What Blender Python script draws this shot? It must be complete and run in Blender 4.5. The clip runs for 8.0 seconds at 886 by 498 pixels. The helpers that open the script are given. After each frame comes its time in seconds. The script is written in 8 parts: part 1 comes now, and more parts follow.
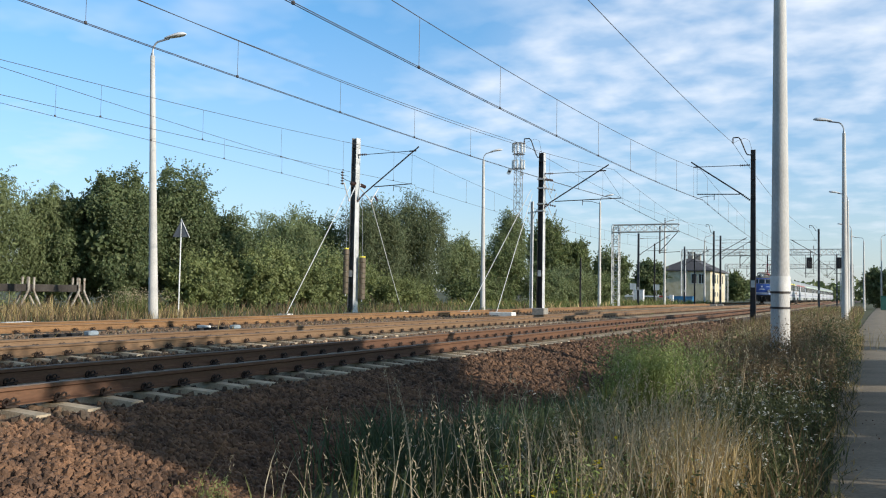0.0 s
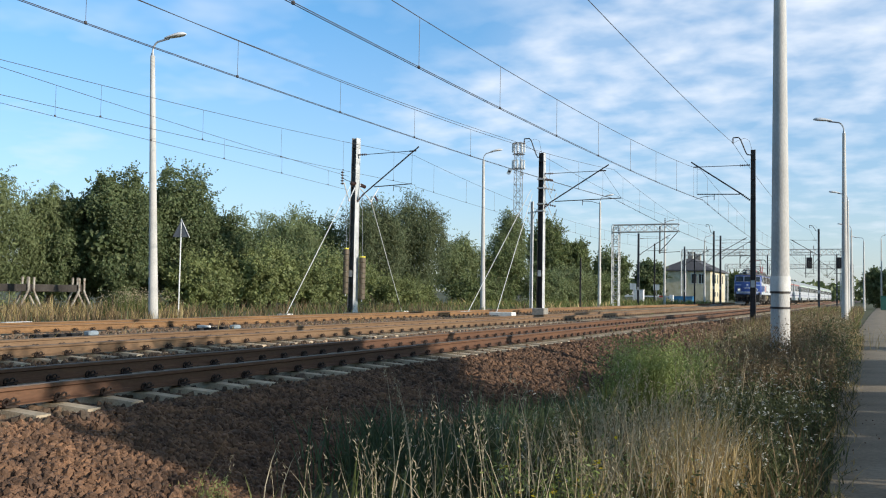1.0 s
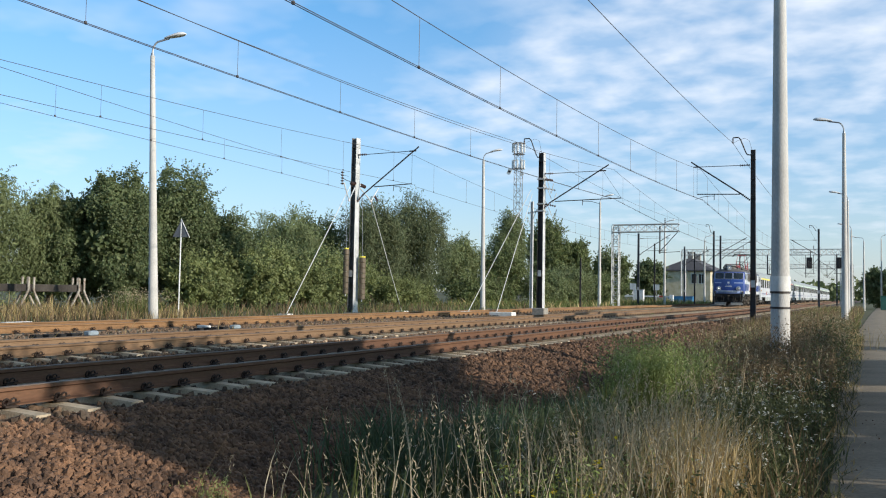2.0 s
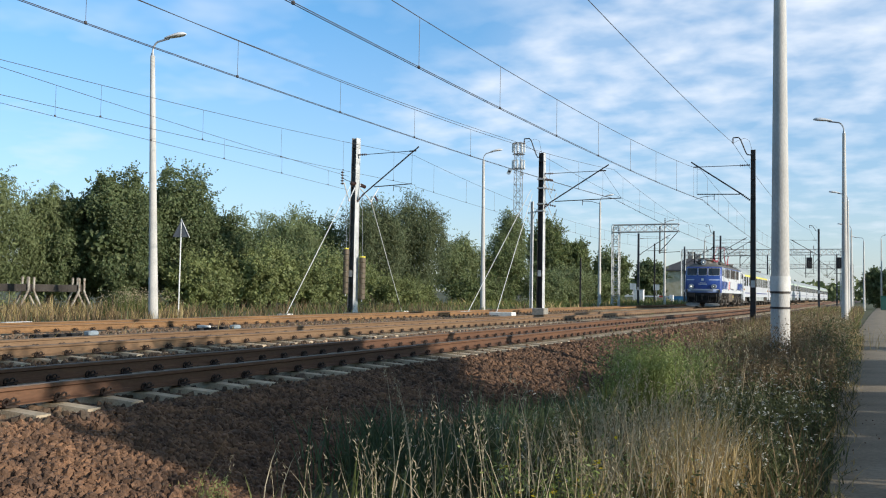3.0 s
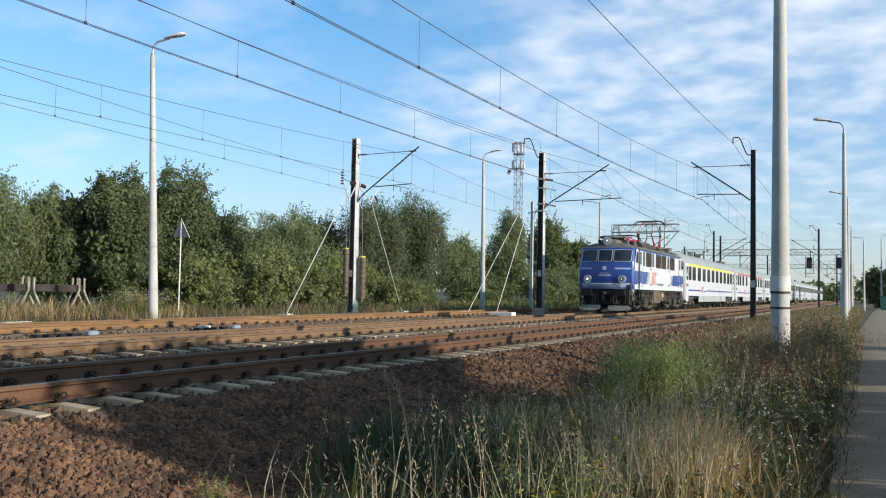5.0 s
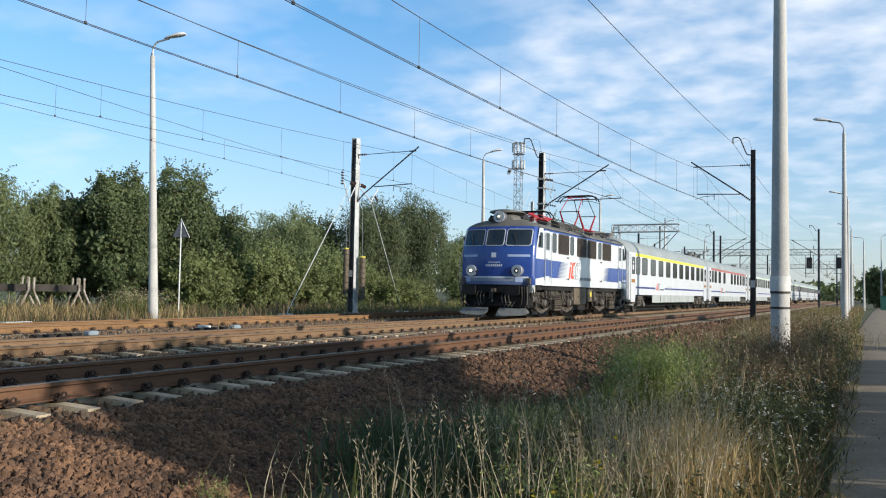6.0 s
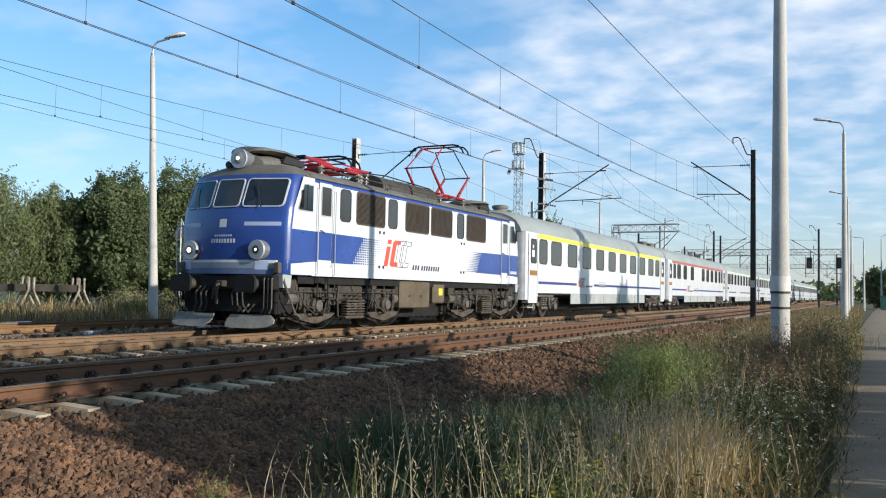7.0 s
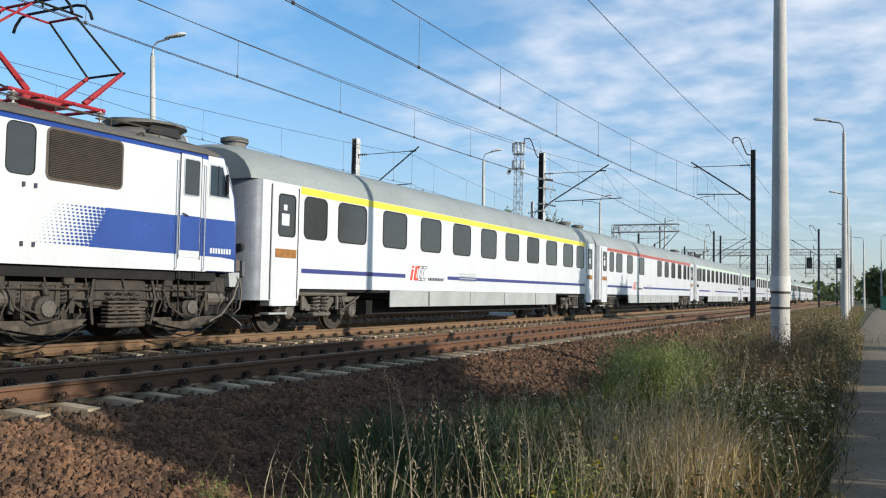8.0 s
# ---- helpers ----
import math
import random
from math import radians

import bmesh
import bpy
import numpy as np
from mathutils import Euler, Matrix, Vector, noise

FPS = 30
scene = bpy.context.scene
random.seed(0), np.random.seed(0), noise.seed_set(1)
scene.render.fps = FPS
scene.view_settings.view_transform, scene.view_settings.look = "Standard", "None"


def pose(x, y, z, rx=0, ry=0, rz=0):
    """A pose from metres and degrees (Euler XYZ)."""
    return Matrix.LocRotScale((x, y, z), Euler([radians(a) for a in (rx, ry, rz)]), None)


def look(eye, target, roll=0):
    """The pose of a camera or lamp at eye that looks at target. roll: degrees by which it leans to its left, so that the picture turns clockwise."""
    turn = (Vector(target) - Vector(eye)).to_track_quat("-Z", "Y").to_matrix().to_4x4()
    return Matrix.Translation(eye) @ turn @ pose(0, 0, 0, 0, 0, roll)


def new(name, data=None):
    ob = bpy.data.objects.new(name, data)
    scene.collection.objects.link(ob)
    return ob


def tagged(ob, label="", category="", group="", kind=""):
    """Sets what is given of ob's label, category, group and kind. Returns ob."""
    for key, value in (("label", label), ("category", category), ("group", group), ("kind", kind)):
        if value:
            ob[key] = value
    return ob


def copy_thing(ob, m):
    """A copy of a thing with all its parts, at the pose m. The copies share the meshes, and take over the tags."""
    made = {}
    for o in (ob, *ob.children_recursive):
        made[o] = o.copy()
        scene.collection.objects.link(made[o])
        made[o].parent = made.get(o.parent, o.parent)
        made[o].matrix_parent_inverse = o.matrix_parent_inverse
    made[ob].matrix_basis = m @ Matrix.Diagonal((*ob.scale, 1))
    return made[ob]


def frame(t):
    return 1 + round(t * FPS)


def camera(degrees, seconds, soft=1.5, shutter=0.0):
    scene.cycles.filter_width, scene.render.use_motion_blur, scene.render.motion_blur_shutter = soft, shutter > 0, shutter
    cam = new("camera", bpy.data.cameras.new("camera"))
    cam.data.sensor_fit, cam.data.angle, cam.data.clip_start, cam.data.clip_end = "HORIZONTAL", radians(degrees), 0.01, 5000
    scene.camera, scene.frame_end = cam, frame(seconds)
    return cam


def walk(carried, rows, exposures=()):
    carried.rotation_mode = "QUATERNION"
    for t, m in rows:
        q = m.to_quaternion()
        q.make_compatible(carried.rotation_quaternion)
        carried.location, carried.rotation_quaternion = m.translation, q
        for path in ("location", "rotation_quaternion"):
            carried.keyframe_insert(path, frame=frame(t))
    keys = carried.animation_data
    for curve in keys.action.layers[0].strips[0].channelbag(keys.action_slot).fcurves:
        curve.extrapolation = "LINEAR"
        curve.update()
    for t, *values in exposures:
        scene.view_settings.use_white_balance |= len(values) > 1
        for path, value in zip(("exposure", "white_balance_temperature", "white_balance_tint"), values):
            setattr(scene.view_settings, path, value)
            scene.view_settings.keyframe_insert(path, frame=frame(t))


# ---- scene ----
SECONDS = 8.0
EYE = (0.0, 0.0, 0.965)
YAW, PITCH, ROLL = radians(26.567), radians(2.835), 1.066
cam = camera(54.98, SECONDS, soft=1.1)
aim = (-math.sin(YAW) * math.cos(PITCH), math.cos(YAW) * math.cos(PITCH), EYE[2] + math.sin(PITCH))
STAND = look(EYE, aim, ROLL)
walk(cam, [(0.0, STAND), (SECONDS, STAND)], exposures=((0.0, 0.0), (7.2, 0.0), (8.0, -0.14)))

# ---- world, sun, exposure ----
SUN_FROM = Vector((1.0, -0.09, 0.295)).normalized()
elev = math.asin(SUN_FROM.z)
azim = math.atan2(SUN_FROM.x, SUN_FROM.y)
world = bpy.data.worlds.new("sky")
scene.world = world
world.use_nodes = True


def build_sky(tree):
    n, l = tree.nodes, tree.links
    n.clear()
    out = n.new("ShaderNodeOutputWorld")
    bg = n.new("ShaderNodeBackground")
    sky = n.new("ShaderNodeTexSky")
    sky.sky_type = "NISHITA"
    sky.sun_disc = False
    sky.sun_elevation, sky.sun_rotation = elev, azim
    sky.air_density, sky.dust_density, sky.ozone_density = 1.0, 0.6, 1.6
    coord = n.new("ShaderNodeTexCoord")
    sep = n.new("ShaderNodeSeparateXYZ")
    l.new(coord.outputs["Generated"], sep.inputs[0])
    # clouds lie on a flat layer: divide the direction by its height
    zc = n.new("ShaderNodeMath"); zc.operation = "MAXIMUM"; zc.inputs[1].default_value = 0.0
    l.new(sep.outputs[2], zc.inputs[0])
    za = n.new("ShaderNodeMath"); za.operation = "ADD"; za.inputs[1].default_value = 0.16
    l.new(zc.outputs[0], za.inputs[0])
    dx = n.new("ShaderNodeMath"); dx.operation = "DIVIDE"
    dy = n.new("ShaderNodeMath"); dy.operation = "DIVIDE"
    l.new(sep.outputs[0], dx.inputs[0]); l.new(za.outputs[0], dx.inputs[1])
    l.new(sep.outputs[1], dy.inputs[0]); l.new(za.outputs[0], dy.inputs[1])
    flat = n.new("ShaderNodeCombineXYZ")
    l.new(dx.outputs[0], flat.inputs[0]); l.new(dy.outputs[0], flat.inputs[1])
    big = n.new("ShaderNodeTexNoise"); big.inputs["Scale"].default_value = 0.75; big.inputs["Detail"].default_value = 2
    small = n.new("ShaderNodeTexNoise"); small.inputs["Scale"].default_value = 6.5; small.inputs["Detail"].default_value = 4; small.inputs["Roughness"].default_value = 0.48
    small.inputs["Distortion"].default_value = 0.1
    shift = n.new("ShaderNodeVectorMath"); shift.operation = "ADD"; shift.inputs[1].default_value = CLOUD_SHIFT
    l.new(flat.outputs[0], shift.inputs[0])
    l.new(shift.outputs[0], big.inputs["Vector"]); l.new(shift.outputs[0], small.inputs["Vector"])
    r1 = n.new("ShaderNodeMapRange"); r1.inputs[1].default_value = 0.59; r1.inputs[2].default_value = 0.92
    r2 = n.new("ShaderNodeMapRange"); r2.inputs[1].default_value = 0.36; r2.inputs[2].default_value = 0.80
    bank = n.new("ShaderNodeVectorMath"); bank.operation = "DOT_PRODUCT"; bank.inputs[1].default_value = (0.74, 0.60, 0.0)
    l.new(coord.outputs["Generated"], bank.inputs[0])
    sumb = n.new("ShaderNodeMath"); sumb.operation = "ADD"
    l.new(big.outputs[0], sumb.inputs[0]); l.new(bank.outputs["Value"], sumb.inputs[1])
    l.new(sumb.outputs[0], r1.inputs[0]); l.new(small.outputs[0], r2.inputs[0])
    # each bank is a thin sheet with denser puffs in it
    r2.inputs[3].default_value = 0.30
    mul = n.new("ShaderNodeMath"); mul.operation = "MULTIPLY"
    l.new(r1.outputs[0], mul.inputs[0]); l.new(r2.outputs[0], mul.inputs[1])
    # thin veil that thickens to the horizon
    veil = n.new("ShaderNodeMapRange"); veil.inputs[1].default_value = 0.42; veil.inputs[2].default_value = -0.02
    veil.inputs[3].default_value = 0.0; veil.inputs[4].default_value = 0.38
    l.new(sep.outputs[2], veil.inputs[0])
    low = n.new("ShaderNodeMapRange"); low.inputs[1].default_value = 0.02; low.inputs[2].default_value = 0.24; low.inputs[3].default_value = 0.45
    l.new(sep.outputs[2], low.inputs[0])
    mx = n.new("ShaderNodeMath"); mx.operation = "MULTIPLY"
    top = n.new("ShaderNodeMapRange"); top.inputs[1].default_value = 0.38; top.inputs[2].default_value = 0.70; top.inputs[3].default_value = 1.0; top.inputs[4].default_value = 0.2
    l.new(sep.outputs[2], top.inputs[0])
    ends = n.new("ShaderNodeMath"); ends.operation = "MULTIPLY"
    l.new(low.outputs[0], ends.inputs[0]); l.new(top.outputs[0], ends.inputs[1])
    l.new(mul.outputs[0], mx.inputs[0]); l.new(ends.outputs[0], mx.inputs[1])
    # faint wide wisps over the whole sky
    wisp = n.new("ShaderNodeTexNoise"); wisp.inputs["Scale"].default_value = 1.5; wisp.inputs["Detail"].default_value = 4; wisp.inputs["Roughness"].default_value = 0.6
    l.new(shift.outputs[0], wisp.inputs["Vector"])
    r3 = n.new("ShaderNodeMapRange"); r3.inputs[1].default_value = 0.42; r3.inputs[2].default_value = 0.72; r3.inputs[4].default_value = 0.5
    l.new(wisp.outputs[0], r3.inputs[0])
    thin = n.new("ShaderNodeMath"); thin.operation = "MAXIMUM"
    l.new(mx.outputs[0], thin.inputs[0]); l.new(r3.outputs[0], thin.inputs[1])
    both = n.new("ShaderNodeMath"); both.operation = "MAXIMUM"
    l.new(thin.outputs[0], both.inputs[0]); l.new(veil.outputs[0], both.inputs[1])
    mix = n.new("ShaderNodeMix"); mix.data_type = "RGBA"
    l.new(both.outputs[0], mix.inputs["Factor"])
    tint = n.new("ShaderNodeMix"); tint.data_type = "RGBA"; tint.blend_type = "MULTIPLY"; tint.inputs["Factor"].default_value = 1.0
    rise = n.new("ShaderNodeMapRange"); rise.inputs[1].default_value = 0.0; rise.inputs[2].default_value = 0.40
    l.new(sep.outputs[2], rise.inputs[0])
    hue = n.new("ShaderNodeMix"); hue.data_type = "RGBA"
    hue.inputs["A"].default_value = SKY_LOW; hue.inputs["B"].default_value = SKY_HIGH
    l.new(rise.outputs[0], hue.inputs["Factor"])
    high = n.new("ShaderNodeMapRange"); high.inputs[1].default_value = 0.36; high.inputs[2].default_value = 0.75
    l.new(sep.outputs[2], high.inputs[0])
    zenith = n.new("ShaderNodeMix"); zenith.data_type = "RGBA"
    zenith.inputs["B"].default_value = SKY_ZENITH
    l.new(hue.outputs["Result"], zenith.inputs["A"]); l.new(high.outputs[0], zenith.inputs["Factor"])
    l.new(zenith.outputs["Result"], tint.inputs["B"])
    l.new(sky.outputs[0], tint.inputs["A"])
    l.new(tint.outputs["Result"], mix.inputs["A"])
    mix.inputs["B"].default_value = CLOUD_LIGHT
    l.new(mix.outputs["Result"], bg.inputs["Color"])
    bg.inputs["Strength"].default_value = SKY_STRENGTH
    l.new(bg.outputs[0], out.inputs["Surface"])


SKY_STRENGTH = 0.134
SKY_LOW = (0.82, 0.96, 1.24, 1)
SKY_HIGH = (0.39, 1.29, 1.76, 1)
SKY_ZENITH = (0.50, 0.50, 0.50, 1)
CLOUD_LIGHT = (7.0, 7.5, 8.3, 1)
CLOUD_SHIFT = (3.1, 1.7, 0.0)
build_sky(world.node_tree)

sun_data = bpy.data.lights.new("sun", "SUN")
sun_data.energy = 4.9
sun_data.angle = radians(0.55)
sun_data.color = (1.0, 0.92, 0.80)
sun = new("sun", sun_data)
sun.matrix_world = look(SUN_FROM * 50, (0, 0, 0))
scene.view_settings.exposure = 0.0


# ---- materials ----
def material(name, color, rough=0.7, metal=0.0, vary=0.25, scale=6.0, fine=60.0, bump=0.15, second=None, spots=0.0, coat=0.0, per_piece=0.0, trans=0.0, spec=0.5, stretch=(1, 1, 1), bump_scale=None):
    """A worn surface: a base colour, blotches of a second colour, fine grain and relief."""
    m = bpy.data.materials.new(name)
    m.use_nodes = True
    n, l = m.node_tree.nodes, m.node_tree.links
    b = n["Principled BSDF"]
    tc = n.new("ShaderNodeTexCoord")
    mp = n.new("ShaderNodeMapping"); mp.inputs["Scale"].default_value = stretch
    l.new(tc.outputs["Object"], mp.inputs["Vector"])
    n1 = n.new("ShaderNodeTexNoise"); n1.inputs["Scale"].default_value = scale; n1.inputs["Detail"].default_value = 4
    n2 = n.new("ShaderNodeTexNoise"); n2.inputs["Scale"].default_value = fine; n2.inputs["Detail"].default_value = 3
    l.new(mp.outputs[0], n1.inputs["Vector"]); l.new(mp.outputs[0], n2.inputs["Vector"])
    second = second or tuple(c * (1 - vary) for c in color)
    ramp = n.new("ShaderNodeMapRange"); ramp.inputs[1].default_value = 0.35 + spots * 0.2; ramp.inputs[2].default_value = 0.68
    l.new(n1.outputs[0], ramp.inputs[0])
    mix = n.new("ShaderNodeMix"); mix.data_type = "RGBA"
    mix.inputs["A"].default_value = (*color, 1); mix.inputs["B"].default_value = (*second, 1)
    l.new(ramp.outputs[0], mix.inputs["Factor"])
    grain = n.new("ShaderNodeMapRange"); grain.inputs[1].default_value = 0.25; grain.inputs[2].default_value = 0.75
    grain.inputs[3].default_value = 1 - vary * 0.6; grain.inputs[4].default_value = 1 + vary * 0.6
    l.new(n2.outputs[0], grain.inputs[0])
    mul = n.new("ShaderNodeMix"); mul.data_type = "RGBA"; mul.blend_type = "MULTIPLY"; mul.inputs["Factor"].default_value = 1.0
    l.new(mix.outputs["Result"], mul.inputs["A"])
    l.new(grain.outputs[0], mul.inputs["B"])
    last = mul.outputs["Result"]
    if per_piece:
        pieces = []
        for node, sock in (("ShaderNodeObjectInfo", "Random"), ("ShaderNodeNewGeometry", "Random Per Island")):
            o = n.new(node)
            mr = n.new("ShaderNodeMapRange"); mr.inputs[3].default_value = 1 - per_piece; mr.inputs[4].default_value = 1 + per_piece
            l.new(o.outputs[sock], mr.inputs[0])
            k = n.new("ShaderNodeMix"); k.data_type = "RGBA"; k.blend_type = "MULTIPLY"; k.inputs["Factor"].default_value = 1.0
            l.new(last, k.inputs["A"]); l.new(mr.outputs[0], k.inputs["B"])
            last = k.outputs["Result"]
    l.new(last, b.inputs["Base Color"])
    b.inputs["Metallic"].default_value = metal
    rr = n.new("ShaderNodeMapRange"); rr.inputs[3].default_value = max(rough - 0.12, 0.03); rr.inputs[4].default_value = min(rough + 0.12, 1)
    l.new(n1.outputs[0], rr.inputs[0]); l.new(rr.outputs[0], b.inputs["Roughness"])
    b.inputs["Specular IOR Level"].default_value = spec
    if coat:
        b.inputs["Coat Weight"].default_value = coat
        b.inputs["Coat Roughness"].default_value = 0.12
    if trans:
        b.inputs["Transmission Weight"].default_value = trans
    if bump:
        bp = n.new("ShaderNodeBump"); bp.inputs["Strength"].default_value = bump; bp.inputs["Distance"].default_value = 0.02
        src = n2
        if bump_scale:
            src = n.new("ShaderNodeTexNoise"); src.inputs["Scale"].default_value = bump_scale; src.inputs["Detail"].default_value = 4
            l.new(mp.outputs[0], src.inputs["Vector"])
        l.new(src.outputs[0], bp.inputs["Height"]); l.new(bp.outputs[0], b.inputs["Normal"])
    return m


def leaf_material(name, color, second, vary=0.5, dry=None):
    """Thin leaves and blades: light passes through, each piece has its own shade."""
    m = bpy.data.materials.new(name)
    m.use_nodes = True
    n, l = m.node_tree.nodes, m.node_tree.links
    out, b = n["Material Output"], n["Principled BSDF"]
    geo = n.new("ShaderNodeNewGeometry")
    mix = n.new("ShaderNodeMix"); mix.data_type = "RGBA"
    mix.inputs["A"].default_value = (*color, 1); mix.inputs["B"].default_value = (*second, 1)
    l.new(geo.outputs["Random Per Island"], mix.inputs["Factor"])
    noise_tex = n.new("ShaderNodeTexNoise"); noise_tex.inputs["Scale"].default_value = 0.9; noise_tex.inputs["Detail"].default_value = 3
    tc = n.new("ShaderNodeTexCoord")
    l.new(tc.outputs["Object"], noise_tex.inputs["Vector"])
    mr = n.new("ShaderNodeMapRange"); mr.inputs[1].default_value = 0.3; mr.inputs[2].default_value = 0.7
    mr.inputs[3].default_value = 1 - vary * 0.6; mr.inputs[4].default_value = 1 + vary * 0.6
    l.new(noise_tex.outputs[0], mr.inputs[0])
    k = n.new("ShaderNodeMix"); k.data_type = "RGBA"; k.blend_type = "MULTIPLY"; k.inputs["Factor"].default_value = 1.0
    l.new(mix.outputs["Result"], k.inputs["A"]); l.new(mr.outputs[0], k.inputs["B"])
    l.new(k.outputs["Result"], b.inputs["Base Color"])
    b.inputs["Roughness"].default_value = 0.55
    b.inputs["Specular IOR Level"].default_value = 0.3
    tr = n.new("ShaderNodeBsdfTranslucent")
    l.new(k.outputs["Result"], tr.inputs["Color"])
    ms = n.new("ShaderNodeMixShader"); ms.inputs[0].default_value = 0.38
    l.new(b.outputs[0], ms.inputs[1]); l.new(tr.outputs[0], ms.inputs[2]); l.new(ms.outputs[0], out.inputs["Surface"])
    return m


def glow(name, color, strength):
    m = bpy.data.materials.new(name)
    m.use_nodes = True
    b = m.node_tree.nodes["Principled BSDF"]
    b.inputs["Base Color"].default_value = (*color, 1)
    b.inputs["Emission Color"].default_value = (*color, 1)
    b.inputs["Emission Strength"].default_value = strength
    return m


SOIL = material("soil_and_turf", (0.10, 0.085, 0.045), 0.95, vary=0.5, scale=0.7, fine=9, bump=0.8, second=(0.075, 0.10, 0.03))
PATH = material("sandy_path", (0.29, 0.235, 0.165), 0.95, vary=0.35, scale=1.3, fine=26, bump=0.6, second=(0.22, 0.18, 0.125))
BED = material("ballast_bed", (0.055, 0.038, 0.028), 0.95, vary=0.6, scale=2.0, fine=28, bump=1.0, second=(0.085, 0.055, 0.038))
GRAVEL = material("dusty_gravel", (0.20, 0.155, 0.10), 0.95, vary=0.5, scale=2.5, fine=22, bump=0.9, second=(0.13, 0.115, 0.06))
STONE = material("ballast_stone", (0.185, 0.100, 0.055), 0.92, vary=0.4, scale=3, fine=45, bump=0.4, second=(0.088, 0.052, 0.034), per_piece=0.4)
STONE_PALE = material("ballast_between_rails", (0.16, 0.097, 0.056), 0.92, vary=0.4, scale=3, fine=45, bump=0.4, second=(0.13, 0.095, 0.068), per_piece=0.3)
RAIL = material("rusty_rail", (0.155, 0.075, 0.038), 0.75, metal=0.1, vary=0.3, scale=2.0, fine=40, bump=0.2, second=(0.11, 0.055, 0.032), stretch=(1, 0.3, 1))
RAIL_TAN = material("pale_rusty_rail", (0.23, 0.145, 0.08), 0.75, metal=0.1, vary=0.3, scale=2.0, fine=40, bump=0.2, second=(0.17, 0.10, 0.055), stretch=(1, 0.3, 1))
RAIL_ORANGE = material("orange_rusty_rail", (0.30, 0.165, 0.070), 0.8, metal=0.05, vary=0.35, scale=2.0, fine=40, bump=0.2, second=(0.20, 0.11, 0.052), stretch=(1, 0.3, 1))
RAIL_TOP = material("worn_rail_head", (0.20, 0.150, 0.115), 0.62, metal=0.35, vary=0.3, scale=3, fine=60, bump=0.05, stretch=(1, 0.15, 1))
CLIP = material("dark_rail_clip", (0.05, 0.032, 0.024), 0.7, metal=0.3, vary=0.4, scale=20, bump=0.1)
SLEEPER = material("concrete_sleeper", (0.56, 0.46, 0.33), 0.9, vary=0.3, scale=4, fine=50, bump=0.3, second=(0.38, 0.30, 0.205), per_piece=0.12)
CONCRETE = material("pale_concrete", (0.58, 0.56, 0.53), 0.85, vary=0.22, scale=2.2, fine=40, bump=0.2, second=(0.46, 0.44, 0.41), stretch=(1, 1, 0.4))
FOUNDATION = material("foundation_concrete", (0.33, 0.30, 0.26), 0.9, vary=0.3, scale=5, fine=40, bump=0.4)
WHITE_BLOCK = material("whitewashed_block", (0.78, 0.76, 0.72), 0.85, vary=0.15, scale=6, fine=40, bump=0.2)
MAST_DARK = material("dark_mast_steel", (0.045, 0.045, 0.05), 0.6, metal=0.3, vary=0.4, scale=3, fine=30, bump=0.1, second=(0.07, 0.05, 0.04))
# dark mast steel lightened: distance haze put into the colour of far masts
MAST_FAR = material("hazed_mast_steel", (0.10, 0.10, 0.105), 0.6, metal=0.2, vary=0.3, scale=3, fine=30, bump=0.1)
MAST_MID = material("weathered_mast_steel", (0.20, 0.20, 0.20), 0.6, metal=0.2, vary=0.4, scale=3, fine=30, bump=0.1, second=(0.12, 0.10, 0.09))
MAST_GREY = material("grey_mast_steel", (0.62, 0.62, 0.61), 0.6, metal=0.1, vary=0.3, scale=3, fine=30, bump=0.1)
WIRE = material("oxidised_wire", (0.11, 0.10, 0.10), 0.6, metal=0.5, vary=0.1, bump=0)
INSULATOR = material("brown_insulator", (0.09, 0.05, 0.04), 0.25, vary=0.1, bump=0, coat=0.4)
LAMP_GREY = material("lamp_housing_grey", (0.74, 0.74, 0.74), 0.45, metal=0.0, vary=0.12, scale=8, bump=0.05)
GALV = material("galvanised_steel", (0.42, 0.43, 0.45), 0.5, metal=0.6, vary=0.2, scale=6, bump=0.08)
BARK = material("bark", (0.13, 0.10, 0.07), 0.95, vary=0.5, scale=6, fine=30, bump=0.8, stretch=(1, 1, 0.3))
TIMBER = material("weathered_timber", (0.06, 0.05, 0.042), 0.9, vary=0.5, scale=3, fine=30, bump=0.5, stretch=(1, 1, 0.2))
WILLOW = leaf_material("willow_leaves", (0.175, 0.215, 0.095), (0.25, 0.285, 0.14))
# greyer willow green, darkened to carry the shading of the two big willows
SHADED_WILLOW = leaf_material("shaded_willow_leaves", (0.115, 0.145, 0.070), (0.18, 0.20, 0.108))
SHRUB = leaf_material("olive_shrub_leaves", (0.17, 0.205, 0.075), (0.27, 0.30, 0.13))
ALDER = leaf_material("alder_leaves", (0.105, 0.145, 0.060), (0.185, 0.215, 0.105))
MAPLE = leaf_material("broad_leaves", (0.115, 0.155, 0.055), (0.20, 0.225, 0.10))
GRASS = leaf_material("green_grass", (0.12, 0.16, 0.045), (0.22, 0.23, 0.08))
DRY = leaf_material("dry_grass", (0.60, 0.45, 0.22), (0.40, 0.30, 0.13))
BROWN = leaf_material("withered_stems", (0.17, 0.118, 0.065), (0.28, 0.20, 0.11))
HERB = leaf_material("bright_herb_leaves", (0.25, 0.32, 0.085), (0.37, 0.41, 0.17))
BLUE_GRASS = leaf_material("bluish_grass", (0.075, 0.115, 0.055), (0.135, 0.17, 0.085))
STRAW = leaf_material("straw_stalks", (0.64, 0.54, 0.37), (0.39, 0.31, 0.19))
WEED = leaf_material("weed_leaves", (0.070, 0.085, 0.036), (0.14, 0.15, 0.068))
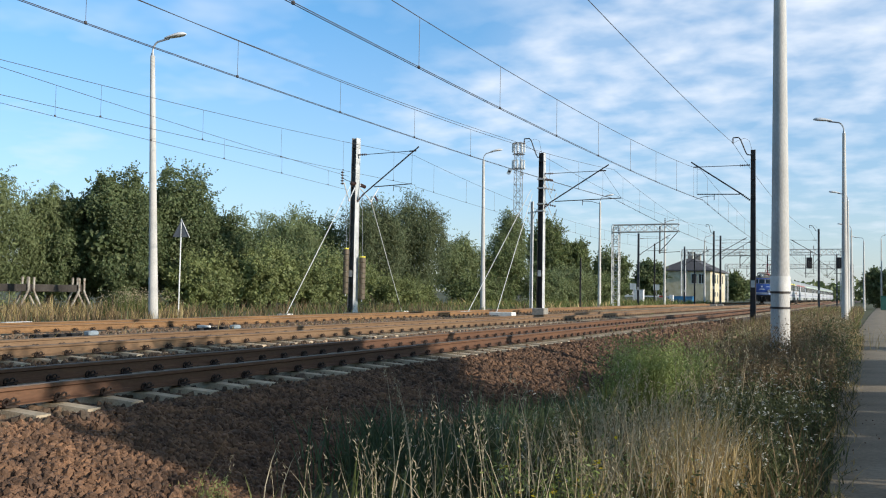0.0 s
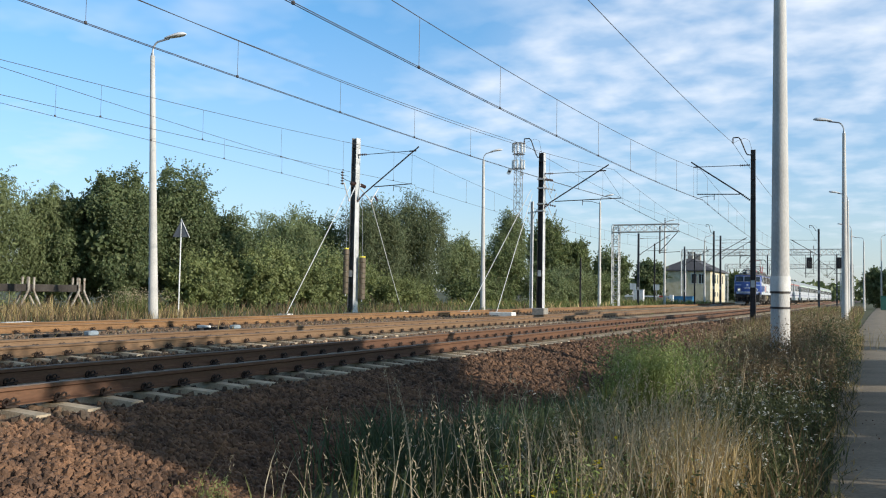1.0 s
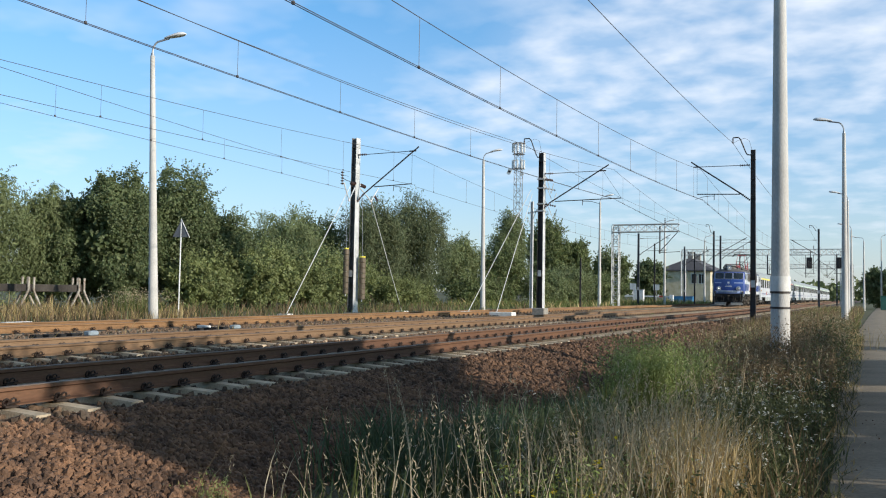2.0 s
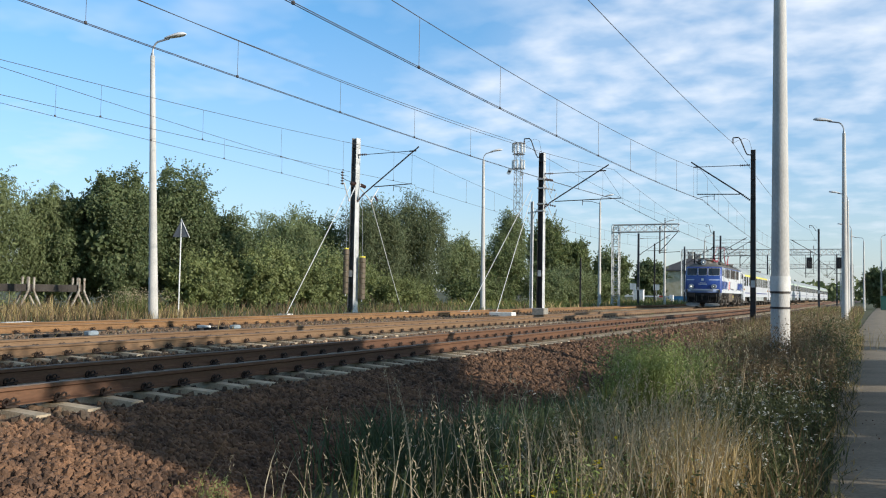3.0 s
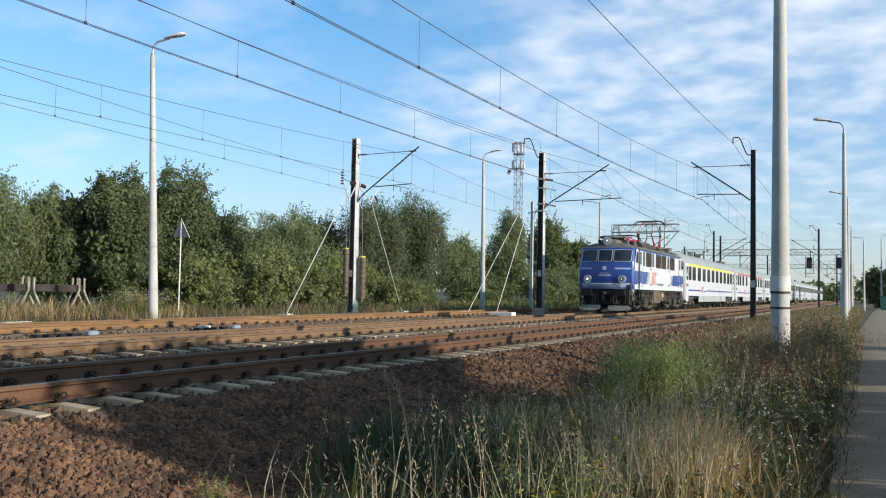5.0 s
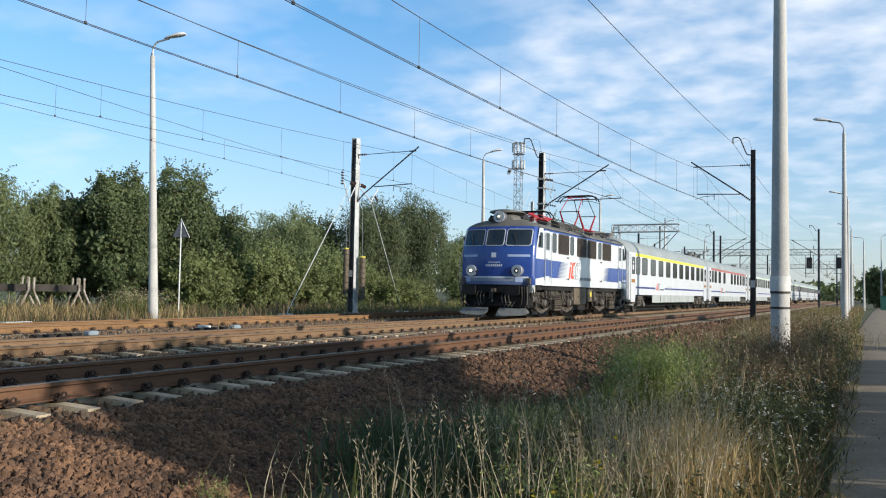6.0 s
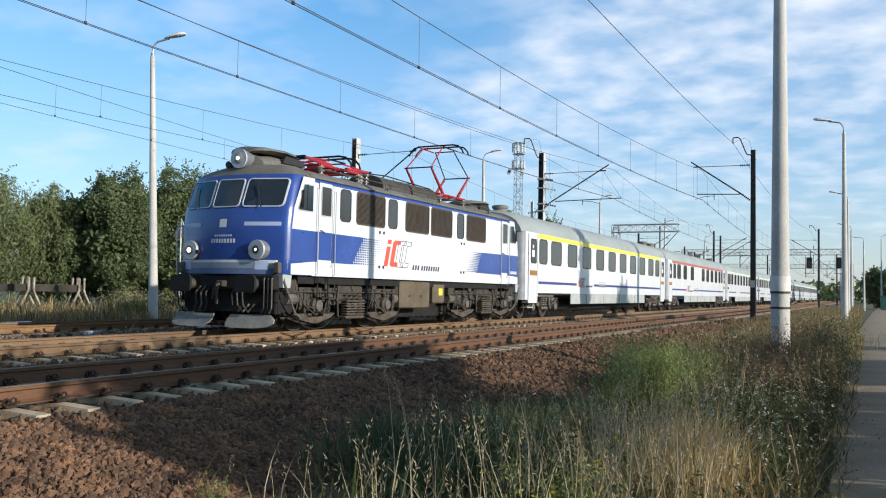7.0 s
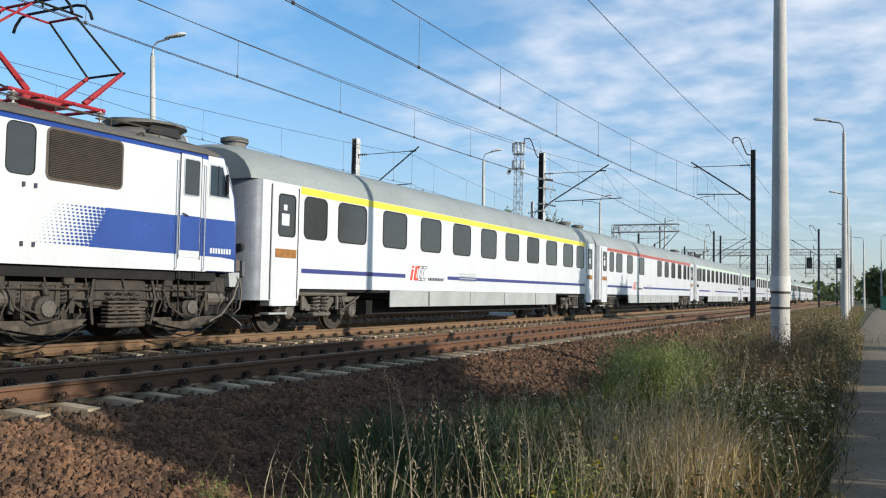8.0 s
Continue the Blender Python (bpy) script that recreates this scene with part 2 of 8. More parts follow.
FLOWER_WHITE = leaf_material("white_flowers", (0.75, 0.75, 0.68), (0.55, 0.56, 0.46), vary=0.1)
FLOWER_YELLOW = leaf_material("yellow_flowers", (0.80, 0.62, 0.03), (0.65, 0.50, 0.03), vary=0.1)


# ---- mesh helpers ----
class Shape:
    """Collects vertices and faces of one mesh."""

    def __init__(self):
        self.v, self.f = [], []

    def add(self, verts, faces):
        k = len(self.v)
        self.v.extend(tuple(p) for p in verts)
        self.f.extend(tuple(i + k for i in f) for f in faces)
        return self

    def box(self, x0, x1, y0, y1, z0, z1, ch=0.0, m=None):
        """A box with chamfered long edges where ch is given."""
        if ch <= 0:
            vs = [(x, y, z) for z in (z0, z1) for y in (y0, y1) for x in (x0, x1)]
            fs = [(0, 2, 3, 1), (4, 5, 7, 6), (0, 1, 5, 4), (2, 6, 7, 3), (0, 4, 6, 2), (1, 3, 7, 5)]
        else:
            vs, fs = [], []
            rings = [(z0, ch), (z0 + ch, 0), (z1 - ch, 0), (z1, ch)]
            for z, c in rings:
                a0, a1, b0, b1 = x0 + c, x1 - c, y0 + c, y1 - c
                vs += [(a0 + ch, b0, z), (a1 - ch, b0, z), (a1, b0 + ch, z), (a1, b1 - ch, z), (a1 - ch, b1, z), (a0 + ch, b1, z), (a0, b1 - ch, z), (a0, b0 + ch, z)]
            fs.append(tuple(range(7, -1, -1)))
            for r in range(3):
                for i in range(8):
                    j = (i + 1) % 8
                    fs.append((r * 8 + i, r * 8 + j, r * 8 + 8 + j, r * 8 + 8 + i))
            fs.append(tuple(range(24, 32)))
        if m:
            vs = [m @ Vector(p) for p in vs]
        return self.add(vs, fs)

    def tube(self, pts, r, n=6, caps=True):
        """A round bar along a line of points; r is one radius or one for each point."""
        pts = [Vector(p) for p in pts]
        rs = r if isinstance(r, (list, tuple)) else [r] * len(pts)
        vs, fs = [], []
        side = None
        for i, p in enumerate(pts):
            d = (pts[min(i + 1, len(pts) - 1)] - pts[max(i - 1, 0)]).normalized()
            ref = Vector((0, 0, 1)) if abs(d.z) < 0.9 else Vector((0, 1, 0))
            if side is not None:
                ref = side.cross(d) * -1 if side.cross(d).length > 1e-6 else ref
            s = d.cross(ref).normalized() if side is None else (side - d * side.dot(d)).normalized()
            side = s
            u = d.cross(s)
            for k in range(n):
                a = 2 * math.pi * k / n
                vs.append(p + (s * math.cos(a) + u * math.sin(a)) * rs[i])
        for i in range(len(pts) - 1):
            for k in range(n):
                fs.append((i * n + k, i * n + (k + 1) % n, (i + 1) * n + (k + 1) % n, (i + 1) * n + k))
        if caps:
            fs.append(tuple(range(n - 1, -1, -1)))
            fs.append(tuple(range((len(pts) - 1) * n, len(pts) * n)))
        return self.add(vs, fs)

    def prism(self, outline, y0, y1, m=None):
        """An outline in x and z, drawn out along y."""
        n = len(outline)
        vs = [(x, y0, z) for x, z in outline] + [(x, y1, z) for x, z in outline]
        fs = [(i, (i + 1) % n, n + (i + 1) % n, n + i) for i in range(n)] + [tuple(range(n - 1, -1, -1)), tuple(range(n, 2 * n))]
        if m:
            vs = [m @ Vector(p) for p in vs]
        return self.add(vs, fs)

    def plate(self, outline, x0, x1):
        """An outline in y and z, drawn out along x."""
        n = len(outline)
        vs = [(x0, y, z) for y, z in outline] + [(x1, y, z) for y, z in outline]
        fs = [(i, (i + 1) % n, n + (i + 1) % n, n + i) for i in range(n)] + [tuple(range(n - 1, -1, -1)), tuple(range(n, 2 * n))]
        return self.add(vs, fs)

    def ball(self, c, r, n=8, squash=(1, 1, 1)):
        vs, fs = [], []
        rows = max(4, n // 2 + 1)
        for i in range(rows + 1):
            a = math.pi * i / rows
            for k in range(n):
                b = 2 * math.pi * k / n
                vs.append((c[0] + r * squash[0] * math.sin(a) * math.cos(b), c[1] + r * squash[1] * math.sin(a) * math.sin(b), c[2] + r * squash[2] * math.cos(a)))
        for i in range(rows):
            for k in range(n):
                fs.append((i * n + k, (i + 1) * n + k, (i + 1) * n + (k + 1) % n, i * n + (k + 1) % n))
        return self.add(vs, fs)

    def mesh(self, name, mats, smooth=False):
        me = bpy.data.meshes.new(name)
        me.from_pydata(self.v, [], self.f)
        for mt in mats if isinstance(mats, (list, tuple)) else [mats]:
            me.materials.append(mt)
        bm = bmesh.new()
        bm.from_mesh(me)
        bmesh.ops.recalc_face_normals(bm, faces=bm.faces)
        bm.to_mesh(me)
        bm.free()
        if smooth:
            me.shade_smooth()
            me.set_sharp_from_angle(angle=radians(38))
        return me


def part(name, shape, mat, parent=None, label="", smooth=False, kind=""):
    ob = new(name, shape.mesh(name, mat, smooth))
    if parent:
        ob.parent = parent
    return tagged(ob, label=label, kind=kind)


def thing(name, label, category, group="", kind="", at=(0, 0, 0)):
    ob = new(name)
    ob.location = at
    return tagged(ob, label, category, group, kind)


def bulk(name, verts, faces, mat, smooth=False):
    """A mesh from arrays, for what nobody could count."""
    me = bpy.data.meshes.new(name)
    me.from_pydata(verts, [], faces)
    me.materials.append(mat)
    if smooth:
        me.shade_smooth()
    return new(name, me)


# ---- plan ----
T1, T2, T3 = -7.935, -12.511, -18.95     # track centres
Z3 = -0.05                                # rail height of the third track
HALF = 0.7535
PITCH_S = 0.5564                          # sleeper pitch


# ---- ground, path, ballast beds ----
def ground_z(x, y):
    # verge, ditch and field levels across the line
    pts = [(-400, -0.6), (-60, -0.5), (-26, -0.3), (-22.4, -0.32), (-16, -0.42), (-5.2, -0.75), (-3.6, -0.70), (-0.6, -0.66), (3.2, -0.64), (6, -0.5), (400, -0.4)]
    z = pts[-1][1]
    if x <= pts[0][0]:
        z = pts[0][1]
    else:
        for (xa, za), (xb, zb) in zip(pts, pts[1:]):
            if xa <= x <= xb:
                z = za + (zb - za) * (x - xa) / (xb - xa)
                break
    if -4.5 < x < 40 and y < 200:
        z += 0.05 * noise.noise(Vector((x * 0.5, y * 0.3, 3.0)))
    return z


def build_ground():
    xs = [-2500, -1200, -500, -200, -100, -60, -45, -35, -30, -26, -24, -22.4, -21, -18, -16, -14, -10, -6.5, -5.2] + [-4.8 + 0.3 * i for i in range(28)] + [4, 5, 6, 8, 12, 20, 35, 60, 120, 300, 900, 2500]
    ys = [-600, -200, -80, -40, -20, -10, -5] + [-3 + 0.5 * i for i in range(90)] + [44 + 3 * i for i in range(20)] + [110, 130, 160, 200, 260, 350, 500, 800, 1400, 3000]
    s = Shape()
    vs = [(x, y, ground_z(x, y)) for y in ys for x in xs]
    n = len(xs)
    fs = [(j * n + i, j * n + i + 1, (j + 1) * n + i + 1, (j + 1) * n + i) for j in range(len(ys) - 1) for i in range(n - 1)]
    s.add(vs, fs)
    tagged(part("ground", s, SOIL, smooth=True), "rough verge of soil and turf beside the railway", "ground", kind="structure")
    p = Shape()
    px, py = [], [-20 + 0.5 * i for i in range(180)] + [72 + 4 * i for i in range(40)]
    cols = 9
    for y in py:
        bend = 0.0 if y < 36 else (y - 36) ** 1.25 * 0.004
        for c in range(cols):
            edge = (0.05 * noise.noise(Vector((y * 0.6, c, 1.0)))) if c in (0, cols - 1) else 0
            left = -0.10 - 0.025 * min(max(y, 0.0), 16.0)
            x = left + bend + (2.5 - left) * c / (cols - 1) + edge
            rut = -0.02 * math.cos(c / (cols - 1) * 4 * math.pi)
            px.append((x, y, max(ground_z(x, y), -0.72) + 0.05 + rut + 0.012 * noise.noise(Vector((x * 2, y * 2, 0)))))
    p.add(px, [(j * cols + i, j * cols + i + 1, (j + 1) * cols + i + 1, (j + 1) * cols + i) for j in range(len(py) - 1) for i in range(cols - 1)])
    tagged(part("path", p, PATH, smooth=True), "trodden sandy path along the verge", "path", kind="structure")
    for outline, label in (([(-3.75, -0.85), (-4.1, -0.74), (-4.9, -0.58), (-6.45, -0.265), (-14.05, -0.265), (-15.3, -0.52), (-15.6, -0.85)], "brown crushed-stone ballast bed of two tracks"),
                           ([(-15.5, -0.6), (-15.9, -0.38), (-17.5, -0.27), (-20.4, -0.27), (-21.4, -0.6)], "ballast bed of the siding")):
        b = Shape()
        steps = [-40 + 1.0 * i for i in range(110)] + [72 + 12 * i for i in range(60)]
        n = len(outline)
        vs = [(x + 0.05 * noise.noise(Vector((x, y * 1.3, 7))) * (abs(z) > 0.3), y, z + 0.012 * noise.noise(Vector((x * 2, y * 2, 9)))) for y in steps for x, z in outline]
        b.add(vs, [(j * n + i, j * n + i + 1, (j + 1) * n + i + 1, (j + 1) * n + i) for j in range(len(steps) - 1) for i in range(n - 1)])
        tagged(part("ballast_bed", b, BED if outline[0][0] > -5 else GRAVEL, smooth=True), label, "ballast", kind="structure")


def rail_outline(cx, zt):
    half = [(0.036, zt - 0.008), (0.036, zt - 0.036), (0.010, zt - 0.050), (0.008, zt - 0.135), (0.030, zt - 0.152), (0.075, zt - 0.162), (0.075, zt - 0.172)]
    pts = [(cx + a, z) for a, z in half] + [(cx - a, z) for a, z in reversed(half)]
    return pts


def sleeper_shape():
    s = Shape()
    w0, w1 = 0.12, 0.076
    for xa, xb, za, zb in ((-1.3, -0.45, -0.03, 0.0), (-0.45, 0.45, -0.045, -0.045), (0.45, 1.3, 0.0, -0.03)):
        vs = [(xa, -w1, za), (xb, -w1, zb), (xb, w1, zb), (xa, w1, za), (xa, -w0, -0.22), (xb, -w0, -0.22), (xb, w0, -0.22), (xa, w0, -0.22)]
        s.add(vs, [(0, 1, 2, 3), (0, 4, 5, 1), (3, 2, 6, 7), (0, 3, 7, 4), (1, 5, 6, 2)])
    return s


def clip_shape():
    # two looped spring arms on a base plate, beside the rail foot
    s = Shape()
    s.box(0.02, 0.13, -0.07, 0.07, -0.012, 0.004)
    for sgn in (-1, 1):
        pts = []
        for k in range(9):
            a = math.pi * 2 * k / 8
            pts.append((0.085 + 0.012 * math.sin(a), sgn * (0.038 + 0.031 * math.cos(a)), 0.036 + 0.031 * math.sin(a)))
        s.tube(pts, 0.010, 5)
    s.tube([(0.06, 0, 0.0), (0.06, 0, 0.05)], 0.013, 6)
    s.tube([(0.085, -0.03, 0.012), (0.085, 0.11, 0.03)], 0.010, 5)
    return s


def build_track(name, cx, zt, y0, y1, near0, near1, rail_mat, label, clips_to):
    t = thing(name, label, "railway track", kind="structure")
    for sgn in (1, -1):
        r = Shape()
        r.prism(rail_outline(cx + sgn * HALF, zt), y0, y1)
        part("rail", r, rail_mat, t, "rusty steel rail")
        h = Shape()
        c = cx + sgn * HALF
        h.box(c - 0.031, c + 0.031, y0, y1, zt - 0.006, zt + 0.003)
        part("rail_head", h, RAIL_TOP, t, "worn shiny running surface")
    me = sleeper_shape().mesh("sleeper", SLEEPER)
    clip = clip_shape().mesh("rail_clip", CLIP)
    rest = Shape()
    base = sleeper_shape()
    y = y0 + 0.3
    first = 3.08
    k0 = math.floor((y0 + 1 - first) / PITCH_S)
    k1 = int((min(y1, 260) - first) / PITCH_S)
    far_clips = Shape()
    cbase = clip_shape()
    for k in range(k0, k1):
        y = first + k * PITCH_S
        dz = 0.006 * math.sin(k * 2.3)
        if near0 <= y <= near1:
            ob = new("sleeper", me)
            ob.matrix_basis = pose(cx, y, zt - 0.182 + dz, 0, 0, 0.6 * math.sin(k * 1.7))
            ob.parent = t
        else:
            rest.add([(cx + p[0], y + p[1], zt - 0.182 + p[2] + dz) for p in base.v], base.f)
        for sgn in (1, -1):
            for out in (1, -1):
                if near0 <= y <= clips_to:
                    ob = new("rail_clip", clip)
                    ob.matrix_basis = pose(cx + sgn * HALF, y, zt - 0.165, 0, 0, 0 if out > 0 else 180)
                    ob.parent = t
                elif clips_to < y < 90 and out > 0:
                    far_clips.add([(cx + sgn * HALF + p[0], y + p[1], zt - 0.165 + p[2]) for p in cbase.v], cbase.f)
    if rest.v:
        part("sleepers", rest, SLEEPER, t, "far concrete sleepers", kind="stuff")
    if far_clips.v:
        part("rail_clips", far_clips, CLIP, t, "far rail clips", kind="stuff")
    return t


build_ground()


# ---- line-side masts ----
def i_beam(s, x, y, z0, z1, w0, w1, d0, d1, tf=0.016, tw=0.012):
    """A mast of two flanges and a web, narrowing upwards. w across x, d along y."""
    for sgn in (-1, 1):
        vs = []
        for z, w, d in ((z0, w0, d0), (z1, w1, d1)):
            a, b = x + sgn * w / 2, x + sgn * (w / 2 - tf)
            vs += [(a, y - d / 2, z), (a, y + d / 2, z), (b, y + d / 2, z), (b, y - d / 2, z)]
        s.add(vs, [(0, 1, 5, 4), (1, 2, 6, 5), (2, 3, 7, 6), (3, 0, 4, 7), (0, 3, 2, 1), (4, 5, 6, 7)])
    vs = []
    for z, w in ((z0, w0), (z1, w1)):
        vs += [(x - w / 2 + tf, y - tw, z), (x + w / 2 - tf, y - tw, z), (x + w / 2 - tf, y + tw, z), (x - w / 2 + tf, y + tw, z)]
    s.add(vs, [(0, 1, 5, 4), (1, 2, 6, 5), (2, 3, 7, 6), (3, 0, 4, 7)])


def insulator(s, a, b, r=0.06, discs=5):
    a, b = Vector(a), Vector(b)
    s.tube([a, b], 0.02, 6)
    d = (b - a).normalized()
    step = (b - a).length / discs
    for i in range(discs):
        c = a + (b - a) * ((i + 0.5) / discs)
        s.tube([c - d * step * 0.25, c, c + d * step * 0.25], [r * 0.45, r, r * 0.5], 8)


def catenary_mast(x, y, zb, zt, sgn, reach, tip_z, arm_z, steady_z, tie_z, mat, label, horn=None, group="overhead line masts", w=0.34, d=0.24, foot=True, steady_ext=0.0, pale=False):
    """A steel mast with one cantilever over its track (towards sgn along x)."""
    t = thing("catenary_mast", label, "mast", group, at=(x, y, 0))
    s = Shape()
    i_beam(s, 0, 0, zb, zt, w, w * 0.8, d, d * 0.85)
    for k in range(9):
        z = zb + (zt - zb) * (k + 0.5) / 9
        s.box(-w * 0.46, w * 0.46, -d * 0.42, d * 0.42, z - 0.012, z + 0.012)
    part("mast_shaft", s, mat, t)
    # the sunlit side is put into the colour: a pale plate on the flange
    if pale:
        q = Shape()
        q.add([(w / 2 + 0.004, -d / 2, zb), (w / 2 + 0.004, d / 2, zb), (w * 0.4 + 0.004, d * 0.42, zt), (w * 0.4 + 0.004, -d * 0.42, zt), (w / 2 + 0.014, -d / 2, zb), (w / 2 + 0.014, d / 2, zb), (w * 0.4 + 0.014, d * 0.42, zt), (w * 0.4 + 0.014, -d * 0.42, zt)],
              [(0, 3, 2, 1), (4, 5, 6, 7), (0, 1, 5, 4), (1, 2, 6, 5), (2, 3, 7, 6), (3, 0, 4, 7)])
        part("sunlit_flange", q, MAST_GREY, t, "flange face painted pale to stand in for sunlight")
    if foot:
        f = Shape()
        f.box(-0.36, 0.36, -0.36, 0.36, zb - 0.7, zb + 0.12, 0.04)
        part("foundation", f, FOUNDATION, t, "concrete foundation block")
    strut = Shape()
    strut.tube([(sgn * 0.5, 0, arm_z + (tip_z - arm_z) * 0.14), (sgn * reach, 0, tip_z)], 0.036, 8)
    part("strut", strut, MAST_DARK, t)
    ins = Shape()
    insulator(ins, (sgn * 0.14, 0, arm_z), (sgn * 0.52, 0, arm_z + (tip_z - arm_z) * 0.145), 0.075)
    part("insulator", ins, INSULATOR, t)
    tie = Shape()
    tie.tube([(sgn * 0.65, 0, tie_z), (sgn * reach * 0.93, 0, tie_z + 0.02)], 0.018, 6)
    tie.tube([(sgn * reach * 0.86, 0, tie_z + 0.02), (sgn * reach * 0.96, 0, tie_z + 0.02)], 0.035, 6)
    part("tie_rod", tie, MAST_DARK, t)
    ins = Shape()
    insulator(ins, (sgn * 0.14, 0, tie_z), (sgn * 0.66, 0, tie_z), 0.065)
    part("insulator", ins, INSULATOR, t)
    tube = Shape()
    kx = 0.14 + (steady_z - arm_z) / max(tip_z - arm_z, 0.1) * (reach - 0.14)
    end = reach * 0.9 + steady_ext
    tube.tube([(sgn * kx, 0, steady_z - 0.02), (sgn * end, 0, steady_z + 0.05)], 0.026, 7)
    tube.tube([(sgn * end, 0, steady_z + 0.05), (sgn * reach * 0.9, 0, tip_z - (reach * 0.1) * (tip_z - arm_z) / reach)], 0.008, 5)
    part("steady_tube", tube, MAST_DARK, t)
    arm = Shape()
    cx = reach * 0.62
    arm.tube([(sgn * cx, 0, steady_z), (sgn * cx, 0, steady_z - 0.28)], 0.018, 6)
    arm.tube([(sgn * cx, 0, steady_z - 0.08), (sgn * (cx + 0.15), 0, steady_z - 0.06), (sgn * (cx + 0.55), 0, steady_z - 0.10), (sgn * (cx + 0.95), 0, steady_z - 0.22)], 0.014, 6)
    part("steady_arm", arm, MAST_DARK, t)
    if horn:
        h = Shape()
        hs, hx, hz = horn
        h.tube([(0, 0, zt - 0.28), (hs * 0.28, 0, zt - 0.24), (hs * 0.36, 0, zt - 0.1), (hs * hx * 0.62, 0, hz - 0.12), (hs * hx * 0.72, 0, hz), (hs * hx, 0, hz)], 0.032, 7)
        part("feeder_horn", h, MAST_DARK, t)
        ins = Shape()
        insulator(ins, (hs * hx, 0, hz - 0.02), (hs * hx, 0, hz - 0.3), 0.06, 3)
        part("insulator", ins, INSULATOR, t)
        j = Shape()
        j.tube([(hs * hx, 0, hz - 0.3), (hs * hx * 0.8, 0.1, hz - 0.15), (hs * hx * 0.45, 0.15, hz - 0.02), (hs * hx * 0.2, 0.1, hz - 0.18), (0, 0, zt - 0.2)], 0.008, 5)
        part("jumper", j, WIRE, t)
    p = Shape()
    p.box(-0.10, 0.10, -d / 2 - 0.03, -d / 2 - 0.018, zb + 1.9, zb + 2.25)
    part("mast_plate", p, MAST_GREY, t, "small grey plate")
    return t


catenary_mast(-5.17, 45.2, -0.46, 8.40, -1, 3.06, 7.92, 5.83, 6.18, 7.63, MAST_DARK, "dark steel catenary mast with feeder horn in the grass verge", horn=(-1, 0.98, 9.07), w=0.27, d=0.22)
catenary_mast(-16.55, 45.5, 0.0, 8.93, 1, 3.86, 8.06, 5.75, 6.15, 7.72, MAST_DARK, "dark steel catenary mast between main line and siding", horn=(-1, 1.1, 9.8), steady_ext=1.1, pale=True, w=0.34, d=0.42)
catenary_mast(-23.5, 36.8, -0.3, 8.72, 1, 3.66, 8.08, 5.45, 6.2, 7.86, MAST_MID, "tall steel anchor mast with guys and one flange painted sunlit", w=0.32, d=0.46, pale=True)
catenary_mast(-5.05, 106.2, -0.4, 8.9, -1, 3.0, 7.7, 5.9, 6.2, 7.6, MAST_FAR, "dark steel catenary mast beside the path", horn=(-1, 0.98, 9.3), w=0.25, d=0.20)
catenary_mast(-16.6, 106.0, -0.1, 8.8, 1, 3.8, 8.0, 5.75, 6.15, 7.7, MAST_FAR, "dark steel catenary mast between main line and siding", horn=(-1, 0.9, 9.6), w=0.25, d=0.20)
catenary_mast(-16.2, 108.5, -0.1, 8.4, 1, 3.8, 7.9, 5.5, 5.9, 7.5, MAST_FAR, "dark steel catenary mast between main line and siding", w=0.25, d=0.20)
catenary_mast(-5.0, 167.0, -0.4, 8.9, -1, 3.0, 7.7, 5.9, 6.2, 7.6, MAST_FAR, "distant dark catenary mast", horn=(-1, 0.98, 9.3), w=0.25, d=0.20)
catenary_mast(-16.6, 167.0, -0.3, 8.8, 1, 3.8, 8.0, 5.75, 6.15, 7.7, MAST_FAR, "distant dark catenary mast", w=0.25, d=0.20)
catenary_mast(-23.5, 97.0, -0.4, 8.0, 1, 3.6, 7.8, 5.5, 6.0, 7.4, MAST_FAR, "dark catenary mast beside the siding", w=0.25, d=0.20)
catenary_mast(-24.2, 128.0, -0.4, 8.2, 1, 3.6, 7.8, 5.5, 6.0, 7.4, MAST_FAR, "distant catenary mast beside the siding", w=0.25, d=0.20)



def anchor_gear(x, y, zs, label):
    """Insulator strings and brackets where wires end on a mast."""
    t = thing("anchor_gear", label, "mast fittings", "mast fittings", at=(x, y, 0))
    for i, (z, sx, dy) in enumerate(zs):
        s = Shape()
        insulator(s, (sx * 0.2, 0, z), (sx * 0.75, dy, z - 0.12), 0.08, 5)
        part("insulator", s, INSULATOR if i % 2 else RUNNING_TONE, t)
        s = Shape()
        s.tube([(sx * 0.1, 0, z + 0.3), (sx * 0.3, 0, z + 0.05), (sx * 0.5, dy * 0.5, z - 0.5), (sx * 0.62, dy * 0.6, z - 0.85), (sx * 0.8, dy, z - 0.3)], 0.02, 5)
        s.box(-0.22, 0.22, -0.2, 0.2, z - 0.04, z + 0.04, 0.01)
        part("bracket", s, MAST_GREY, t)


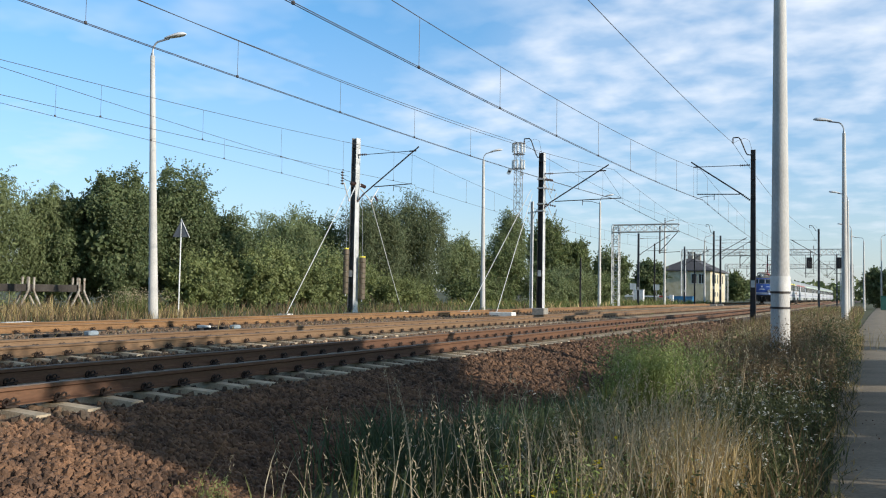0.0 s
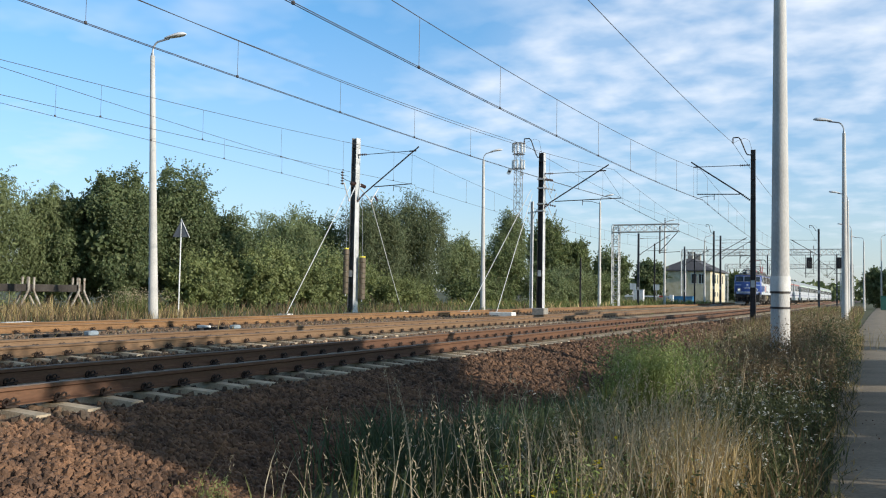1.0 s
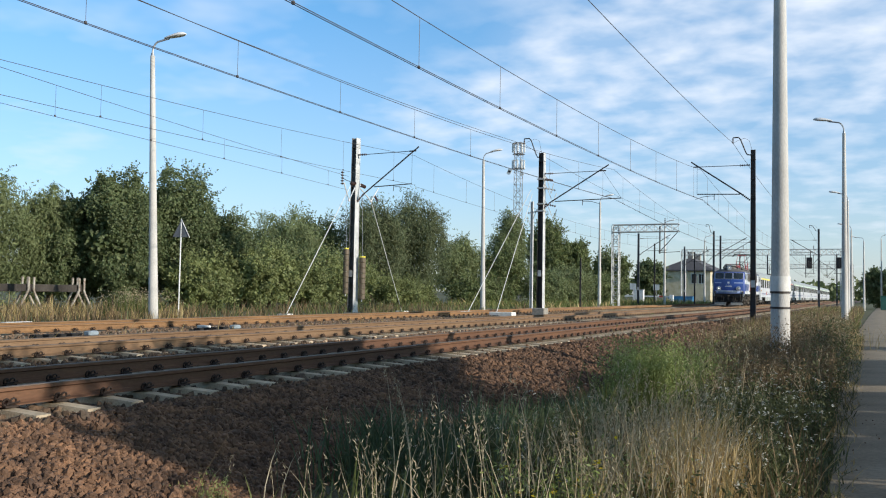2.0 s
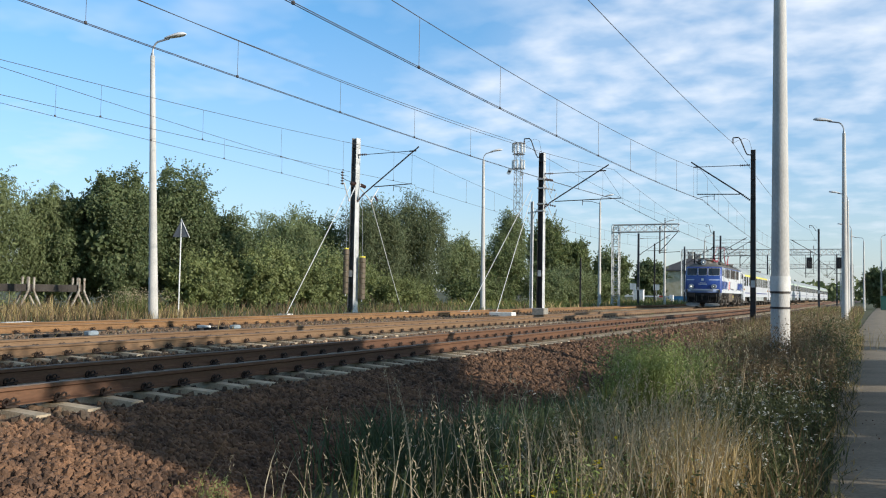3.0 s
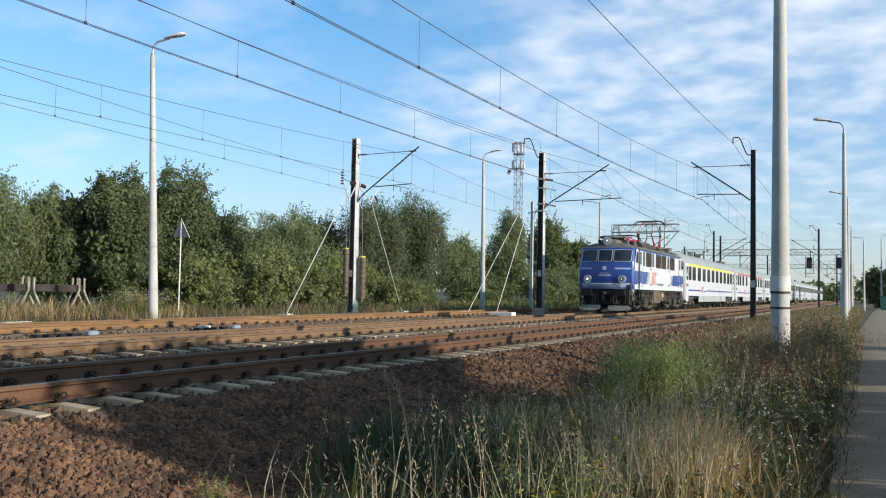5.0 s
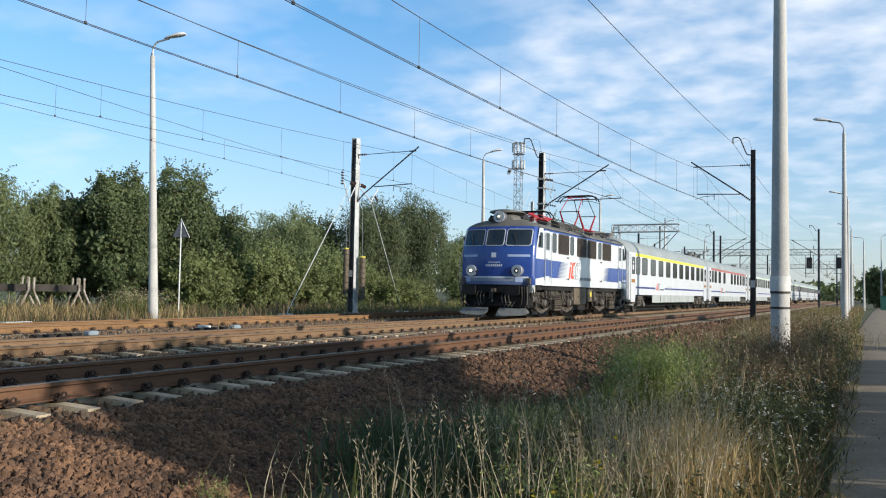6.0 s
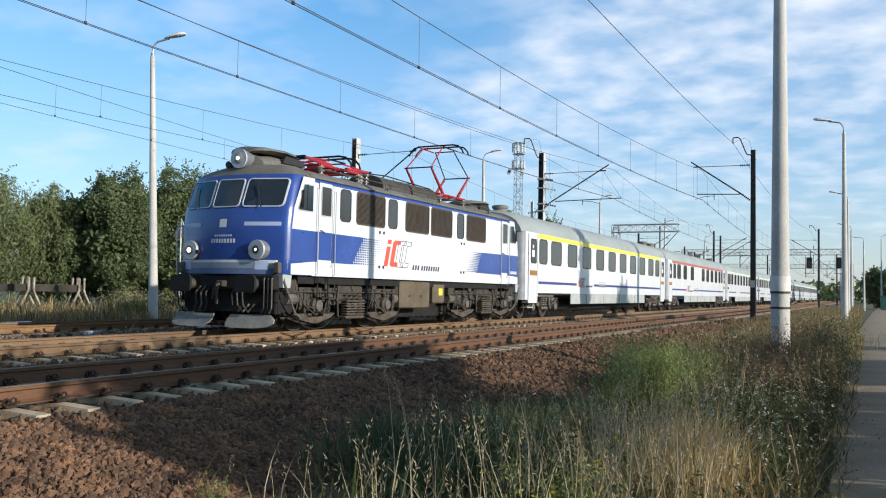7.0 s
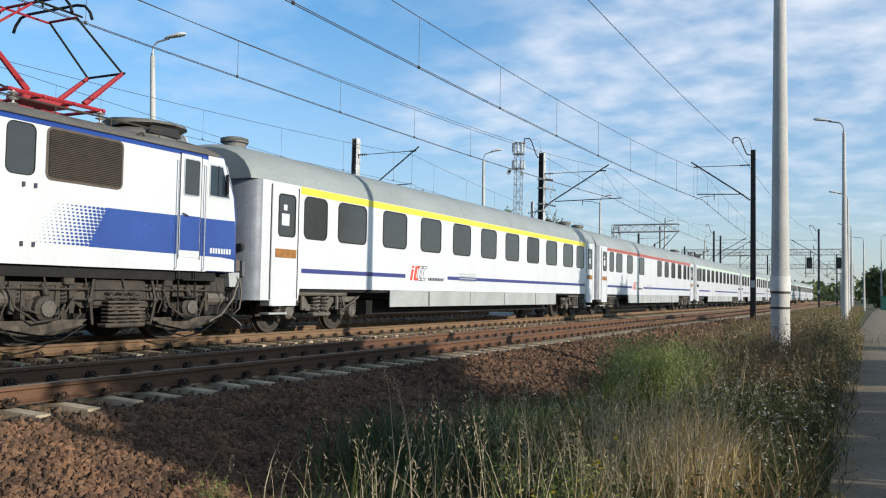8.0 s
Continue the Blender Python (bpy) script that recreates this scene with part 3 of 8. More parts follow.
RUNNING_TONE = GALV
def tension_frames():
    """Pale V-shaped tension frames and insulators where the siding wires end on the anchor mast."""
    t = thing("tension_gear", "pale V-shaped tension frames and dark insulators on the anchor mast", "mast fittings", "mast fittings", at=(-23.5, 36.8, 0))
    for (y0, z0), (y1, z1), (y2, z2) in (((-1.2, 6.30), (-0.7, 5.45), (-0.15, 6.20)), ((0.3, 6.20), (1.42, 5.62), (2.15, 6.40)), ((-0.2, 7.15), (0.0, 6.9), (0.35, 6.3))):
        s = Shape()
        s.tube([(0.1, y0, z0), (0.1, y1, z1), (0.1, y2, z2)], 0.032, 6)
        s.ball((0.1, y1, z1), 0.07, 8)
        part("tension_frame", s, LAMP_GREY, t, "pale V-shaped steel frame")
    for a, c, r in (((0.1, -1.35, 6.15), (0.1, -1.35, 6.85), 0.10), ((0.1, -0.55, 6.32), (0.1, -0.15, 6.36), 0.10), ((0.1, 0.35, 6.35), (0.1, 0.8, 6.30), 0.10), ((0.1, 1.75, 5.95), (0.1, 2.1, 5.70), 0.07)):
        s = Shape()
        insulator(s, a, c, r, 5)
        part("insulator", s, INSULATOR, t, "dark ribbed insulator")
    s = Shape()
    s.tube([(0.1, -1.35, 6.5), (0.1, -0.9, 6.42), (0.1, -0.2, 6.40), (0.1, 0.4, 6.38)], 0.018, 5)
    part("link", s, MAST_DARK, t)


tension_frames()
anchor_gear(-16.55, 45.5, ((6.9, 1, 0.2), (6.0, 1, 0.3), (5.6, -1, -0.2), (7.4, 1, -0.3)), "insulators and brackets on the dark mast")


def guys():
    for (a, b), label in ((((-23.4, 36.2, 6.2), (-23.5, 31.24, -0.3)), "taut guy rod of the anchor mast"), (((-23.4, 38.22, 5.62), (-23.5, 42.0, -0.3)), "taut guy rod of the anchor mast"),
                          (((-17.0, 45.0, 6.8), (-19.0, 41.0, -0.2)), "thin guy rod of a catenary mast"), (((-16.9, 44.9, 6.5), (-17.6, 41.6, -0.2)), "thin guy rod of a catenary mast")):
        g = thing("guy_rod", label, "guy rod", "mast guys")
        s = Shape()
        s.tube([a, b], 0.017, 6)
        part("rod", s, LAMP_GREY, g)
        k = Shape()
        k.box(b[0] - 0.3, b[0] + 0.3, b[1] - 0.25, b[1] + 0.25, b[2] - 0.3, b[2] + 0.12, 0.03)
        part("anchor_block", k, WHITE_BLOCK, g, "pale concrete anchor block")


guys()


# ---- lamp posts ----
def lamp_post(x, y, zb, h, r0, r1, arm, label, lean=(0, 0), arm_up=0.62, head_tilt=8):
    t = thing("lamp_post", label, "lamp post", "platform lamp posts", at=(x, y, zb))
    t.rotation_euler = (radians(lean[0]), radians(lean[1]), 0)
    s = Shape()
    steps = 10
    s.tube([(0, 0, -0.8 + (h + 0.8) * i / steps) for i in range(steps + 1)], [r0 + (r1 - r0) * i / steps for i in range(steps + 1)], 20)
    part("shaft", s, CONCRETE, t, "tapered spun-concrete shaft", smooth=True)
    c = Shape()
    c.tube([(0, 0, h - 0.05), (0, 0, h + 0.10)], [r1 * 0.8, r1 * 0.7], 10)
    ax, ay = arm
    n = math.hypot(ax, ay)
    ux, uy = ax / n, ay / n
    pts = []
    for k in range(6):
        a = math.pi / 2 * k / 5
        pts.append((ux * 0.3 * (1 - math.cos(a)), uy * 0.3 * (1 - math.cos(a)), h + 0.1 + (arm_up - 0.18) * math.sin(a)))
    pts.append((ax * 0.62, ay * 0.62, h + arm_up))
    c.tube(pts, 0.035, 8)
    part("arm", c, GALV, t, "curved steel arm", smooth=True)
    hd = Shape()
    prof = [(-0.06, 0.05), (0.06, 0.09), (0.25, 0.135), (0.48, 0.16), (0.68, 0.13), (0.78, 0.04)]
    ring = []
    n_r = 10
    for d, w in prof:
        for k in range(n_r):
            a = 2 * math.pi * k / n_r
            off, up = w * math.cos(a), (w * 0.75 * math.sin(a) if math.sin(a) > 0 else w * 0.28 * math.sin(a))
            ring.append((ux * (n * 0.5 + d) - uy * off, uy * (n * 0.5 + d) + ux * off, h + arm_up + 0.02 + up + d * math.tan(radians(head_tilt))))
    hd.add(ring, [(i * n_r + k, i * n_r + (k + 1) % n_r, (i + 1) * n_r + (k + 1) % n_r, (i + 1) * n_r + k) for i in range(len(prof) - 1) for k in range(n_r)] + [tuple(range(n_r)), tuple(range((len(prof) - 1) * n_r, len(prof) * n_r))])
    part("lantern", hd, LAMP_GREY, t, "grey cobra-head lantern", smooth=True)
    return t


def bands(t, zs, r):
    for z in zs:
        s = Shape()
        s.tube([(0, 0, z - 0.02), (0, 0, z + 0.02)], r, 16)
        part("strap", s, MAST_DARK, t, "dark steel strap")


p = lamp_post(-1.484, 17.2, -0.66, 10.0, 0.192, 0.088, (-1.1, 0), "tall concrete lamp post strapped with bands in the verge")
bands(p, (1.43, 1.72), 0.183)
ring = Shape()
ring.tube([(0, 0, 1.74), (0, 0, 2.02)], [0.1835, 0.181], 20)
part("painted_band", ring, WHITE_BLOCK, p, "whitewashed band above the straps", smooth=True)
lamp_post(-1.00, 44.6, -0.64, 9.5, 0.17, 0.075, (-1.15, 0), "concrete lamp post in the grass beside the path")
lamp_post(-1.40, 73.0, -0.64, 9.2, 0.17, 0.075, (-1.15, 0), "concrete lamp post in the grass beside the path")
lamp_post(-1.60, 101.0, -0.64, 8.9, 0.17, 0.075, (-1.15, 0), "concrete lamp post in the grass beside the path")
lamp_post(-0.52, 130.0, -0.6, 9.4, 0.17, 0.075, (-1.9, 0), "distant concrete lamp post")
lamp_post(1.86, 150.0, -0.6, 11.0, 0.17, 0.075, (0.8, 0.3), "distant concrete lamp post")
for y, lab in ((23.32, "pale concrete lamp post behind the siding"), (53.2, "pale concrete lamp post behind the siding"), (81.3, "pale concrete lamp post behind the siding"), (111.0, "distant pale concrete lamp post"), (141.0, "distant pale concrete lamp post")):
    lamp_post(-23.5, y, -0.35, 9.85 if y < 30 else 10.3, 0.185, 0.085, (1.0, 0.35), lab, lean=(1.45, -1.45) if y < 30 else (0.3, -0.5) if y < 60 else (0, 0))


# ---- overhead wires ----
def wire_pts(xa, xb, y0, y1, fz, n=40):
    return [(xa + (xb - xa) * i / n, y0 + (y1 - y0) * i / n, fz(y0 + (y1 - y0) * i / n)) for i in range(n + 1)]


def overhead_line(label, spans, double=True, r=0.008):
    """spans: (y0, y1, x0, x1, contact height, messenger height), the heights as functions of y."""
    t = thing("overhead_line", label, "overhead line", "overhead lines")
    for y0, y1, x0, x1, fc, fm in spans:
        c = Shape()
        c.tube(wire_pts(x0, x1, y0, y1, fc), r, 5)
        if double:
            c.tube([(x + 0.05, y, z + 0.004) for x, y, z in wire_pts(x0, x1, y0, y1, fc)], r, 5)
        part("contact_wire", c, WIRE, t)
        m = Shape()
        m.tube(wire_pts(x0, x1, y0, y1, fm), r * 1.1, 5)
        part("messenger_wire", m, WIRE, t)
        n = int((y1 - y0) / 4.0)
        for i in range(n):
            y = y0 + (i + 0.5) * (y1 - y0) / n
            x = x0 + (x1 - x0) * (y - y0) / (y1 - y0)
            d = Shape()
            d.tube([(x, y, fm(y)), (x, y, fc(y))], 0.006, 4)
            d.box(x - 0.02, x + 0.02, y - 0.02, y + 0.02, fc(y) - 0.005, fc(y) + 0.05)
            part("dropper", d, WIRE, t)
    return t


def hang(ya, yb, top, low):
    mid, half = (ya + yb) / 2, (yb - ya) / 2
    return lambda y: low + (top - low) * ((y - mid) / half) ** 2


SPANS = [(-16, 45.3), (45.3, 106), (106, 167), (167, 228), (228, 290)]
overhead_line("dark copper catenary wires over the near main track", [(a, b, T1 - 0.2 * (-1) ** i, T1 + 0.2 * (-1) ** i, hang(a, b, 5.98 if i else 5.95, 5.36), hang(a, b, 7.5, 6.38)) for i, (a, b) in enumerate(SPANS)])
overhead_line("dark copper catenary wires over the far main track", [(a, b, T2 - 0.15 * (-1) ** i, T2 + 0.15 * (-1) ** i, hang(a, b, 6.15, 5.62), hang(a, b, 7.75, 6.44)) for i, (a, b) in enumerate(SPANS)])
overhead_line("thin catenary wires over the siding", [(-10, 36.8, -20.4, -20.0, hang(-20, 38, 6.2, 5.85), hang(-24, 38, 7.7, 6.72)), (36.8, 97, -20.0, -20.2, hang(36.8, 97, 6.1, 5.6), hang(36.8, 97, 7.6, 6.4))], double=False, r=0.008)
overhead_line("thin catenary wires that run to the anchor mast", [(-6, 36.3, -19.2, -23.6, lambda y: 5.88 + 0.0034 * y, lambda y: 6.70 + 0.0005 * (36.3 - y) ** 2)], double=False, r=0.008)


def feeder(label, pts, r=0.011):
    t = thing("feeder_wire", label, "wire", "feeder wires")
    s = Shape()
    s.tube(pts, r, 5)
    part("wire", s, WIRE, t)


feeder("single feeder wire on the mast horns", wire_pts(-6.15, -6.15, -16, 45.2, hang(-14, 45.2, 8.8, 8.2)) + wire_pts(-6.15, -6.0, 45.2, 106.2, hang(45.2, 106.2, 8.8, 8.0))[1:] + wire_pts(-6.0, -6.0, 106.2, 167, hang(106.2, 167, 8.9, 8.0))[1:])
feeder("single feeder wire on the mast horns", wire_pts(-17.7, -17.7, -16, 45.5, hang(-16, 45.5, 9.5, 8.7)) + wire_pts(-17.7, -17.5, 45.5, 106, hang(45.5, 106, 9.5, 8.6))[1:])


# ---- train ----
WHITE = material("white_coach_paint", (0.69, 0.71, 0.76), 0.35, vary=0.08, scale=1.2, fine=20, bump=0.02, second=(0.64, 0.655, 0.68), coat=0.25, stretch=(1, 1, 0.35))
WHITE_LOCO = material("white_locomotive_paint", (0.68, 0.705, 0.74), 0.38, vary=0.08, scale=1.4, fine=20, bump=0.02, second=(0.62, 0.635, 0.645), coat=0.2, stretch=(1, 1, 0.35))
BLUE = material("blue_locomotive_paint", (0.028, 0.074, 0.32), 0.3, vary=0.15, scale=1.4, fine=25, bump=0.02, second=(0.022, 0.060, 0.26), coat=0.4)
BLUE_PALE = material("pale_blue_stripe_paint", (0.42, 0.50, 0.72), 0.4, vary=0.1, scale=3, bump=0.02)
BLUE_DULL = material("dull_blue_plate", (0.13, 0.18, 0.34), 0.5, vary=0.25, scale=3, bump=0.05)
GREY_ROOF = material("grey_roof_paint", (0.33, 0.36, 0.355), 0.5, vary=0.12, scale=1.0, fine=14, bump=0.03, second=(0.28, 0.305, 0.30), stretch=(1, 0.5, 1))
ROOF_LOCO = material("dusty_locomotive_roof", (0.17, 0.165, 0.15), 0.75, vary=0.3, scale=1.6, fine=20, bump=0.08, second=(0.11, 0.10, 0.09))
GREY_LIGHT = material("light_grey_skirt_paint", (0.42, 0.45, 0.44), 0.5, vary=0.2, scale=1.5, fine=25, bump=0.03, second=(0.34, 0.36, 0.35))
# blue-grey end paint, darkened to include the shade between the vehicles
COACH_END = material("shaded_blue_grey_end_paint", (0.27, 0.295, 0.335), 0.5, vary=0.2, scale=2, fine=20, bump=0.04, second=(0.19, 0.205, 0.23))
END_GREY = material("dark_grey_end_paint", (0.13, 0.14, 0.155), 0.6, vary=0.25, scale=2, fine=20, bump=0.05)
GUARD = material("scuffed_grey_sheet", (0.24, 0.24, 0.225), 0.6, vary=0.35, scale=4, fine=25, bump=0.1)
LAMP_DARK = material("dark_lamp_ring", (0.20, 0.21, 0.23), 0.4, metal=0.2, vary=0.15, bump=0.02)
YELLOW = material("yellow_class_stripe", (0.85, 0.72, 0.07), 0.4, vary=0.06, bump=0)
RED = material("red_class_stripe", (0.42, 0.12, 0.10), 0.45, vary=0.1, bump=0)
GREEN_LINE = material("pale_green_stripe", (0.58, 0.72, 0.58), 0.45, vary=0.1, bump=0)
NAVY = material("navy_stripe", (0.05, 0.06, 0.22), 0.4, vary=0.1, bump=0)
RED_LOGO = material("red_emblem_paint", (0.75, 0.10, 0.06), 0.4, vary=0.06, bump=0)
DARK_PRINT = material("dark_print", (0.05, 0.05, 0.08), 0.5, vary=0.1, bump=0)
PALE_PRINT = material("pale_print", (0.72, 0.74, 0.78), 0.5, vary=0.1, bump=0)
RUNNING = material("dusty_running_gear", (0.045, 0.039, 0.034), 0.75, metal=0.15, vary=0.5, scale=4, fine=22, bump=0.3, second=(0.075, 0.062, 0.048))
BEAM = material("sandy_running_gear", (0.105, 0.085, 0.065), 0.85, vary=0.5, scale=5, fine=22, bump=0.3, second=(0.045, 0.037, 0.030))
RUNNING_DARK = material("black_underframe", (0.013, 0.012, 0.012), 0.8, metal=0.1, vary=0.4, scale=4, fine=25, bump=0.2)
RUNNING_PALE = material("pale_dust_cylinder", (0.15, 0.132, 0.112), 0.7, vary=0.4, scale=4, fine=25, bump=0.2)
BATTERY = material("brown_battery_box", (0.14, 0.105, 0.068), 0.6, vary=0.35, scale=2.5, fine=20, bump=0.1)
TYRE = material("wheel_steel", (0.085, 0.070, 0.057), 0.6, metal=0.4, vary=0.3, scale=6, bump=0.1)
GLASS = material("dark_window_glass", (0.050, 0.052, 0.052), 0.06, vary=0.1, bump=0, spec=0.6)
GLASS_CAB = material("cab_window_glass", (0.02, 0.03, 0.04), 0.04, vary=0.05, bump=0, spec=0.8)
RUBBER = material("black_rubber", (0.02, 0.02, 0.022), 0.7, vary=0.2, bump=0)
ALU = material("aluminium_frame", (0.55, 0.57, 0.60), 0.4, metal=0.4, vary=0.1, bump=0)
LOUVRE = material("brown_louvre", (0.11, 0.085, 0.065), 0.6, vary=0.25, scale=5, bump=0.05)
PANTO = material("red_pantograph_paint", (0.42, 0.03, 0.04), 0.5, vary=0.25, scale=6, bump=0.05)
GANGWAY = material("dark_gangway_rubber", (0.035, 0.036, 0.04), 0.8, vary=0.3, bump=0.1)
INSULATOR_PALE = material("white_porcelain", (0.55, 0.53, 0.50), 0.3, vary=0.2, bump=0, coat=0.4)
WINDOW_RIM = material("pale_window_rim", (0.55, 0.57, 0.60), 0.5, vary=0.15, bump=0)
BAND_GREY = material("blue_grey_front_band", (0.26, 0.30, 0.38), 0.5, vary=0.2, scale=3, bump=0.03)
MESH_DARK = material("dark_roof_grille", (0.060, 0.056, 0.050), 0.75, vary=0.4, scale=8, fine=40, bump=0.3)
LENS = material("lamp_lens", (0.34, 0.34, 0.33), 0.10, vary=0.1, bump=0, coat=0.5)
LIT_LAMP = glow("lit_headlamp", (1.0, 0.95, 0.8), 1.2)
BRIGHT_LAMP = glow("bright_headlamp", (1.0, 0.93, 0.78), 2.2)
ORANGE = material("orange_board", (0.38, 0.17, 0.04), 0.5, vary=0.3, scale=10, bump=0)

SPEED = 14.93
LOCO_LEN, COACH_GAP, COACH_LEN, COACH_PITCH = 13.31, 0.78, 23.55, 24.4
FRONT_7 = 14.68


def rounded(y0, y1, z0, z1, r, n=4):
    pts = []
    for cy, cz, a0 in ((y1 - r, z1 - r, 0), (y0 + r, z1 - r, 90), (y0 + r, z0 + r, 180), (y1 - r, z0 + r, 270)):
        for k in range(n + 1):
            a = radians(a0 + 90 * k / n)
            pts.append((cy + r * math.cos(a), cz + r * math.sin(a)))
    return pts


def window(parent, x, y0, y1, z0, z1, r, frame_mat, glass_mat, sgn=1, name="window", bar=None, rim=0.035, slats=0):
    """A framed opening in the side at x: a rim standing proud and the pane or slats behind it."""
    fr = Shape()
    outer, inner = rounded(y0 - rim, y1 + rim, z0 - rim, z1 + rim, r + rim), rounded(y0, y1, z0, z1, r)
    n = len(outer)
    rings = [(outer, x), (outer, x + sgn * 0.014), (inner, x + sgn * 0.014), (inner, x + sgn * 0.002)]
    vs = [(xx, y, z) for ring, xx in rings for y, z in ring]
    fr.add(vs, [(k * n + i, k * n + (i + 1) % n, (k + 1) * n + (i + 1) % n, (k + 1) * n + i) for k in range(3) for i in range(n)])
    w = part(name, fr, frame_mat, parent)
    gl = Shape()
    gx = x + sgn * 0.004
    if slats:
        back = Shape()
        back.add([(gx, y, z) for y, z in inner], [tuple(range(n))])
        part("backing", back, RUBBER, w)
        for i in range(slats):
            zc = z0 + (z1 - z0) * (i + 0.5) / slats
            h = (z1 - z0) / slats
            gl.add([(x, y0 + 0.02, zc + h * 0.35), (x, y1 - 0.02, zc + h * 0.35), (x + sgn * 0.022, y1 - 0.02, zc - h * 0.3), (x + sgn * 0.022, y0 + 0.02, zc - h * 0.3), (x, y1 - 0.02, zc - h * 0.35), (x, y0 + 0.02, zc - h * 0.35)], [(0, 1, 2, 3), (3, 2, 4, 5)])
        part("slats", gl, LOUVRE, w, "brown metal louvre slats")
    else:
        gl.add([(gx, y, z) for y, z in inner], [tuple(range(n))])
        part("pane", gl, glass_mat, w)
        if bar:
            b = Shape()
            b.box(min(x, x + sgn * 0.012), max(x, x + sgn * 0.012), y0, y1, bar - 0.012, bar + 0.012)
            part("glazing_bar", b, frame_mat, w)
    return w


def decal(name, parent, outline, x, sgn, mat, label=""):
    s = Shape()
    s.plate(outline, x + sgn * 0.0015, x + sgn * 0.005)
    return part(name, s, mat, parent, label)


def wheelset(parent, y, r, z, track=HALF, spokes=False, disc_mat=None):
    w = new("wheelset")
    w.parent = parent
    w.location = (0, y, z)
    s = Shape()
    s.tube([(-0.9, 0, 0), (0.9, 0, 0)], 0.09, 10)
    part("axle", s, RUNNING_DARK, w)
    for sgn in (-1, 1):
        s = Shape()
        xi, xo = sgn * (track - 0.065), sgn * (track + 0.07)
        s.tube([(xi, 0, 0), (xi + sgn * 0.03, 0, 0), (xi + sgn * 0.032, 0, 0), (xo, 0, 0)], [r + 0.028, r + 0.028, r, r - 0.003], 28)
        part("wheel", s, TYRE, w, smooth=False)
        d = Shape()
        d.tube([(xo, 0, 0), (xo + sgn * 0.012, 0, 0), (xo + sgn * 0.014, 0, 0), (xo + sgn * 0.05, 0, 0)], [r * 0.84, r * 0.80, r * 0.28, r * 0.24], 24)
        part("wheel_disc", d, RUNNING, w)
    return w


def spring(s, x, y, z0, z1, r, turns, wire):
    n = int(turns * 10)
    s.tube([(x + r * math.cos(2 * math.pi * i / 10), y + r * math.sin(2 * math.pi * i / 10), z0 + (z1 - z0) * i / n) for i in range(n + 1)], wire, 5)


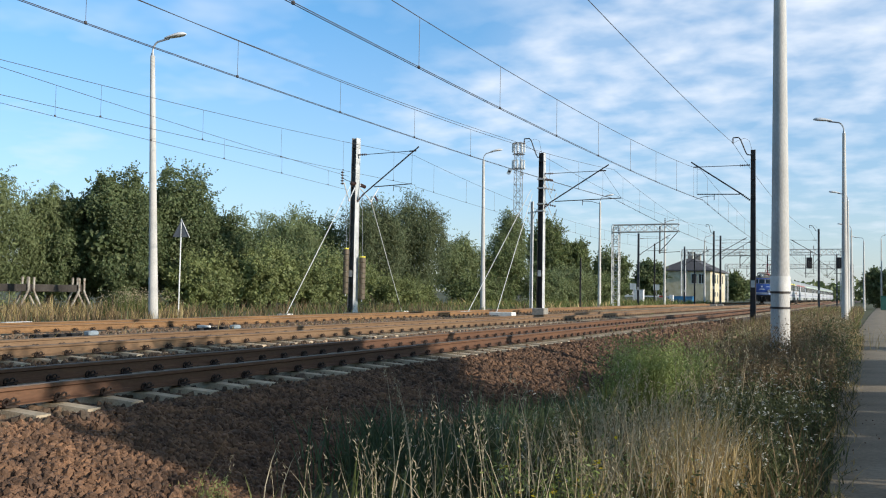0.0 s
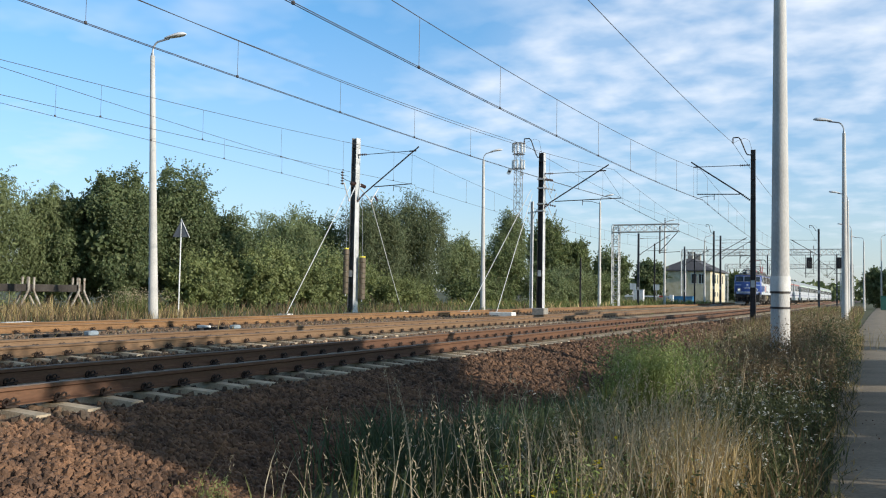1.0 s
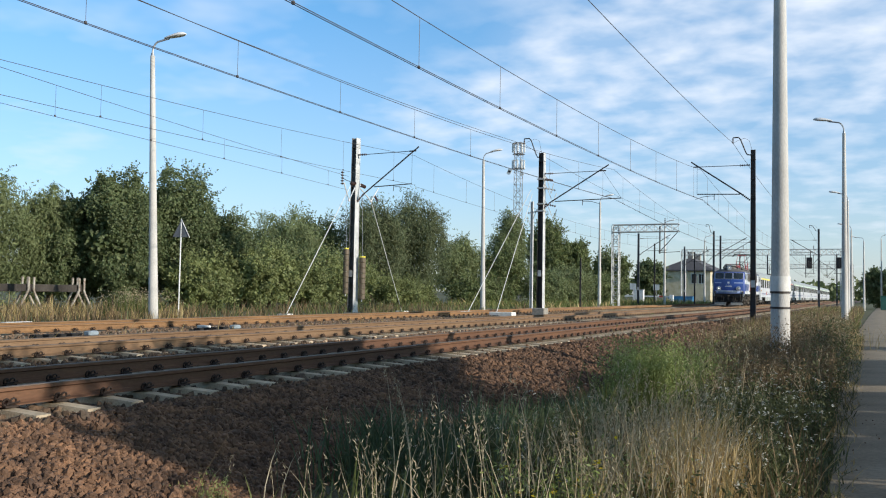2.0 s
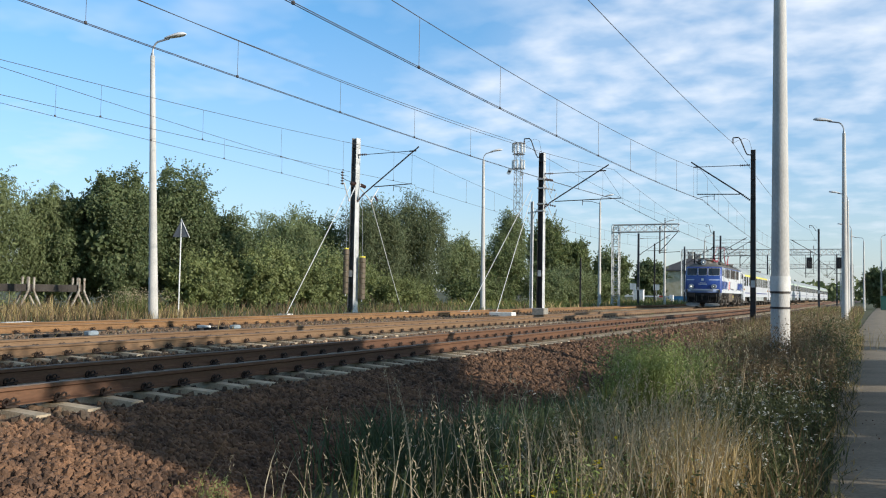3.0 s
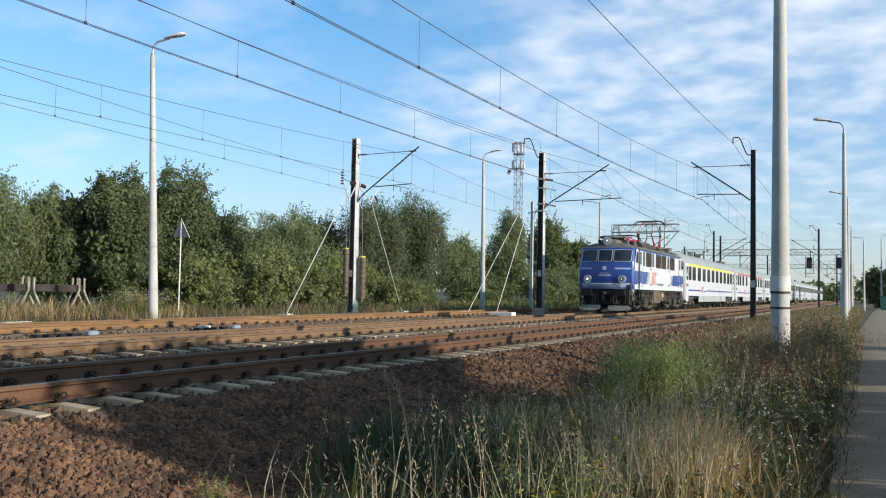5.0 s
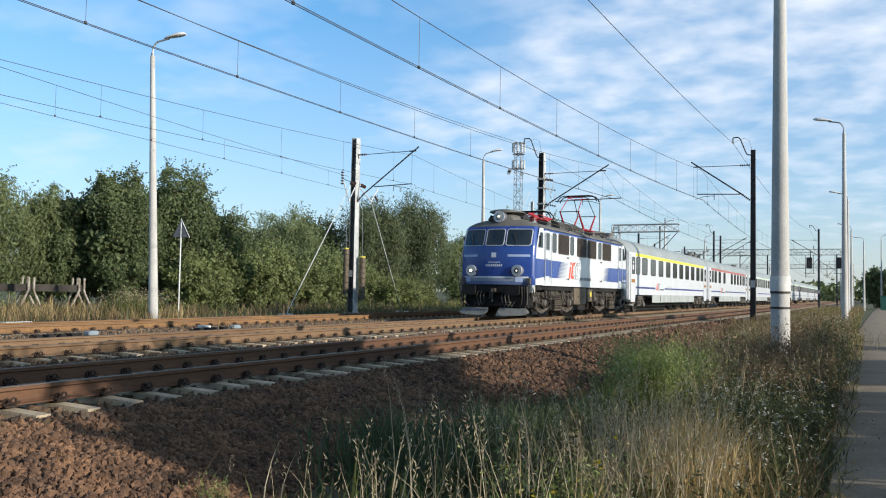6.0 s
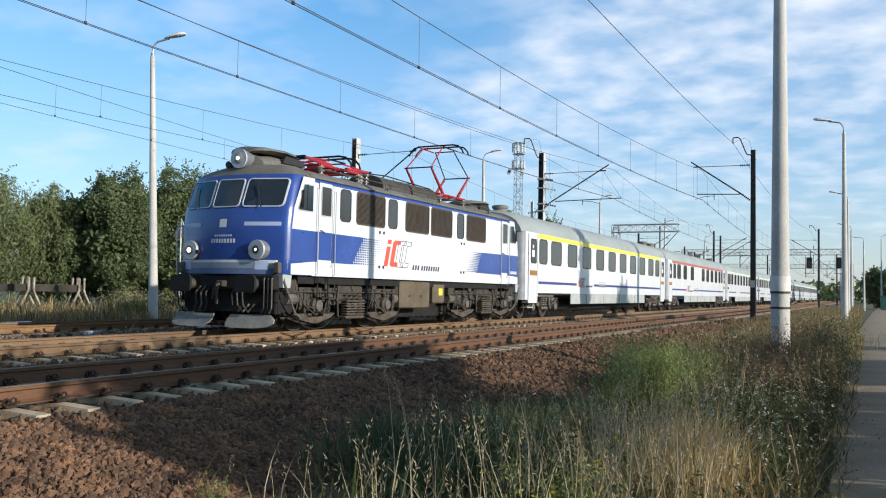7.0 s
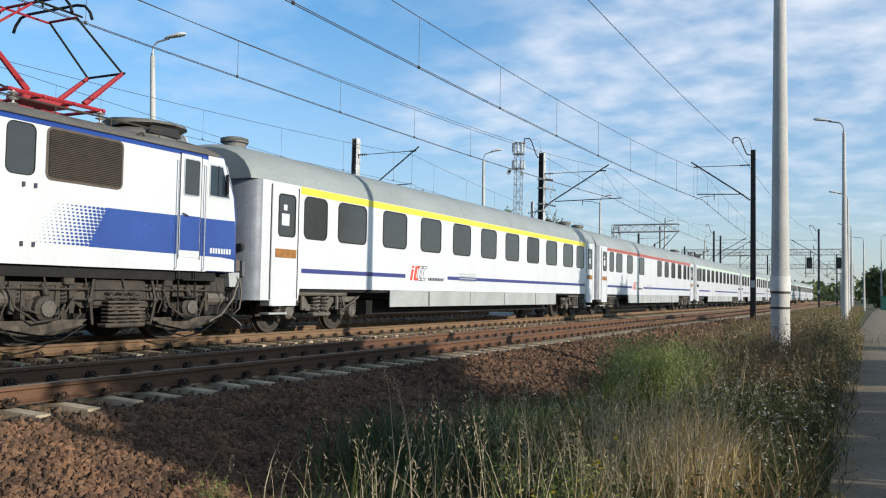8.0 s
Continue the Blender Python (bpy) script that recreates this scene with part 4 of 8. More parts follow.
def loco_bogie(parent, yc):
    b = new("bogie")
    b.parent = parent
    wb = 1.52
    for sgn in (1, -1):
        x = sgn * 1.22
        # added black backing plate: paints the shade in the gaps of the bogie
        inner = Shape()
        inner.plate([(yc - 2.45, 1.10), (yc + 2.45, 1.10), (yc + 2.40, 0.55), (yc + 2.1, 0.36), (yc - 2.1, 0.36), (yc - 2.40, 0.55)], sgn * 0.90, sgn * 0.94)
        part("shade_backing", inner, RUNNING_DARK, b, "black plate standing in for the shade behind the bogie frame")
        fr = Shape()
        fr.plate([(yc - 2.5, 0.98), (yc + 2.5, 0.98), (yc + 2.45, 0.84), (yc + 1.0, 0.78), (yc + 0.75, 0.60), (yc - 0.75, 0.60), (yc - 1.0, 0.78), (yc - 2.45, 0.84)], x - 0.06, x + 0.06)
        fr.box(x - 0.10 * 1, x + 0.10, yc - 2.5, yc + 2.5, 0.95, 1.0)
        fr.box(x - 0.12, x + 0.12, yc - 0.55, yc + 0.55, 0.62, 1.06, 0.03)
        part("bogie_frame", fr, RUNNING, b, "dusty riveted bogie frame")
        for dy in (-wb, wb):
            ax = Shape()
            ax.tube([(x + sgn * 0.02, yc + dy, 0.60), (x + sgn * 0.22, yc + dy, 0.60), (x + sgn * 0.27, yc + dy, 0.60)], [0.20, 0.19, 0.10], 14)
            ax.box(x - 0.08, x + 0.14 * 1, yc + dy - 0.26, yc + dy + 0.26, 0.48, 0.74, 0.03)
            ax.box(x - 0.05, x + 0.1, yc + dy - 0.34, yc + dy - 0.26, 0.42, 0.95)
            ax.box(x - 0.05, x + 0.1, yc + dy + 0.26, yc + dy + 0.34, 0.42, 0.95)
            part("axle_box", ax, RUNNING, b, "round dusty axle box")
            for q in (-0.42, 0.42):
                sp = Shape()
                spring(sp, x + sgn * 0.04, yc + dy + q, 0.62, 0.93, 0.07, 5, 0.014)
                part("axle_spring", sp, RUNNING_DARK, b)
            cap = Shape()
            cap.tube([(x + sgn * 0.24, yc + dy, 0.60), (x + sgn * 0.29, yc + dy, 0.60), (x + sgn * 0.31, yc + dy, 0.60)], [0.13, 0.125, 0.06], 12)
            part("axle_cap", cap, RUNNING_PALE, b, "pale axle end cap")
            hose = Shape()
            hose.tube([(x + sgn * 0.16, yc + dy - 0.62, 0.92), (x + sgn * 0.26, yc + dy - 0.55, 0.62), (x + sgn * 0.30, yc + dy - 0.2, 0.40), (x + sgn * 0.30, yc + dy + 0.15, 0.44), (x + sgn * 0.24, yc + dy + 0.32, 0.66)], 0.018, 6)
            part("cable", hose, RUNNING, b, "looped dusty cable")
            low = Shape()
            low.tube([(x + sgn * 0.16, yc + dy - 0.75, 0.36), (x + sgn * 0.18, yc + dy - 0.45, 0.15), (x + sgn * 0.18, yc + dy - 0.05, 0.07), (x + sgn * 0.18, yc + dy + 0.35, 0.12), (x + sgn * 0.16, yc + dy + 0.8, 0.34)], 0.014, 6)
            part("sand_pipe", low, RUNNING_DARK, b, "curved pipe hanging low over the rail")
            hx = Shape()
            hx.tube([(x + sgn * 0.1, yc + dy + 0.02, 0.98), (x + sgn * 0.16, yc + dy + 0.05, 0.80)], 0.05, 8)
            part("damper", hx, RUNNING, b)
            for q in (-0.5, 0.55):
                st = Shape()
                st.plate([(yc + dy + q - 0.07, 1.0), (yc + dy + q + 0.09, 1.0), (yc + dy + q + 0.03, 0.52), (yc + dy + q - 0.05, 0.52)], x + sgn * 0.08, x + sgn * 0.13)
                part("hanger", st, RUNNING, b)
            br = Shape()
            for q in (-0.82, 0.82):
                br.box(x - 0.30 * sgn - 0.06, x - 0.30 * sgn + 0.06, yc + dy + q * 0.86 - 0.05, yc + dy + q * 0.86 + 0.05, 0.34, 0.92)
                br.tube([(x, yc + dy + q * 0.86, 0.92), (x, yc + dy + q, 0.5), (x, yc + dy + q * 0.8, 0.33)], 0.022, 6)
            br.tube([(x + sgn * 0.03, yc + dy - 0.85, 0.33), (x + sgn * 0.03, yc + dy - 0.3, 0.20), (x + sgn * 0.03, yc + dy + 0.3, 0.20), (x + sgn * 0.03, yc + dy + 0.85, 0.33)], 0.02, 6)
            part("brake_rigging", br, RUNNING, b)
            sd = Shape()
            q = -0.72 if dy < 0 else 0.72
            sd.box(x + sgn * 0.02 - 0.13, x + sgn * 0.02 + 0.13, yc + dy + q * 1.15 - 0.2, yc + dy + q * 1.15 + 0.2, 0.84, 1.16, 0.03)
            sd.tube([(x, yc + dy + q * 1.1, 0.84), (x, yc + dy + q * 0.98, 0.45), (x - sgn * 0.3, yc + dy + q * 0.84, 0.12)], 0.024, 6)
            part("sandbox", sd, RUNNING, b)
            gd = Shape()
            gd.plate([(yc + dy - 0.85, 0.42), (yc + dy + 0.85, 0.42), (yc + dy + 0.70, 0.32), (yc + dy + 0.05, 0.20), (yc + dy - 0.05, 0.20), (yc + dy - 0.70, 0.32)], x - 0.03 + sgn * 0.1, x + 0.03 + sgn * 0.1)
            part("spring_beam", gd, BEAM, b, "equalising beam under the axle box")
        sp = Shape()
        for q in (-0.24, 0.0, 0.24):
            spring(sp, x + sgn * 0.17, yc + q, 0.36, 0.86, 0.10, 6, 0.02)
        sp.box(x + sgn * 0.16 - 0.12, x + sgn * 0.16 + 0.12, yc - 0.42, yc + 0.42, 0.28, 0.35, 0.02)
        part("bolster_spring", sp, BEAM, b, "nest of coil springs")
        for q in (-2.28, 2.28):
            cy = Shape()
            cy.tube([(x + sgn * 0.02, yc + q - 0.22, 0.76), (x + sgn * 0.02, yc + q + 0.22, 0.76)], 0.145, 12)
            cy.tube([(x + sgn * 0.02, yc + q + 0.22, 0.76), (x + sgn * 0.02, yc + q + 0.45, 0.74)], 0.05, 8)
            part("brake_cylinder", cy, RUNNING_PALE, b, "pale dusty brake cylinder")
        for d0, d1 in ((-1.95, -0.62), (0.62, 1.95)):
            pn = Shape()
            pn.box(min(x + sgn * 0.06, x + sgn * 0.075), max(x + sgn * 0.06, x + sgn * 0.075), yc + d0, yc + d1, 0.70, 0.955)
            part("frame_panel", pn, BEAM, b, "sandy frame panel")
        nest = Shape()
        for k in range(6):
            nest.box(x + sgn * 0.20 - 0.09, x + sgn * 0.20 + 0.09, yc - 0.40, yc + 0.40, 0.37 + k * 0.062, 0.405 + k * 0.062, 0.01)
        part("leaf_spring", nest, BEAM, b, "stacked spring leaves")
        for q in (-0.62, 0.62):
            lk = Shape()
            lk.tube([(x + sgn * 0.18, yc + q, 1.06), (x + sgn * 0.2, yc + q * 1.12, 0.72), (x + sgn * 0.18, yc + q, 0.34)], 0.028, 6)
            lk.ball((x + sgn * 0.19, yc + q * 1.12, 0.72), 0.06, 6)
            part("suspension_link", lk, RUNNING, b)
            lk = Shape()
            lk.box(x + sgn * 0.1 - 0.06, x + sgn * 0.1 + 0.06, yc + q * 1.7 - 0.1, yc + q * 1.7 + 0.1, 0.96, 1.14, 0.02)
            part("bracket", lk, RUNNING, b)
        for run in ([(-1.9, 0.2, 0.62), (-1.6, 0.24, 0.50), (-1.2, 0.24, 0.52), (-1.0, 0.2, 0.78)], [(1.0, 0.2, 0.70), (1.3, 0.24, 0.46), (1.75, 0.24, 0.55), (1.95, 0.2, 0.82)]):
            lk = Shape()
            lk.tube([(x + sgn * o, yc + q, z) for q, o, z in run], 0.018, 6)
            part("brake_pipe", lk, RUNNING, b)
        pp = Shape()
        for k in range(7):
            ya = yc - 2.3 + k * 0.76
            pp.tube([(x + sgn * 0.14, ya, 1.18), (x + sgn * 0.16, ya + 0.05, 0.95), (x + sgn * 0.15, ya + 0.16, 0.70), (x + sgn * 0.12, ya + 0.1, 0.45 + 0.05 * (k % 3))], 0.014, 5)
        pp.tube([(x + sgn * 0.15, yc - 2.4, 0.90), (x + sgn * 0.15, yc + 2.4, 0.90)], 0.018, 6)
        pp.tube([(x + sgn * 0.17, yc - 1.0, 0.74), (x + sgn * 0.17, yc + 1.0, 0.74)], 0.014, 6)
        part("pipework", pp, RUNNING, b)


# outline of the cab front: half width, set-back of the face and of the side at each height
CAB = [(1.255, 1.47, 0.0), (1.30, 1.50, -0.01), (2.30, 1.50, 0.0), (2.66, 1.495, 0.05), (2.74, 1.49, 0.07), (3.38, 1.44, 0.30), (3.46, 1.42, 0.34), (3.52, 1.36, 0.40), (3.62, 1.18, 0.50), (3.72, 0.88, 0.66), (3.78, 0.5, 0.9), (3.80, 0.0, 1.1)]


def cab_at(z):
    for (za, wa, sa), (zb, wb, sb) in zip(CAB, CAB[1:]):
        if za <= z <= zb:
            k = (z - za) / (zb - za)
            return wa + (wb - wa) * k, sa + (sb - sa) * k
    return CAB[-1][1:]


def face_y(u, z):
    """How far back the face lies at the share u of its half width (-1 to 1)."""
    w, s = cab_at(z)
    bow = -0.34 * (1 - u * u)
    e = max(0.0, (abs(u) - 0.93) / 0.07)
    return s + bow + 0.10 * e * e


def face_patch(s, u0, u1, z0, z1, off, n=5, m=4):
    """A curved patch lying off metres in front of the face."""
    vs = []
    for j in range(m + 1):
        z = z0 + (z1 - z0) * j / m
        w, _ = cab_at(z)
        for i in range(n + 1):
            u = u0 + (u1 - u0) * i / n
            vs.append((u * w, face_y(u, z) - off, z))
    s.add(vs, [(j * (n + 1) + i, j * (n + 1) + i + 1, (j + 1) * (n + 1) + i + 1, (j + 1) * (n + 1) + i) for j in range(m) for i in range(n)])


def face_window(u0, u1, z0, z1, r, rim, off):
    """The rim and the pane of a round-cornered window on the curved face."""
    wide = cab_at((z0 + z1) / 2)[0]

    def ring(grow, o):
        pts = rounded(u0 * wide - grow, u1 * wide + grow, z0 - grow, z1 + grow, r + grow, 4)
        return [(x, face_y(x / cab_at(z)[0], z) - o, z) for x, z in pts]
    rings = [ring(rim, -0.01), ring(rim, off), ring(0.0, off), ring(0.0, 0.0)]
    n = len(rings[0])
    fr, pane = Shape(), Shape()
    fr.add([q for g in rings for q in g], [(k * n + i, k * n + (i + 1) % n, (k + 1) * n + (i + 1) % n, (k + 1) * n + i) for k in range(3) for i in range(n)])
    edge = ring(0.0, 0.024)
    uc, zc = (u0 + u1) / 2, (z0 + z1) / 2
    mid = [((x + uc * wide) / 2, 0, (z + zc) / 2) for x, _, z in edge]
    mid = [(x, face_y(x / cab_at(z)[0], z) - 0.028, z) for x, _, z in mid]
    pane.add(edge + mid + [(uc * wide, face_y(uc, zc) - 0.028, zc)], [(i, (i + 1) % n, n + (i + 1) % n, n + i) for i in range(n)] + [(n + i, n + (i + 1) % n, 2 * n) for i in range(n)])
    return fr, pane


def cab_end(loco, flip):
    """One cab front of the locomotive; flip turns it to the other end."""
    m = Matrix.Translation((0, LOCO_LEN, 0)) @ Matrix.Rotation(math.pi, 4, "Z") if flip else Matrix.Identity(4)

    def put(name, s, mat, parent, label="", smooth=False):
        s.v = [tuple(m @ Vector(p)) for p in s.v]
        return part(name, s, mat, parent, label, smooth)

    us = [-1, -0.99, -0.975, -0.955, -0.93, -0.88] + [-0.75 + 0.125 * i for i in range(13)] + [0.88, 0.93, 0.955, 0.975, 0.99, 1]
    skin, roof = Shape(), Shape()
    low = [c[0] for c in CAB if c[0] <= 3.46]
    zs = sorted(set(low + [1.6, 1.9, 2.9, 3.05, 3.2]))
    depth = 0.9

    def band(shape, zlist):
        vs = []
        n = len(us) + 2
        for z in zlist:
            w, st = cab_at(z)
            vs.append((-w, depth + st * 0, z))
            for u in us:
                vs.append((u * w, face_y(u, z), z))
            vs.append((w, depth + st * 0, z))
        shape.add(vs, [(j * n + i, j * n + i + 1, (j + 1) * n + i + 1, (j + 1) * n + i) for j in range(len(zlist) - 1) for i in range(n - 1)])

    band(skin, zs)
    nose = put("cab_front", skin, BLUE, loco, "blue cab front", True)
    band(roof, [3.46, 3.52, 3.57, 3.62, 3.67, 3.72, 3.75, 3.78, 3.79, 3.80])
    roof.add([(-1.42, depth, 3.46), (-1.18, depth, 3.62), (-0.88, depth, 3.72), (0, depth, 3.80), (0.88, depth, 3.72), (1.18, depth, 3.62), (1.42, depth, 3.46)], [tuple(range(7))])
    put("cab_roof", roof, ROOF_LOCO, loco, "dusty grey cab roof", True)
    for sgn in (1, -1):
        # white corner pillar and side skin of the cab
        s = Shape()
        face = [(0.14, 1.44), (0.86, 1.44)]
        s.plate([(0.105, 2.25), (depth, 2.24), (depth, 3.42), (0.48, 3.42), (0.175, 2.72)], sgn * 1.496 - sgn * 0.0, sgn * 1.504)
        put("side_panel", s, WHITE_LOCO, loco)
        s = Shape()
        s.plate([(0.10, 1.27), (depth, 1.27), (depth, 1.57), (0.10, 1.50)], sgn * 1.496, sgn * 1.504)
        put("lower_panel", s, WHITE_LOCO, loco)
    for u0, u1 in ((-0.91, -0.32), (-0.245, 0.235), (0.31, 0.91)):
        rim_shape, pane_shape = face_window(u0, u1, 2.735, 3.335, 0.07, 0.024, 0.034)
        fr = put("windscreen", rim_shape, WINDOW_RIM, loco, "pale round-cornered windscreen frame")
        pane = put("pane", pane_shape, GLASS_CAB, loco, "dark windscreen glass", True)
        pane.parent = fr
        if abs(u0 + u1) > 0.1:
            s = Shape()
            uc = (u0 + u1) / 2
            a, b = (cab_at(2.7)[0] * uc, face_y(uc, 2.7) - 0.06, 2.7), (cab_at(3.2)[0] * (uc - 0.12), face_y(uc - 0.12, 3.2) - 0.07, 3.2)
            s.tube([a, b], 0.012, 5)
            w = put("wiper", s, RUBBER, loco)
            w.parent = fr
    for u0, u1 in ((-0.90, -0.46), (0.36, 0.90)):
        s = Shape()
        face_patch(s, u0, u1, 2.30, 2.385, 0.006, 8, 1)
        put("front_stripe", s, BLUE_PALE, loco, "pale stripe on the blue front")
    s = Shape()
    face_patch(s, -0.985, 0.985, 1.505, 1.565, 0.010, 14, 1)
    put("front_stripe", s, WHITE_LOCO, loco, "white stripe under the headlamps")
    s = Shape()
    face_patch(s, -0.985, 0.985, 1.37, 1.50, 0.010, 14, 1)
    put("front_band", s, BAND_GREY, loco, "blue-grey band under the white stripe")
    s = Shape()
    face_patch(s, -0.97, 0.97, 1.265, 1.39, 0.012, 14, 1)
    put("buffer_plate", s, BLUE_DULL, loco, "dull blue buffer plate", True)
    for u0, u1 in ((-0.82, -0.66), (0.55, 0.74)):
        s = Shape()
        face_patch(s, u0, u1, 1.36, 1.54, 0.018, 2, 1)
        put("front_plate", s, BLUE_PALE, loco, "pale square plate")
    s = Shape()
    face_patch(s, -0.065, 0.065, 2.27, 2.45, 0.012, 2, 2)
    put("crest", s, PALE_PRINT, loco, "small pale shield")
    for z0, z1, a, b, n in ((1.93, 2.02, -0.22, 0.24, 9), (2.07, 2.11, -0.15, 0.18, 8)):
        for i in range(n):
            s = Shape()
            ua, ub = a + (b - a) * i / n, a + (b - a) * (i + 0.68) / n
            face_patch(s, ua, ub, z0, z1, 0.008, 1, 1)
            put("number_bar", s, PALE_PRINT, loco, "pale bar on the blue front")
    for sgn in (1, -1):
        u = sgn * 0.615
        x, y, z = u * 1.5, face_y(u, 1.78), 1.78
        s = Shape()
        s.tube([(x, y + 0.15, z), (x, y - 0.10, z), (x, y - 0.14, z), (x, y - 0.14, z)], [0.215, 0.21, 0.20, 0.15], 24)
        lamp = put("headlamp", s, LAMP_DARK, loco, "round dark grey headlamp housing", True)
        s = Shape()
        s.tube([(x, y - 0.10, z), (x, y - 0.145, z), (x, y - 0.145, z)], [0.214, 0.204, 0.17], 24)
        q = put("rim", s, ALU, loco, "bright lamp rim", True)
        q.parent = lamp
        s = Shape()
        s.tube([(x, y - 0.12, z), (x, y - 0.142, z), (x, y - 0.15, z)], [0.155, 0.15, 0.05], 18)
        q = put("lens", s, LENS, loco, "clear lamp lens")
        q.parent = lamp
        s = Shape()
        s.tube([(x, y - 0.13, z), (x, y - 0.156, z), (x, y - 0.156, z)], [0.085, 0.08, 0.045], 14)
        q = put("lamp_ring", s, RUBBER, loco, "dark inner ring")
        q.parent = lamp
        s = Shape()
        bulb = 0.06 if sgn < 0 else 0.034
        s.tube([(x, y - 0.13, z), (x, y - 0.165, z), (x, y - 0.172, z)], [bulb, bulb * 0.95, 0.01], 12)
        q = put("bulb", s, LENS if flip else BRIGHT_LAMP if sgn < 0 else LIT_LAMP, loco, "lit lamp bulb" if not flip else "")
        q.parent = lamp
        s = Shape()
        s.tube([(x * 0.72 + sgn * 0.02, y - 0.12, z - 0.04), (x * 0.72 + sgn * 0.02, y - 0.16, z - 0.04)], 0.045, 10)
        put("marker_lamp", s, RUBBER, loco)
        # buffers
        s = Shape()
        bx = sgn * 0.875
        s.tube([(bx, -0.12, 1.05), (bx, -0.42, 1.05)], [0.13, 0.11], 14)
        s.tube([(bx, -0.42, 1.05), (bx, -0.60, 1.05)], 0.085, 12)
        put("buffer", s, RUNNING, loco, "dusty buffer with a flat rectangular head", True)
        s = Shape()
        s.prism(rounded(bx - 0.28, bx + 0.28, 0.87, 1.23, 0.08), -0.66, -0.60)
        put("buffer_head", s, RUNNING_DARK, loco, "dark rectangular buffer head")
        s = Shape()
        if sgn < 0 and not flip:
            s.tube([(sgn * 1.43, 0.02, 1.1), (sgn * 1.47, -0.16, 1.3), (sgn * 1.47, -0.18, 2.2), (sgn * 1.45, -0.02, 2.4)], 0.013, 6)
            put("grab_rail", s, ALU, loco, "pale grab rail")
        s = Shape()
        s.plate([(-0.10, 0.98), (0.16, 0.98), (0.20, 1.26), (-0.12, 1.26)], sgn * 1.30, sgn * 1.46)
        put("corner_step_box", s, GREY_LIGHT, loco)
        s = Shape()
        for k, z in enumerate((0.42, 0.68)):
            s.box(sgn * 1.2 - 0.14, sgn * 1.2 + 0.14, -0.2, 0.02, z, z + 0.025)
        s.tube([(sgn * 1.33, -0.08, 0.42), (sgn * 1.33, -0.08, 1.0)], 0.016, 5)
        s.tube([(sgn * 1.07, -0.08, 0.42), (sgn * 1.07, -0.08, 1.0)], 0.016, 5)
        put("shunter_step", s, RUNNING_DARK, loco)
        # rail guard plough
        s = Shape()
        flat = [(0.24, -0.28, 0.40), (1.22, -0.20, 0.40), (1.36, -0.24, 0.31), (1.40, -0.32, 0.22), (1.30, -0.42, 0.155), (1.05, -0.50, 0.125), (0.55, -0.56, 0.12), (0.32, -0.54, 0.135), (0.22, -0.46, 0.20), (0.20, -0.36, 0.30)]
        vs = [(sgn * a, c, d) for a, c, d in flat]
        n = len(vs)
        s.add(vs + [(a, c + 0.03, d) for a, c, d in vs], [tuple(range(n)), tuple(range(2 * n - 1, n - 1, -1))] + [(i, (i + 1) % n, n + (i + 1) % n, n + i) for i in range(n)])
        put("rail_guard", s, GUARD, loco, "grey sheet rail guard")
        for k in range(3):
            s = Shape()
            hx = sgn * (0.36 + 0.14 * k)
            s.tube([(hx, -0.25, 1.0), (hx, -0.42, 0.85), (hx + 0.05, -0.44, 0.6), (hx + 0.10 * sgn, -0.34, 0.45), (hx + 0.16 * sgn, -0.2, 0.62)], 0.022, 6)
            put("brake_hose", s, (RUBBER, RUNNING_PALE, RUNNING)[k], loco, "hanging brake hose")
        for k in range(3):
            s = Shape()
            hx = sgn * (1.12 + 0.10 * k)
            s.tube([(hx, -0.10, 1.28), (hx, -0.30, 1.16), (hx + 0.03 * sgn, -0.33, 0.85), (hx + 0.01 * sgn, -0.30, 0.55), (hx - 0.10 * sgn, -0.24, 0.44)], 0.018, 6)
            put("heating_cable", s, (RUNNING_PALE, RUBBER, RUNNING_PALE)[k], loco, "hanging pale cable")
        s = Shape()
        s.tube([(sgn * 1.38, 0.0, 1.30), (sgn * 1.48, -0.08, 1.1), (sgn * 1.50, 0.1, 0.75), (sgn * 1.45, 0.35, 0.45), (sgn * 1.40, 0.65, 0.32)], 0.024, 6)
        put("corner_cable", s, RUNNING_PALE, loco, "thick looped cable at the corner")
        s = Shape()
        s.box(sgn * 1.34 - 0.07, sgn * 1.34 + 0.07, -0.20, -0.08, 1.28, 1.52, 0.02)
        put("cable_socket", s, RUNNING_PALE, loco, "pale cable socket at the corner")
    s = Shape()
    s.box(-1.36, 1.36, -0.28, 0.3, 0.92, 1.255, 0.03)
    put("buffer_beam", s, RUNNING_DARK, loco, "dark buffer beam")
    s = Shape()
    s.box(-0.1, 0.1, -0.42, -0.2, 0.98, 1.12, 0.02)
    s.tube([(0, -0.40, 1.05), (0, -0.52, 1.0), (0, -0.50, 0.8), (0, -0.47, 0.62)], 0.035, 7)
    s.tube([(-0.06, -0.52, 0.98), (-0.06, -0.55, 0.72), (0.06, -0.55, 0.72), (0.06, -0.52, 0.98)], 0.022, 6)
    put("coupling", s, RUNNING, loco, "screw coupling")
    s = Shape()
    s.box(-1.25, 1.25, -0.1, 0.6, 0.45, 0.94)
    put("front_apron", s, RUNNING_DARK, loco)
    # forehead: headlamp in a ventilator hood
    s = Shape()
    hood = []
    for y, w, h, z in ((0.34, 0.20, 0.36, 3.62), (0.42, 0.46, 0.46, 3.66), (0.75, 0.66, 0.50, 3.69), (1.25, 0.70, 0.46, 3.71), (1.70, 0.64, 0.32, 3.73), (2.0, 0.40, 0.10, 3.75)):
        for k in range(9):
            a = math.pi * k / 8
